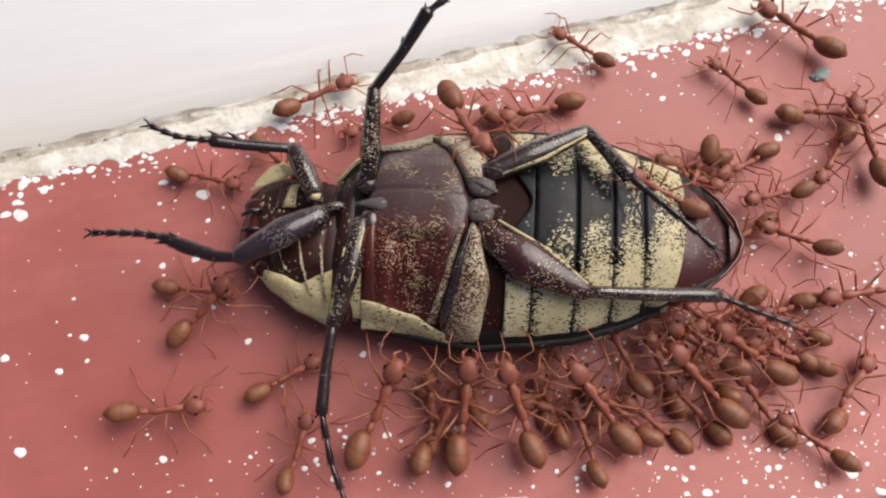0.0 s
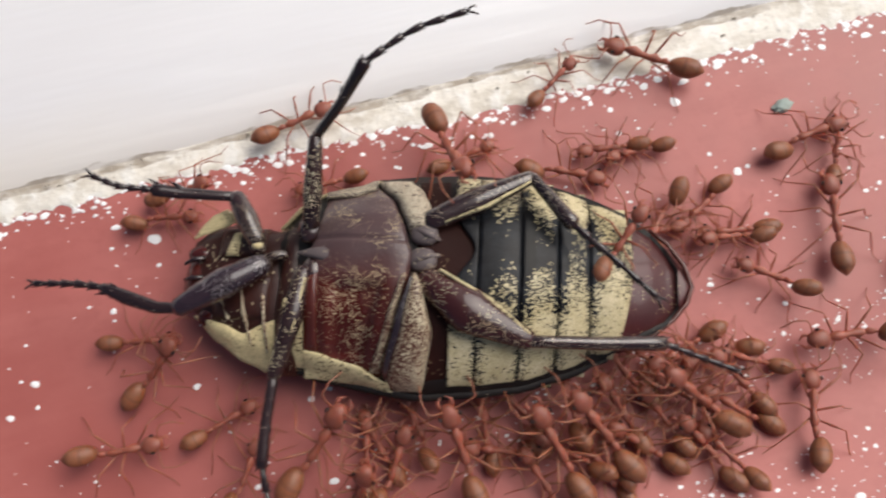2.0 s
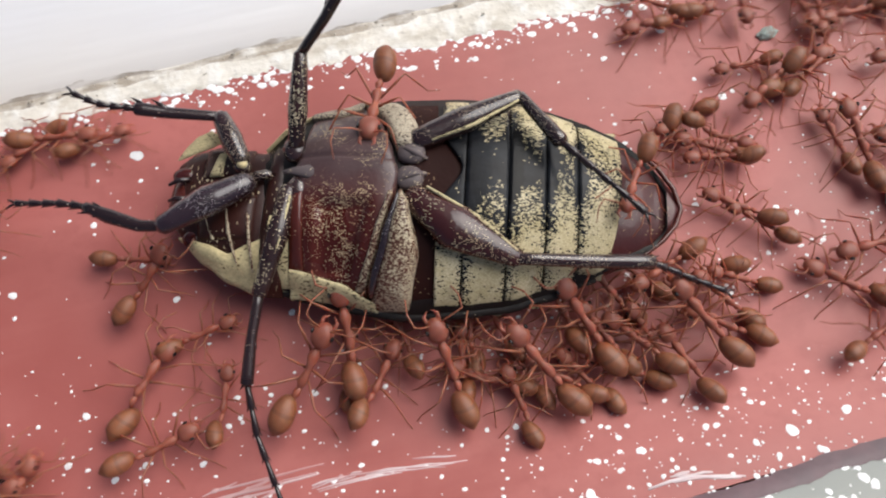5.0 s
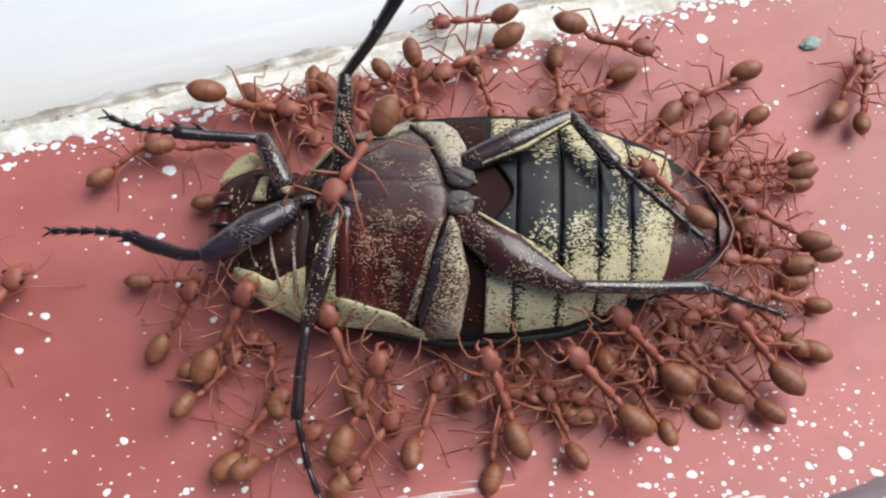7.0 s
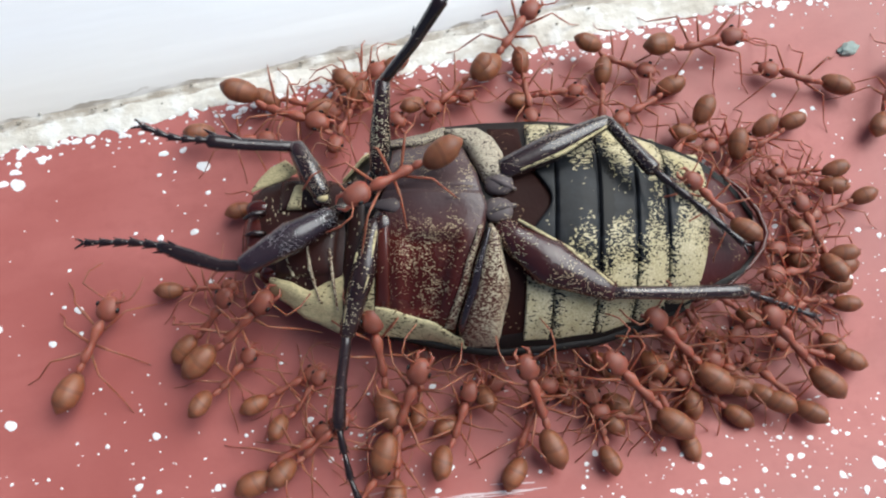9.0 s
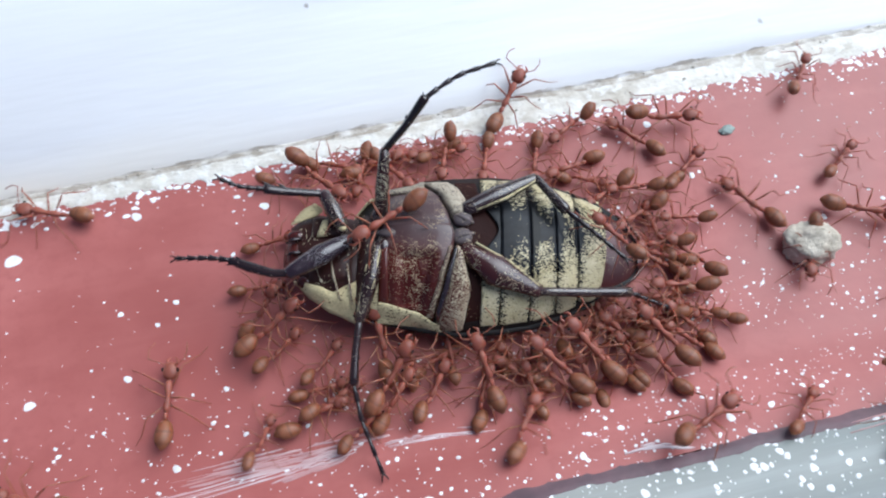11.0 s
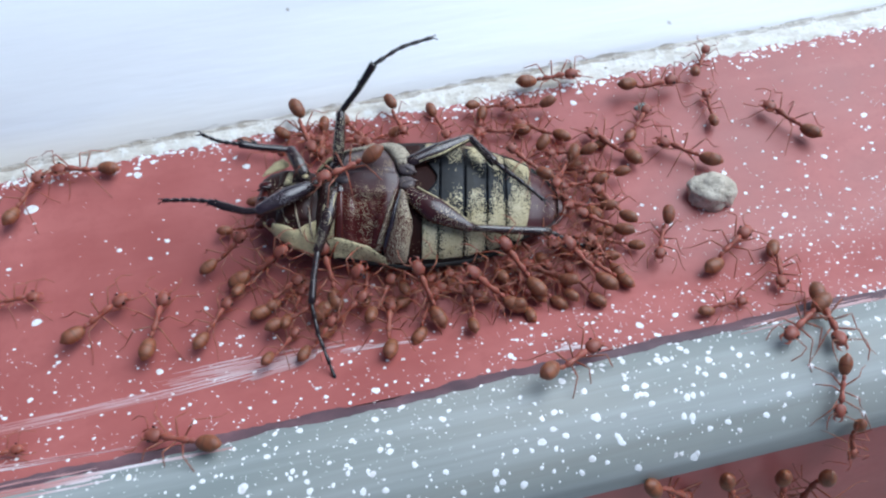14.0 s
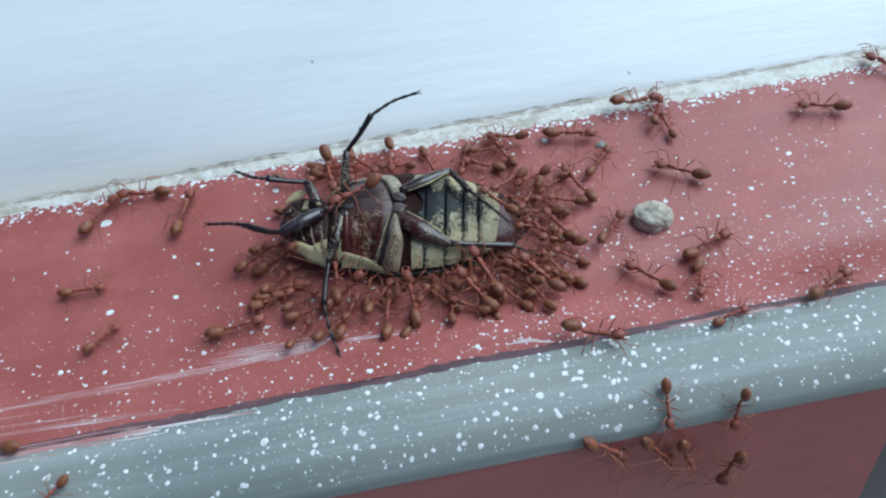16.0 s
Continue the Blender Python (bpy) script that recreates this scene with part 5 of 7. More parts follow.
    (3, 1.18, [(0, -70.4, -6.7, 0, 51, 0), (4.2, -70.4, -6.7, 0, 51, 0), (6.5, -13.7, -7.4, 1, 51, 25), (7, -14, -6.6, 1, 43, 27), (8, -15.1, -7.1, 1, 33, 19), (8.5, -15.3, -7.2, 1, 30, 19), (9, -15.9, -6.8, 1, 28, 19), (11.5, -17.2, -8.1, 1, 28, 16), (12.5, -15, -9.4, 1, 30, 21), (13, -16.5, -8.5, 1, 31, 20), (13.5, -15, -9.9, 1, 20, 24), (14.5, -15.8, -8.8, 1, 11, 26), (16, -16.2, -7.2, 1, 11, 30)]),
    (0, 1.01, [(0, 54.2, -17, 0, 115, 0), (4.2, 54.2, -17, 0, 115, 0), (6.5, 8, -16.9, 0.1, 115, 0), (7, 11.6, -16.4, -0, 147, 0), (8, 12.2, -16.4, -0, 146, 0), (9, 12.8, -17.1, 0, 147, 0), (11.5, 14.3, -14.5, -0, 153, 0), (12.5, 15.6, -15.7, -0, 146, 0), (13, 13.6, -16.8, 0, 146, 0), (14.5, 14.4, -16.3, -0, 144, 0), (16, 16, -14.3, -0, 138, 0)]),
    (1, 0.98, [(0, 15.2, -14.6, -0, 135, 0), (1.5, 17.9, -15.5, -0, 137, 0), (3.5, 14.9, -17.2, 0.1, 111, 0), (4, 14.4, -17.1, 0, 130, 0), (6.5, 14.5, -17.3, 0.1, 127, 0), (7, 14.8, -17.6, 0.1, 126, 0), (8, 15.7, -16.4, -0, 140, 0), (9, 15.5, -18.2, 0.1, 133, 0), (11.5, 14.9, -15.2, -0, 126, 0), (12.5, 14.8, -16.5, 0, 124, 0), (13, 15, -16.2, -0, 140, 0), (14.5, 14.2, -17, 0, 144, 0), (16, 16.1, -15.7, -0, 135, 0)]),
    (2, 0.87, [(0, -4.4, -14.3, -0, 102, 0), (1.5, -5.7, -12.5, -0, 109, 0), (3.5, 3.9, -16.2, 0, 52, 0), (4, 4.2, -15.9, -0, 50, 0), (5.25, 1.4, -14.9, -0, 87, 0), (6.5, -1.3, -14, -0, 125, 0), (6.75, -0.2, -14, -0, 82, 0), (7, 0.9, -14, -0, 38, 0), (8, -2.5, -14.7, -0, 25, 0), (9, -2.5, -15.1, -0, 21, 0), (11.5, -3.3, -13.8, -0, 16, 0), (12.5, 1.5, -14.8, -0, 17, 0), (13, 1.1, -14.9, -0, 20, 0), (14.5, -0.6, -15.5, -0, 29, 0), (16, -1.1, -14.8, -0, 31, 0)]),
    (0, 0.83, [(0, 3.4, -15.7, -0, 94, 0), (3.5, 13.5, -18.4, 0.2, 98, -5), (4, 9.8, -18, 0.1, 106, 0), (7, 4.9, -16.2, -0, 109, 0), (9, 5.3, -16.9, 0, 115, 0), (11.5, 4.2, -15.7, -0, 125, 0), (12.5, 6.1, -16.3, 0, 123, 0), (13, 6.3, -16.1, -0, 124, 0), (14.5, 4.6, -15.9, -0, 126, 0), (16, 4.7, -15.1, -0, 121, 0)]),
    (0, 0.96, [(0, -6.8, 11.1, -0, 12, 0), (1, -5.7, 11, -0, -5, 0), (1.5, -5.1, 11.4, -0, 10, 0), (2, -4.5, 11.7, 0.2, 11, 0), (2.5, 0.8, 9.1, -0, -9, 0), (3, 1.1, 9.8, -0, -49, 0), (3.5, 0.6, 9.4, -0, -67, 0), (4, -5.2, 9.2, -0, -9, 0), (6.2, -41.1, 6.5, 0, -9, 0), (11.2, -75, 0, 0, -9, 0), (14, -43.5, -6.8, 0, -3, 0), (14.5, -44.2, -6.3, 0, -3, 0), (15, -43.5, -6.2, 0, -3, 0), (15.5, -44.3, -6.1, 0, 0, 0), (16, -44.6, -5.8, 0, -2, 0)]),
    (3, 1.18, [(0, 2.9, 4, 3.2, -81, 27), (1, 3.6, 3, 3.2, -74, 27), (1.5, 5.5, 4.2, 3.2, -70, 30), (2, 5.8, 4.7, 3.2, -82, 27), (2.5, 5.3, 4.9, 3.2, -80, 27), (3, 4.3, 3.6, 3.2, -82, 25), (3.5, 2.4, 3.7, 3.2, -84, 24), (4, 2.6, 3.7, 3.2, -88, 24), (6.5, -3.1, 0.1, 6.6, -142, -3), (7, -3.6, 0.2, 6.6, -135, -3), (8, -4, 0.3, 6.6, -147, -2), (8.5, -3.8, -0.1, 6.6, -165, -2), (9, -3.8, -1.1, 6.6, -165, -2), (11.5, -4.9, -1.7, 6.6, -156, -2), (12.5, -4.6, -2, 6.6, -156, -2), (13, -4.5, -2.5, 6.6, -164, -2), (13.5, -4.4, -3.1, 6.6, -162, -2), (14, -4.7, -2.8, 6.6, -162, -2), (14.5, -4.6, -3.1, 6.6, -160, -2), (15, -4.5, -2.9, 6.6, -161, -2), (16, -4.6, -2.4, 6.6, -159, -2)]),
    (2, 1.01, [(0, 9.3, 5.8, -0, 176, 0), (0.5, 10.9, 5.1, -0, 249, 0), (1, 12.5, 4.4, -0, 322, 0), (1.5, 12.6, 4, -0, 322, 0), (2, 14.1, 2.6, -0, 333, 0), (2.16667, 14.9, 3.2, -0, 278, 0), (2.33333, 15.7, 3.9, -0, 222, 0), (2.5, 16.6, 4.5, -0, 167, 0), (3, 13.4, 5, -0, 164, 0), (3.5, 10.2, 6, -0, 166, 0), (4, 12.1, 6.2, -0, 179, 0), (6.2, 45.9, 6.3, 0, 179, 0), (11.2, 92.9, 6.3, 0, 179, 0), (16, 92.9, 6.3, 0, 179, 0)]),
    (0, 0.82, [(0, 14.2, 10.2, -0, 132, 0), (1, 14.6, 10, -0, 85, 0), (1.5, 15.2, 10.1, -0, 59, 0), (2, 15.6, 10, -0, 32, 0), (2.5, 15.4, 10, -0, 30, 0), (3, 15.3, 9.8, -0, 14, 0), (3.5, 16.1, 8.5, -0, -32, 0), (3.66667, 16, 8.3, -0, 27, 0), (3.83333, 15.9, 8.2, -0, 86, 0), (4, 15.9, 8, -0, 144, 0), (6.2, 46.5, 8, 0, 144, 0), (11.2, 88.5, 8, 0, 144, 0), (16, 88.5, 8, 0, 144, 0)]),
    (0, 1.16, [(0, 31.6, 7.4, -0, 130, 0), (1, 25, 8.9, -0, 154, 0), (1.5, 23.2, 9.6, -0, 151, 0), (2, 23.4, 9.8, -0, 146, 0), (2.5, 23.5, 10.2, 0.1, 136, 0), (3, 23.5, 10.1, -0, 128, 0), (3.5, 24, 9.7, -0, 135, 0), (6.2, 49.7, 8, 0, 135, 0), (11.2, 80, 8, 0, 135, 0), (16, 80, 8, 0, 135, 0)]),
    (3, 0.89, [(0, -10.3, 5.8, 1, -56, 19), (0.5, -11.8, 7.5, 1, -18, 29), (1, -13.2, 9.1, 1, 20, 40), (1.5, -13.8, 10.5, 1, 51, 34), (2, -13, 8, 1, -7, 30), (2.5, -12.3, 7.5, 1, -14, 27), (3, -13.3, 5.7, 1, -59, 24), (3.25, -13.9, 4.4, 1, -12, 31), (3.5, -14.5, 3.1, 1, 36, 38), (6.2, -45.9, 1.6, 0, 36, 0), (11.2, -106.8, 1.6, 0, 36, 0), (16, -106.8, 1.6, 0, 36, 0)]),
    (2, 0.82, [(0, -16.1, 6.8, -0, -29, 0), (1, -15.8, 7.7, -0, -3, 0), (1.5, -14.9, 7.8, -0, 2, 0), (2, -15.6, 7, -0, -12, 0), (2.5, -15.2, 6.8, -0, -2, 0), (2.66667, -12.8, 7.5, -0, -58, 0), (2.83333, -10.4, 8.2, -0, -114, 0), (3, -8, 8.8, -0, -170, 0), (3.16667, -7.9, 8.9, -0, -230, 0), (3.33333, -7.7, 9, -0, -289, 0), (3.5, -7.6, 9, -0, -349, 0), (3.66667, -8.5, 8.8, -0, -405, 0), (3.83333, -9.3, 8.6, -0, -461, 0), (4, -10.2, 8.4, -0, -517, 0), (6.2, -47.1, 8, 0, -517, 0), (11.2, -80.9, 8, 0, -517, 0), (16, -80.9, 8, 0, -517, 0)]),
    (0, 0.82, [(0, -3, 7.7, -0, -178, 0), (1, -3.7, 6.9, -0, -175, 0), (1.5, -3, 7.7, -0, -172, 0), (2, -3.2, 6.4, -0, -180, 0), (2.5, -2.9, 6.6, -0, -159, 0), (3, -3.6, 6.4, -0, -151, 0), (3.5, -4.3, 6.6, -0, -158, 0), (3.66667, -3.9, 7.1, -0, -103, 0), (3.83333, -3.5, 7.6, -0, -47, 0), (4, -3, 8.1, -0, 8, 0), (6.2, -49.3, 4.9, 0, 8, 0), (11.2, -75, -9, 0, 8, 0), (15, -62, -14, 0, 25, 0), (16, -41.8, -13.7, 0, 32, 0)]),
    (0, 0.82, [(0, 7, 4.9, -0, -47, 0), (1, 7, 5.5, -0, -25, 0), (1.5, 10.4, 4.4, -0, -18, 0), (2, 7.1, 5.8, -0, 9, 0), (2.5, 6.7, 5.4, -0, -30, 0), (3, 7.8, 5.6, -0, -23, 0), (3.5, 10, 5.9, -0, -25, 0), (4, 13.4, 5.9, -0, 5, 0), (6.2, 47.4, 7, 0, 5, 0), (11.2, 88.9, 7, 0, 5, 0), (16, 88.9, 7, 0, 5, 0)]),
    (1, 0.85, [(0, 18.8, -2.2, -0, -35, 0), (1, 18.6, -2.7, -0, -21, 0), (1.5, 19.1, -2.6, -0, -15, 0), (2, 18.8, -3.7, -0, -3, 0), (2.5, 17.7, -3.1, -0, -15, 0), (3, 18.2, -3, -0, -2, 0), (3.5, 18.5, -3.8, -0, 0, 0), (4, 17.4, -3, -0, -35, 0), (6.2, 46.6, -5.3, 0, -35, 0), (11.2, 104.9, -5.3, 0, -35, 0), (16, 104.9, -5.3, 0, -35, 0)]),
    (2, 1.05, [(0, 31, 0.2, -0, -18, 0), (1, 32.4, -1.6, -0, 0, 0), (1.5, 31.6, -0.6, -0, -9, 0), (2, 33.1, 0.5, -0, 6, 0), (2.5, 32.5, 0.1, -0, -7, 0), (3, 32.7, 0.1, -0, -9, 0), (3.5, 32.9, 0.1, -0, -8, 0), (4, 32.9, 0.2, -0, -5, 0), (6.5, 33.7, -1.1, -0, 44, 0), (7, 33.6, -0.7, -0, 39, 0), (8, 33.1, -0.7, -0, 47, 0), (9, 33.6, -0.9, -0, 49, 0), (11.2, 95.7, 1.7, 0, 49, 0), (16, 95.7, 1.7, 0, 49, 0)]),
    (0, 0.88, [(0, 30.5, -3.4, -0, -141, 0), (0.33333, 31.2, -2.7, -0, -194, 0), (0.66667, 31.9, -2.1, -0, -248, 0), (1, 32.5, -1.4, -0, -302, 0), (1.5, 32.9, -0.9, -0, -301, 0), (2, 34.9, -1.2, -0, -299, 0), (2.5, 34.1, -0.8, -0, -324, 0), (3, 34.5, -1, -0, -333, 0), (3.5, 34.3, -0.7, -0, -334, 0), (4, 34, -1, -0, -333, 0), (6.5, 34.5, -0.1, -0, -319, 0), (7, 34.3, -2, -0, -299, 0), (11.2, 87.6, 1, 0, -299, 0), (16, 87.6, 1, 0, -299, 0)]),
    (0, 1.14, [(0, 33.5, -2.8, -0, 87, 0), (1.5, 33.5, -2.8, -0, 87, 0), (2, 32.4, -6.5, -0, 76, 0), (2.5, 33.3, -6.5, -0, 74, 0), (3, 33.3, -6.4, -0, 72, 0), (3.5, 33.4, -6.4, -0, 74, 0), (4, 33.8, -6.7, -0, 88, 0), (6.2, 41.5, -7.5, 0, 88, 0), (11.2, 94.4, -7.5, 0, 88, 0), (16, 94.4, -7.5, 0, 88, 0)]),
    (1, 1.10, [(0, 28.1, -14, -0, 174, 0), (1.5, 28.1, -14, -0, 174, 0), (2, 30.2, -14.7, -0, 174, 0), (2.5, 31.5, -14.3, -0, 178, 0), (3, 31.2, -14.5, -0, 167, 0), (3.5, 29.4, -14.5, -0, 177, 0), (4, 30, -14.2, -0, 181, 0), (6.2, 42.8, -15.8, 0, 181, 0), (11.2, 106.1, -15.8, 0, 181, 0), (16, 106.1, -15.8, 0, 181, 0)]),
    (2, 1.06, [(0, 24.2, -20.3, 0.4, 32, -8), (1, 24.2, -20.3, 0.4, 32, -8), (1.5, 24.3, -20.3, 0.4, 36, -9), (2, 25.1, -19.4, 0.5, 67, -9), (2.5, 29.2, -19.6, 0.5, 113, -10), (3, 29.4, -18.9, 0.2, 135, -5), (3.5, 27.9, -18.8, 0.3, 121, -6), (4, 26.6, -17.7, 0, 138, 0), (6.2, 42, -17, 0, 138, 0), (11.2, 98.4, -17, 0, 138, 0), (16, 98.4, -17, 0, 138, 0)]),
    (0, 0.89, [(0, 20.3, -23, 1.3, 124, -18), (1, 20.3, -23, 1.3, 124, -18), (1.5, 19.9, -22.1, 1, 127, -17), (2, 18.7, -20.4, 0.5, 118, -13), (2.5, 22.7, -18.7, 0.2, 96, -6), (2.66667, 23.6, -19.8, 0.4, 45, 2), (2.83333, 24.6, -20.8, 0.7, -6, 9), (3, 25.6, -21.9, 1, -57, 16), (3.25, 22.7, -22.8, 1.3, -17, 4), (3.5, 19.9, -23.7, 1.6, 24, -9), (4, 21.6, -24, 1.7, 19, -7), (6.2, 45.7, -17, 0, 19, 0), (11.2, 102.6, -17, 0, 19, 0), (16, 102.6, -17, 0, 19, 0)]),
    (0, 0.94, [(0, 19.2, -1.3, -0, 178, 0), (1, 19.5, -3.6, -0, 140, 0), (1.5, 23.3, -5.3, -0, 162, 0), (2, 25, -5.2, -0, 170, 0), (2.5, 23.9, -3.9, -0, 154, 0), (3, 24.1, -4.8, -0, 166, 0), (3.5, 23.6, -5.1, -0, 154, 0), (4, 23, -4.8, -0, 155, 0), (6.5, 27.5, -5.2, -0, 135, 0), (7, 24.3, -6.7, -0, 168, 0), (8, 25.3, -4.3, -0, 168, 0), (8.5, 24.2, -5.9, -0, 163, 0), (9, 24.5, -6, -0, 160, 0), (11.5, 20.9, -9.4, -0, 154, 0), (12.5, 21.1, -9.9, -0, 163, 0), (13, 20.8, -9.3, -0, 157, 0), (13.5, 21.2, -9, -0, 157, 0), (14, 21.5, -9.4, -0, 167, 0), (14.5, 20.8, -10, -0, 165, 0), (15, 20.5, -9.5, -0, 163, 0), (16, 19.5, -9.1, -0, 159, 0)]),
    (1, 0.91, [(0, 24.9, -8.7, -0, 147, 0), (1, 24.7, -8, -0, 139, 0), (1.5, 25.7, -9.3, -0, 156, 0), (2, 26.4, -9.2, -0, 145, 0), (2.5, 24.8, -8.5, -0, 156, 0), (3, 24.9, -8.2, -0, 147, 0), (3.5, 25.1, -8.4, -0, 147, 0), (4, 25.1, -8.6, -0, 136, 0), (6.5, 24.1, -11.4, -0, 159, 0), (7, 24.2, -11.5, -0, 156, 0), (8, 23.8, -10.6, -0, 154, 0), (8.5, 23.5, -10.7, -0, 157, 0), (9, 23, -10.9, -0, 163, 0), (11.5, 21.3, -6.7, -0, 177, 0), (12.5, 21.3, -6.2, -0, 165, 0), (13, 21.8, -5.9, -0, 162, 0), (13.5, 21.7, -6, -0, 163, 0), (14, 21.5, -6.4, -0, 180, 0), (14.5, 21.7, -6.4, -0, 175, 0), (15, 21.2, -5.4, -0, 171, 0), (16, 20.9, -6.7, -0, 172, 0)]),
    (2, 0.92, [(0, 21.6, -13.6, -0, 177, 0), (1, 21.4, -13.3, -0, 175, 0), (1.5, 21.5, -13.2, -0, 171, 0), (2, 20.6, -13.7, -0, 175, 0), (2.5, 20.7, -13.9, -0, 174, 0), (3, 20.5, -13.3, -0, 170, 0), (3.5, 20.5, -13.7, -0, 173, 0), (4, 19.9, -13.8, -0, 171, 0), (6.5, 22, -14, -0, 185, 0), (7, 21.4, -14.3, -0, 184, 0), (8, 21.6, -14.2, -0, 182, 0), (8.5, 21.6, -14.3, -0, 181, 0), (9, 22.1, -14.3, -0, 187, 0), (11.5, 19.9, -12.5, -0, 175, 0), (12.5, 20.3, -12.6, -0, 170, 0), (13, 20.1, -13, -0, 172, 0), (13.5, 19.9, -13.2, -0, 173, 0), (14, 20, -13.2, -0, 176, 0), (14.5, 19.7, -13.2, -0, 175, 0), (15, 19.5, -12.9, -0, 171, 0), (16, 19.2, -12.7, -0, 170, 0)]),
    (0, 0.85, [(0, 21.3, -7.5, -0, -166, 0), (0.5, 21.9, -4.8, -0, -105, 0), (1, 22.6, -2.1, -0, -44, 0), (1.25, 21.4, 0.7, -0, -114, 0), (1.5, 20.3, 3.5, -0, -184, 0), (2, 18.2, 3.5, -0, -187, 0), (2.16667, 20.1, 1.3, -0, -127, 0), (2.33333, 22, -1, -0, -68, 0), (2.5, 23.8, -3.2, -0, -8, 0), (3, 24, -4.1, -0, 15, 0), (3.16667, 24.2, -5, -0, 73, 0), (3.33333, 24.3, -5.9, -0, 131, 0), (3.5, 24.5, -6.7, -0, 189, 0), (4, 26.1, -7.2, -0, 145, 0), (6.5, 25.4, -17.3, 0, 132, 0), (7, 25.5, -5.1, -0, 171, 0), (8, 26.1, -5.9, -0, 191, 0), (9, 26.6, -8.3, -0, 187, 0), (11.5, 23.4, -16.3, -0, 151, 0), (12.5, 22.7, -16.2, -0, 141, 0), (13, 22.8, -15.7, -0, 144, 0), (13.5, 21.7, -15.8, -0, 143, 0), (14, 20, -15.5, -0, 159, 0), (14.5, 19.6, -15.3, -0, 155, 0), (15, 19.3, -15.7, -0, 154, 0), (16, 18.9, -15.5, -0, 151, 0)]),
    (0, 0.82, [(0, 25.2, 4.5, -0, 123, 0), (1, 22.2, 4.5, -0, 168, 0), (1.5, 20, 3.4, -0, 179, 0), (6.2, 41.7, 1.1, 0, 179, 0), (11.2, 105.5, 1.1, 0, 179, 0), (16, 105.5, 1.1, 0, 179, 0)]),
    (1, 1.18, [(0, -74.2, 8, 0, -15, 0), (4.2, -74.2, 8, 0, -15, 0), (6.5, -10.5, 8.8, -0, -15, 0), (7, -10, 8.6, -0, -23, 0), (8, -10.6, 9.1, -0, -11, 0), (8.5, -10.6, 9.1, -0, 0, 0), (9, -10.5, 8, -0, -32, 0), (11.5, -10.7, 7, -0, -51, 0), (12.5, -9, 9.3, 0.2, -68, 0), (13, -7.3, 8.9, 0.1, -85, 0), (13.5, -8.5, 8.8, 0.1, -80, 0), (14, -9.1, 8.4, -0, -78, 0), (14.5, -8.7, 7.5, -0, -76, 0), (15, -7.9, 8.1, -0, -85, 0), (15.5, -7.3, 8.8, -0, -93, 0), (16, -8.3, 6.5, -0, -83, 0)]),
    (2, 1.02, [(0, -66, 8, 0, -50, 0), (4.2, -66, 8, 0, -50, 0), (6.5, -6.8, 6.6, -0, -50, 0), (7, -6.2, 8.2, -0, -3, 0), (8, -7.3, 9, -0, 15, 0), (8.5, -6.1, 8.7, -0, 9, 0), (9, -5.3, 9, -0, 20, 0), (11.5, -4.7, 7.5, -0, 6, 0), (12.5, -4.9, 7.4, -0, 6, 0), (13, -4.7, 6.4, -0, 3, 0), (14, -5.1, 5.9, -0, 4, 0), (14.5, -5.6, 6.8, -0, 7, 0), (16, -7.5, 7.3, -0, -1, 0)]),
    (0, 0.82, [(0, -70.1, 4.9, 0, -11, 0), (4.2, -70.1, 4.9, 0, -11, 0), (6.5, -13.3, 2.6, -0, -11, 0), (7, -12.5, 2.5, -0, 1, 0), (8, -12.8, 1.7, -0, 7, 0), (8.5, -12.8, 1.4, -0, 8, 0), (9, -12.7, 1.9, -0, 8, 0), (11.5, -17, 1.2, -0, 6, 0), (12.5, -13.4, 0.6, -0, 2, 0), (13, -12.8, 0.1, -0, 17, 0), (14, -14.1, 0.1, -0, 4, 0), (15, -12.6, 0.9, -0, 5, 0), (16, -14.1, 1.3, -0, -4, 0)]),
    (0, 1.18, [(0, 53.2, 8, 0, 128, 0), (4.2, 53.2, 8, 0, 128, 0), (6.5, 6.9, 10.1, -0, 128, 0), (7, 6.9, 8.5, -0, 197, 0), (7.33333, 7.1, 8.4, -0, 138, 0), (7.66667, 7.4, 8.3, -0, 79, 0), (8, 7.6, 8.2, -0, 20, 0), (8.5, 6.9, 8.1, -0, 19, 0), (9, 7.2, 9.9, -0, 42, 0), (11.5, 11, 13, 0.6, 50, 12), (12, 11.2, 18.3, 2.2, 10, 0), (12.5, 17.4, 9.8, -0, -3, 0), (13, 19.4, 9.2, -0, -6, 0), (13.5, 21.6, 9.5, -0, -3, 0), (14, 22.4, 9.7, -0, -1, 0), (14.5, 22.4, 9, -0, 2, 0), (14.75, 22.8, 9.9, 0.2, 56, 4), (15, 23.1, 10.8, 0.4, 109, 7), (15.25, 25.4, 9.3, 0.2, 68, 4), (15.5, 27.7, 7.9, -0, 27, 0), (16, 28.6, 5.8, -0, -13, 0)]),
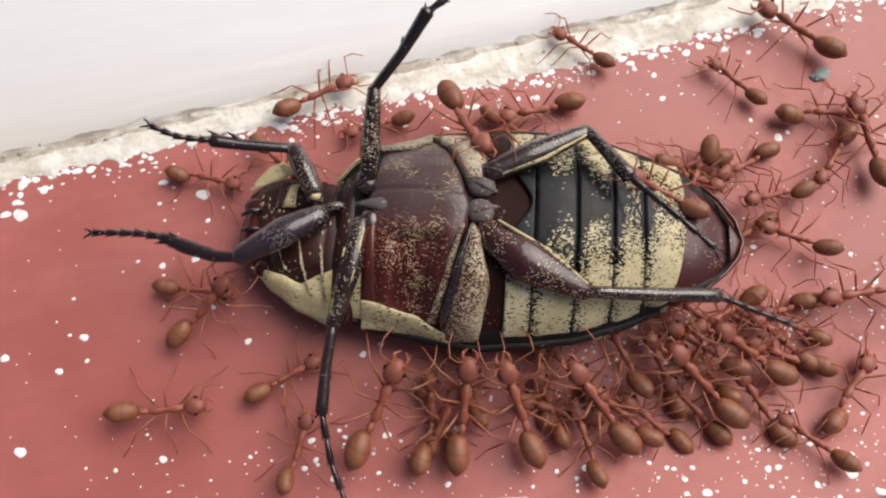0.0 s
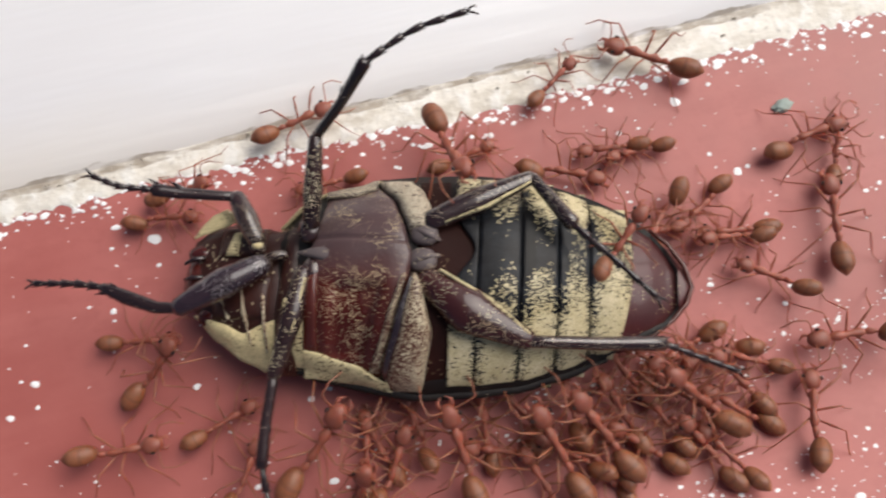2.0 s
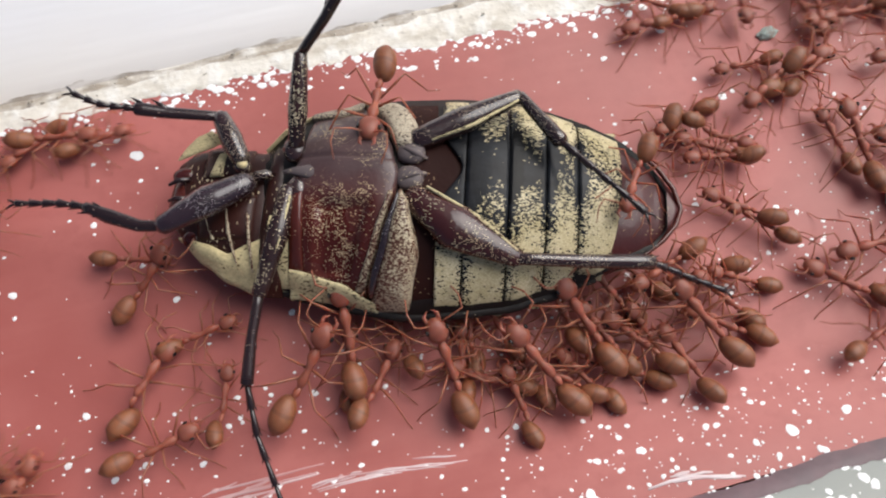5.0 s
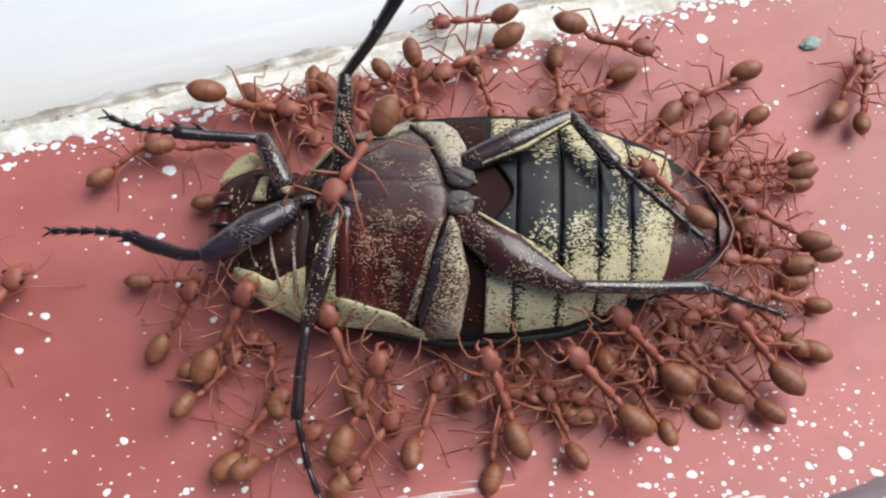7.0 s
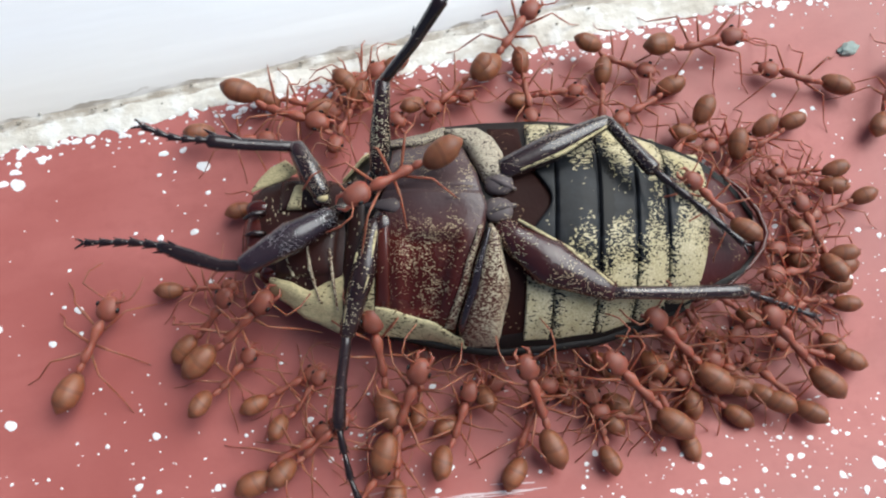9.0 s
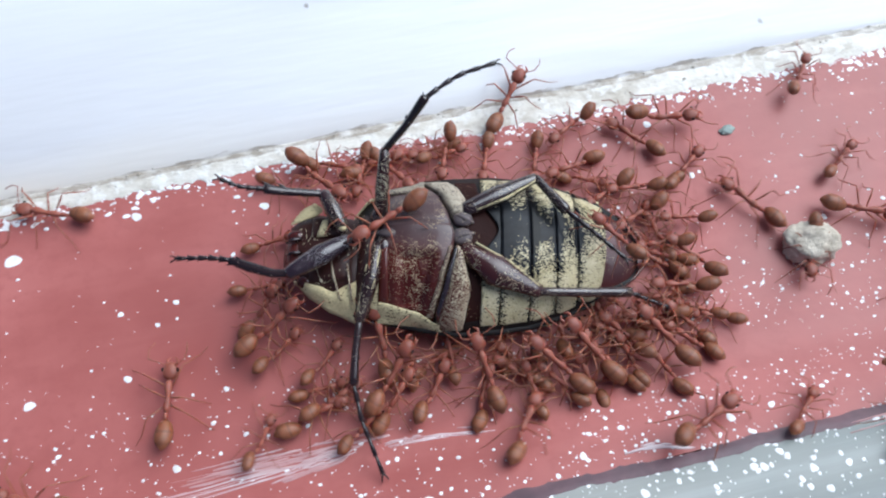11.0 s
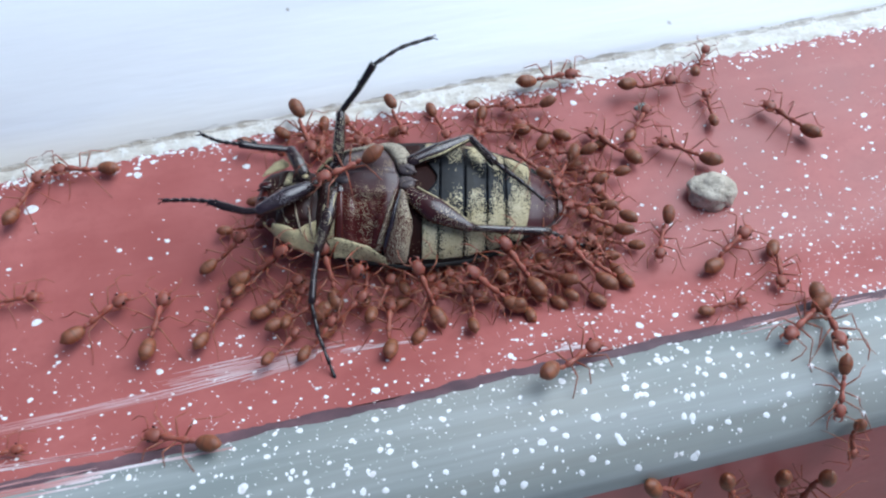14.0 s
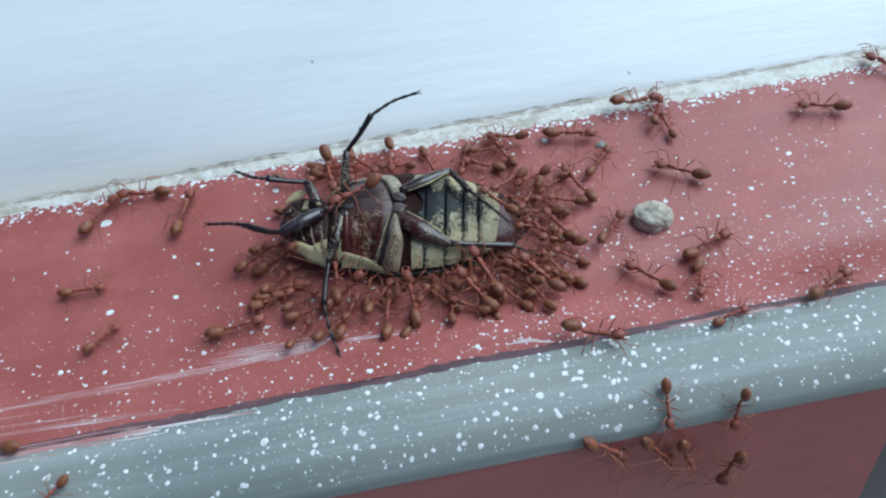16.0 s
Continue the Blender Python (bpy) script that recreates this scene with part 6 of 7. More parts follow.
    (1, 1.16, [(0, 54, 4.9, 0, -28, 0), (4.2, 54, 4.9, 0, -28, 0), (6.5, 16.9, 7.4, -0, -28, 0), (7, 16.7, 7.1, -0, -29, 0), (8, 19.1, 5.6, -0, -23, 0), (8.5, 20, 5.6, -0, -26, 0), (9, 20.5, 6, -0, -1, 0), (11.5, 27.4, 5.9, -0, -11, 0), (12.5, 29, 6, -0, -11, 0), (13, 29.4, 5.6, -0, 1, 0), (13.5, 30.6, 4.9, -0, 3, 0), (14, 34.2, 5.5, -0, 0, 0), (14.5, 34.7, 5.7, -0, 1, 0), (15, 35.1, 5.7, -0, 1, 0), (15.5, 34.4, 5.2, -0, -4, 0), (16, 39.8, 9.4, -0, 1, 0)]),
    (2, 1.05, [(0, 56.9, 4.9, 0, -174, 0), (4.2, 56.9, 4.9, 0, -174, 0), (6.5, 24.4, 2.1, -0, -174, 0), (7, 23.9, 1.5, -0, -170, 0), (8, 22.8, 1, -0, -181, 0), (8.5, 26.4, 2.9, -0, -244, 0), (9, 27.7, 1.7, -0, -211, 0), (11.5, 21.7, 5, -0, -233, 0), (12.5, 23.1, 1.7, -0, -199, 0), (13, 20.6, 1.7, -0, -219, 0), (13.5, 19.1, 2.2, -0, -222, 0), (14, 19.1, 2.2, -0, -216, 0), (14.5, 18.7, 2.6, -0, -221, 0), (15, 18.5, 2.2, -0, -219, 0), (16, 17.7, 5.2, -0, -250, 0)]),
    (0, 1.18, [(0, -54.9, -3.4, 0, 49, 0), (4.2, -54.9, -3.4, 0, 49, 0), (6.5, -30.1, -1.8, -0, 49, 0), (8, -29.3, -2.9, -0, 39, 0), (8.5, -27.2, -7.2, -0, 39, 0), (9, -25.9, -5.6, -0, 56, 0), (11.5, -28.7, -13.1, -0, 79, 0), (12.5, -29, -11.7, -0, 83, 0), (13, -28.5, -11.9, -0, 83, 0), (13.5, -28.7, -12.5, -0, 80, 0), (14, -28.1, -13.3, -0, 70, 0), (14.5, -27.5, -12.5, -0, 111, 0), (15, -27.6, -10.4, -0, 103, 0), (15.5, -28.7, -2.1, -0, 80, 0), (16, -30.1, 4.3, -0, 69, 0)]),
    (0, 0.91, [(0, -63.3, 8, 0, 43, 0), (4.2, -63.3, 8, 0, 43, 0), (6.5, -22, 6.6, -0, 43, 0), (7, -19.1, 7.1, -0, 26, 0), (7.5, -25.3, 10, 0.2, 71, 8), (8, -31.4, 12.8, 0.5, 116, 16), (11.2, -90.3, 8, 0, 116, 0), (16, -90.3, 8, 0, 116, 0)]),
    (1, 0.95, [(0, 64.5, 8, 0, 174, 0), (4.2, 64.5, 8, 0, 174, 0), (7, 7.5, 11.5, -0, 174, 0), (7.5, 8.3, 10.7, -0, 243, 0), (8, 9, 9.9, -0, 312, 0), (8.5, 11.3, 7.6, -0, 322, 0), (9, 14.4, 6.3, -0, 324, 0), (10.25, 15.7, 6.8, -0, 257, 0), (11.5, 17.1, 7.4, -0, 191, 0), (12.5, 20.3, 6.7, -0, 180, 0), (13, 21, 5.7, -0, 156, 0), (13.5, 18.3, 6.6, -0, 175, 0), (14, 18.6, 6.1, -0, 177, 0), (14.5, 17.6, 6.1, -0, 176, 0), (15, 17.8, 6.4, -0, 177, 0), (16, 18.9, 7.4, -0, 167, 0)]),
    (2, 0.86, [(0, 53.2, 4.4, 0, -50, 0), (4.2, 53.2, 4.4, 0, -50, 0), (6.5, 10.9, 2.9, -0, -50, 0), (7, 12.5, 2.6, -0, -15, 0), (8, 12.7, 2.7, -0, -20, 0), (9, 8.8, 5.1, -0, -6, 0), (11.5, 17.9, -0.2, -0, -46, 0), (12, 19.1, -1.5, -0, -116, 0), (12.5, 20.3, -2.8, -0, -185, 0), (13, 21.2, -2.5, -0, -202, 0), (13.5, 20.5, -3, -0, -203, 0), (14, 19.6, -3.7, -0, -182, 0), (14.5, 19, -3.4, -0, -187, 0), (15, 18.4, -4.1, -0, -193, 0), (16, 18.1, -3.6, -0, -199, 0)]),
    (0, 0.87, [(0, 60.5, 8, 0, -176, 0), (4.2, 60.5, 8, 0, -176, 0), (6.5, 1, 7.4, -0, -176, 0), (7, 0.3, 8.2, -0, -182, 0), (8, 0.7, 6.7, -0, -189, 0), (8.5, 1.5, 6.9, -0, -173, 0), (9, -3.7, 9.8, -0, -175, 0), (11.5, 2, 7.5, -0, -176, 0), (12.5, -0.2, 7.1, -0, -177, 0), (13, 1.4, 6.4, -0, -194, 0), (13.5, -0.3, 7.2, -0, -200, 0), (14, -0.3, 5.7, -0, -170, 0), (14.5, 0.5, 5.6, -0, -187, 0), (15, 1.1, 5.3, -0, -187, 0), (16, 1.7, 5.8, -0, -192, 0)]),
    (0, 0.95, [(0, 67.4, -5.9, 0, 4, 0), (4.2, 67.4, -5.9, 0, 4, 0), (6.5, 21.6, -7.2, -0, 4, 0), (7, 21.1, -6.7, -0, 4, 0), (8, 19.4, 0.5, -0, -34, 0), (9, 19.7, -1.3, -0, -23, 0), (11.5, 28.5, 0.4, -0, 46, 0), (12.5, 30.4, 0.6, -0, 52, 0), (13, 30.3, 0.6, -0, 46, 0), (13.5, 30.7, 0.5, -0, 46, 0), (14, 31.1, 0.6, -0, 46, 0), (14.5, 31, 0.5, -0, 43, 0), (15, 31, 0.4, -0, 43, 0), (16, 31.4, 0.2, -0, 43, 0)]),
    (1, 0.82, [(0, -64, 6.6, 0, -32, 0), (4.2, -64, 6.6, 0, -32, 0), (6.5, -0.4, 6.2, -0, -32, 0), (7, 0.4, 7, -0, -69, 0), (8, 0.3, 5.9, -0, -39, 0), (9, 0.9, 6.1, -0, 2, 0), (11.5, 3.8, 7, -0, 9, 0), (12.5, 14.4, 5.8, -0, 3, 0), (13, 14, 6.7, -0, -2, 0), (13.5, 13.5, 7.1, -0, -3, 0), (14, 13.9, 7.2, -0, -3, 0), (14.5, 14, 6.7, -0, 6, 0), (15, 13.9, 6.4, -0, 1, 0), (16, 15.7, 5.7, -0, 6, 0)]),
    (2, 1.18, [(0, -56.6, 8, 0, 158, 0), (9.2, -54.6, 8, 0, 158, 0), (11.5, -35.2, 9.5, -0, 158, 0), (12.5, -36.2, 9.6, -0, 159, 0), (13, -35.6, 8.8, -0, 166, 0), (13.5, -35.7, 9, -0, 167, 0), (14, -35.6, 8.9, -0, 165, 0), (14.5, -35.7, 9.1, -0, 166, 0), (15, -35.6, 9.1, -0, 164, 0), (15.5, -35.8, 9.1, -0, 164, 0), (16, -36.3, 8.8, -0, 169, 0)]),
    (0, 1.14, [(0, -54.9, 5.9, 0, 51, 0), (9.2, -52.9, 5.9, 0, 51, 0), (13, -42.1, 6.1, -0, 51, 0), (13.5, -41.8, 5.8, -0, 45, 0), (14, -42.2, 6.5, -0, 59, 0), (14.5, -42.2, 7.1, -0, 45, 0), (15, -42.3, 7, -0, 43, 0), (15.5, -42.8, 6.8, -0, 48, 0), (16, -42.5, 6.5, -0, 47, 0)]),
    (0, 1.18, [(0, -64.3, -6.8, 0, 33, 0), (9.2, -62.3, -6.8, 0, 33, 0), (11.5, -48.8, -9, -0, 33, 0), (12.5, -38.8, -10.9, -0, 31, 0), (13, -35.8, -9.9, -0, 32, 0), (13.5, -35.4, -11.4, -0, 31, 0), (14, -34.2, -11.2, -0, 31, 0), (14.5, -33.8, -11.6, -0, 26, 0), (15, -34, -11.6, -0, 24, 0), (15.5, -29.5, -12.8, -0, 2, 0), (16, -23.4, -15.9, -0, 6, 0)]),
    (1, 0.82, [(0, -61.1, -17, 0, 57, 0), (9.2, -59.1, -17, 0, 57, 0), (11.5, -15, -18.3, 0.2, 57, -4), (12.5, -15.2, -19.1, 0.2, 46, -6), (13, -15.3, -18.7, 0.2, 48, -5), (13.5, -15, -19.2, 0.2, 48, -6), (14, -15.3, -19.1, 0.2, 44, -6), (14.5, -15.2, -19, 0.2, 49, -6), (15, -15.2, -18.9, 0.2, 52, -6), (15.5, -15, -18.8, 0.2, 55, -6), (16, -15.1, -18.9, 0.2, 52, -6)]),
    (2, 1.10, [(0, 64.1, -17, 0, 51, 0), (9.2, 62.1, -17, 0, 51, 0), (11.5, -4.9, -22.6, 1.2, 51, -16), (12.5, -4.4, -22.5, 1.2, 69, -19), (13, -3.6, -20.7, 0.7, 69, -14), (13.5, -4.1, -19.8, 0.6, 71, -11), (14, -3.9, -19.4, 0.4, 76, -9), (14.5, -3.4, -18.7, 0.3, 76, -7), (15, -2.9, -17.7, 0.2, 75, 0), (15.5, -2.4, -16.9, 0.1, 72, 0), (16, -3.1, -17.9, 0.2, 73, 0)]),
    (0, 0.99, [(0, -69, -17, 0, 30, 0), (9.2, -67, -17, 0, 30, 0), (12, -28.9, -17.9, 0, 30, 0), (12.5, -18.7, -15.5, -0, 42, 0), (13, -21.2, -16.9, 0, 30, 0), (13.5, -23.4, -17.1, 0, 31, 0), (14, -22, -14.4, -0, 50, 0), (14.5, -18.8, -13.6, -0, 21, 0), (15, -18.3, -12.7, -0, 13, 0), (16, -18.3, -12.7, -0, 13, 0)]),
    (0, 1.18, [(0, -60.8, -17, 0, 159, 0), (9.2, -58.8, -17, 0, 159, 0), (13, -17.5, -24.5, 1.9, 159, -8), (13.5, -17, -26.7, 2.7, 132, -14), (14, -25.4, -27.6, 3, 157, -8), (14.5, -31.9, -22.2, 1.1, 136, -14), (15, -40.8, -22.1, 0.9, 178, 0), (15.5, -43.7, -24.6, 1.9, 186, 0), (16, -54.2, -27.6, 2.9, 174, 0)]),
    (1, 1.00, [(0, 61, -12.4, 0, -112, 0), (9.2, 59, -12.4, 0, -112, 0), (11.5, 32.5, -11.2, -0, -112, 0), (12.5, 32.5, -12.8, -0, -101, 0), (13, 29, -12.8, -0, -130, 0), (13.5, 28.1, -13.6, -0, -120, 0), (14, 28.3, -15.2, -0, -117, 0), (14.5, 28.7, -14.5, -0, -121, 0), (15, 28.7, -14, -0, -119, 0), (15.1667, 28.9, -13.4, -0, -172, 0), (15.3333, 29.1, -12.8, -0, -225, 0), (15.5, 29.3, -12.1, -0, -278, 0), (16, 29.9, -11.5, -0, -314, 0)]),
    (2, 1.18, [(0, 60, -17, 0, 50, 0), (9.2, 58, -17, 0, 50, 0), (11.5, 38.6, -17.6, 0.1, 50, 0), (12.5, 27.9, -21.3, 0.8, 40, -11), (13, 31, -19.4, 0.4, 42, -7), (13.5, 33.8, -19.2, 0.3, 29, -4), (14, 34.9, -18.4, 0.2, 29, 0), (14.5, 35.7, -16.8, 0, 42, 0), (15, 36.4, -16.5, 0, 44, 0), (15.5, 39.9, -16.9, -0, 16, 0), (16, 42.1, -16.5, -0, 16, 0)]),
    (0, 1.18, [(0, 54.1, -8.4, 0, -25, 0), (9.2, 52.1, -8.4, 0, -25, 0), (11.5, 41.2, -8.7, -0, -25, 0), (11.8333, 41.2, -9, -0, 31, 0), (12.1667, 41.2, -9.2, -0, 88, 0), (12.5, 41.2, -9.4, -0, 145, 0), (13, 40.5, -9.2, -0, 147, 0), (13.5, 36.9, -6.9, -0, 147, 0), (14, 35.2, -4.9, -0, 142, 0), (14.5, 35.9, -5.4, -0, 149, 0), (15, 34, -6.5, -0, 174, 0), (15.5, 41.6, -3.9, -0, 164, 0), (16, 42.4, -4.1, -0, 151, 0)]),
    (0, 0.84, [(0, 73.2, -2.1, 0, 35, 0), (9.2, 71.2, -2.1, 0, 35, 0), (11.5, 39, -2.6, -0, 35, 0), (12.5, 40.9, -1.5, -0, 51, 0), (13, 40.8, -1.5, -0, 48, 0), (13.5, 40.6, -1.3, -0, 58, 0), (14, 40.6, 1, -0, 81, 0), (14.5, 41.6, 2.2, -0, 64, 0), (15, 43.9, 2.6, -0, 11, 0), (15.5, 44.5, 3.1, -0, 28, 0), (16, 43.2, 4.7, -0, 98, 0)]),
    (1, 0.89, [(0, 69.1, 8, 0, 52, 0), (9.2, 67.1, 8, 0, 52, 0), (11.5, 38.9, 7.7, -0, 52, 0), (12.5, 41.2, 8.3, -0, 53, 0), (13, 40.8, 7.9, -0, 53, 0), (13.5, 41.5, 7.9, -0, 55, 0), (14, 42.1, 7.9, -0, 53, 0), (14.5, 41.9, 7.9, -0, 54, 0), (15, 41.9, 7.6, -0, 59, 0), (15.5, 42.1, 7.4, -0, 61, 0), (16, 42.6, 7.1, -0, 64, 0)]),
    (2, 1.15, [(0, 71.4, -3.5, 0, 123, 0), (9.2, 69.4, -3.5, 0, 123, 0), (11.5, 26.5, -5.4, -0, 123, 0), (12.5, 27.6, -2.5, -0, 124, 0), (13, 27.2, -2.1, -0, 123, 0), (13.5, 26.7, -1.8, -0, 134, 0), (14, 26.8, -2, -0, 126, 0), (14.5, 26.5, -2.1, -0, 131, 0), (15, 26.1, -1.8, -0, 142, 0), (15.5, 26.5, -2.4, -0, 136, 0), (16, 27.2, -3, -0, 111, 0)]),
    (0, 1.16, [(0, 70.7, -9.3, 0, 164, 0), (9.2, 68.7, -9.3, 0, 164, 0), (13, 49.5, -11.8, -0, 164, 0), (13.5, 49.3, -7.7, -0, 145, 0), (14, 49.2, -3.2, -0, 125, 0), (14.5, 48.5, -0, -0, 127, 0), (15, 49.7, -4.4, -0, 165, 0), (15.5, 54.2, -1.7, -0, 177, 0), (16, 66.9, 2.6, -0, 165, 0)]),
    (0, 1.18, [(0, 57.8, -17, 0, -151, 0), (9.2, 55.8, -17, 0, -151, 0), (14, 37.3, -29.6, 3.7, -151, 10), (14.5, 36.4, -28.5, 3.3, -153, 11), (15, 35.9, -24.3, 1.8, -204, -9), (15.5, 33.2, -20.9, 0.7, -220, -11), (16, 32.7, -20.2, 0.5, -230, -10)]),
    (1, 1.18, [(0, 59.9, -17, 0, 24, 0), (9.2, 57.9, -17, 0, 24, 0), (11.5, 12.9, -27.8, 3.1, 24, -9), (12.5, 12.3, -29.4, 3.7, 10, 0), (13, 12.4, -29.2, 3.6, -4, 0), (13.5, 13.5, -25.4, 2.2, 31, -10), (14, 12.8, -28.7, 3.4, 24, -10), (14.5, 19, -28.1, 3.2, 23, -9), (15, 22.9, -26.3, 2.5, 22, -7), (15.5, 23.2, -27, 2.7, -16, 5), (16, 22.7, -27.9, 3.1, -22, 8)]),
    (2, 0.82, [(0, 65.1, -17, 0, 37, 0), (9.2, 63.1, -17, 0, 37, 0), (11.5, 23.1, -27.6, 3, 37, -13), (12.5, 31.3, -26.9, 2.7, -35, 10), (13, 32.2, -25.3, 2.2, -1, 0), (13.5, 31.6, -25.1, 2.1, 11, -4), (14, 30.9, -25.5, 2.3, 0, 0), (14.5, 30.5, -27.3, 2.9, -66, 18), (15, 26.3, -27.6, 2.9, -5, 0), (15.5, 33.1, -29.3, 3.7, -8, 0), (16, 40.1, -28.7, 3.4, 13, -6)]),
    (0, 1.18, [(0, 66.2, -17, 0, -123, 0), (9.2, 64.2, -17, 0, -123, 0), (13, 39.4, -26.1, 2.5, -123, 17), (13.5, 39.4, -27.7, 3.1, -117, 18), (14, 39.8, -30.1, 3.6, -100, 15), (14.5, 41.9, -33.3, 4.3, -138, 0), (15, 37.3, -32.7, 4.4, -152, 0), (15.5, 45.7, -30, 3.8, -156, 8), (15.6667, 48.6, -28.9, 3.5, -96, 3), (15.8333, 51.4, -27.9, 3.1, -37, -2), (16, 54.2, -26.9, 2.7, 23, -7)]),
    (0, 0.92, [(0, 54.4, -17, 0, -36, 0), (9.2, 52.4, -17, 0, -36, 0), (13.5, 28.5, -38.2, 3.4, -36, -15), (13.75, 33.3, -37.5, 3.6, -76, -15), (14, 38, -36.8, 3.8, -117, -15), (14.5, 38.1, -36.6, 4, -142, -10), (15, 29.4, -34.7, 4.1, -69, -6), (15.5, 28.8, -37.5, 3.4, -90, -22), (16, 28.7, -38, 3.1, -96, -27)]),
    (1, 0.89, [(0, 61, -17, 0, -74, 0), (9.2, 59, -17, 0, -74, 0), (14, 38.3, -40.2, 0.5, -74, -61), (14.5, 37.8, -39.3, 2.1, -105, -47), (15, 37.5, -39.6, 1.5, -86, -54), (15.5, 37, -39.6, 1.7, -108, -52), (16, 37.6, -39.4, 2, -114, -47)]),
    (2, 1.18, [(0, 54, -17, 0, -19, 0), (9.2, 52, -17, 0, -19, 0), (14, 19.1, -41.5, -1.8, -19, -44), (14.5, 18.9, -41.2, -1, -20, -46), (15, 19.1, -41.3, -1.1, -19, -45), (15.5, 19.7, -41.1, -0.9, -21, -45), (16, 19.9, -41, -0.6, -20, -43)]),
    (0, 1.18, [(0, 63.8, -17, 0, -41, 0), (9.2, 61.8, -17, 0, -41, 0), (14, 25.6, -42.2, -4, -41, -63), (14.5, 25.6, -42, -3.3, -35, -60), (15, 25.8, -41.6, -1.9, -25, -53), (15.5, 26.4, -41.2, -1.1, -23, -49), (16, 26.3, -41.9, -2.9, -25, -52)]),
    (0, 1.18, [(0, 67.3, -17, 0, -55, 0), (9.2, 65.3, -17, 0, -55, 0), (14, 31.6, -42.7, -5.4, -55, -68), (14.5, 32.1, -43, -6.2, -44, -64), (15, 32.3, -42.7, -5.5, -43, -64), (15.5, 31.1, -42.6, -5, -34, -59), (16, 30.3, -42.4, -4.5, -45, -65)]),
    (1, 1.18, [(0, 56.5, -17, 0, -135, 0), (9.2, 54.5, -17, 0, -135, 0), (14, 36.7, -43, -6.2, -135, -65), (14.5, 37.6, -43.1, -6.7, -117, -70), (15, 37.3, -42.6, -5.2, -84, -71), (15.5, 38.3, -43.1, -6.7, -114, -70), (16, 38.3, -43.6, -8, -129, -67)]),
    (2, 1.05, [(0, 57.6, -17, 0, 47, 0), (9.2, 55.6, -17, 0, 47, 0), (11.5, 28.7, -32.1, 4.3, 47, -5), (11.8333, 23.8, -33, 4.3, 100, -3), (12.1667, 18.8, -33.8, 4.4, 153, -2), (12.5, 13.8, -34.6, 4.4, 206, 0), (12.5, 39.7, -22.8, 1.3, 244, 19), (13.5, 38.9, -22.3, 1.1, 246, 18), (16, 38.9, -22.3, 1.1, 246, 18)]),
    (0, 0.82, [(0, -58.4, -17, 0, 5, 0), (9.2, -56.4, -17, 0, 5, 0), (15, -42.7, -27.7, 2.9, 5, 0), (15.5, -47, -30.3, 4, 12, 0), (15.6667, -46.5, -31.9, 4.1, -39, -2), (15.8333, -46, -33.5, 4.2, -90, -4), (16, -45.6, -35.1, 4.3, -141, -5)]),
    (3, 0.97, [(0, -22.2, -8.9, 0, -9, 0), (1, -22.4, -8.4, 0, -6, 0), (3, -20.4, -10.7, 0, -1, 0), (4, -21.8, -15.1, 0, 9, 0), (6.4, -13.1, -15.6, 0, 13, 0), (7.6, -13.1, -15.3, 0, 18, 0), (9, -13.1, -15.4, 0, 29, 0), (10.2, -12.8, -15, 0, 17, 0), (11.4, -13.3, -15.7, 0, 24, 0), (12.6, -13, -15.5, 0, 26, 0), (13.8, -13.4, -15.7, 0, 19, 0), (15, -13.1, -15.8, 0, 29, 0), (16, -13.4, -15.7, 0, 10, 6)]),
    (0, 1.04, [(0, -54.6, -16, 0, 49, 0), (4.2, -43.7, -16, 0, 49, 0), (6.4, -8, -16.9, 0, 36, 0), (7.6, -7.7, -16.9, 0, 41, 10), (9, -8, -17.2, 0, 73, 0), (10.2, -8.2, -17, 0, 37, 10), (11.4, -7.3, -16.5, 0, 52, 6), (12.6, -8.2, -16.7, 0, 33, 0), (13.8, -8, -16.5, 0, 31, 10), (15, -8, -17.1, 0, 48, 10), (16, -8.3, -17.1, 0, 58, 6)]),
    (1, 0.97, [(0, -4.2, -14.8, 0, 49, 10), (1.2, -3.4, -15.3, 0, 64, 0), (2.4, -3.8, -14.5, 0, 52, 10), (3.4, -3.8, -14.6, 0, 47, 10), (4.4, -3.5, -14.8, 0, 48, 0), (6.4, -3.8, -15.9, 0, 58, 0), (7.6, -3.3, -16, 0, 56, 0), (9, -3.7, -16.3, 0, 57, 6), (10.2, -3.5, -16.2, 0, 40, 0), (11.4, -4, -16.7, 0, 57, 10), (12.6, -4.3, -15.8, 0, 44, 0), (13.8, -4, -15.8, 0, 55, 0), (15, -3.6, -15.7, 0, 62, 0), (16, -3.7, -15.5, 0, 49, 0)]),
    (2, 1.00, [(0, -53.5, -16, 0, 54, 0), (4.2, -42.8, -16, 0, 54, 0), (6.4, -0.2, -17.9, 0, 67, 10), (7.6, 0.5, -18.5, 0, 55, 0), (9, 0.3, -18, 0, 52, 0), (10.2, 0.7, -18.4, 0, 53, 6), (11.4, 0.3, -17.9, 0, 65, 0), (12.6, 0.1, -18.3, 0, 47, 6), (13.8, 0.3, -18.4, 0, 56, 6), (15, 0.4, -18.5, 0, 45, 0), (16, 0.2, -18.8, 0, 54, 10)]),
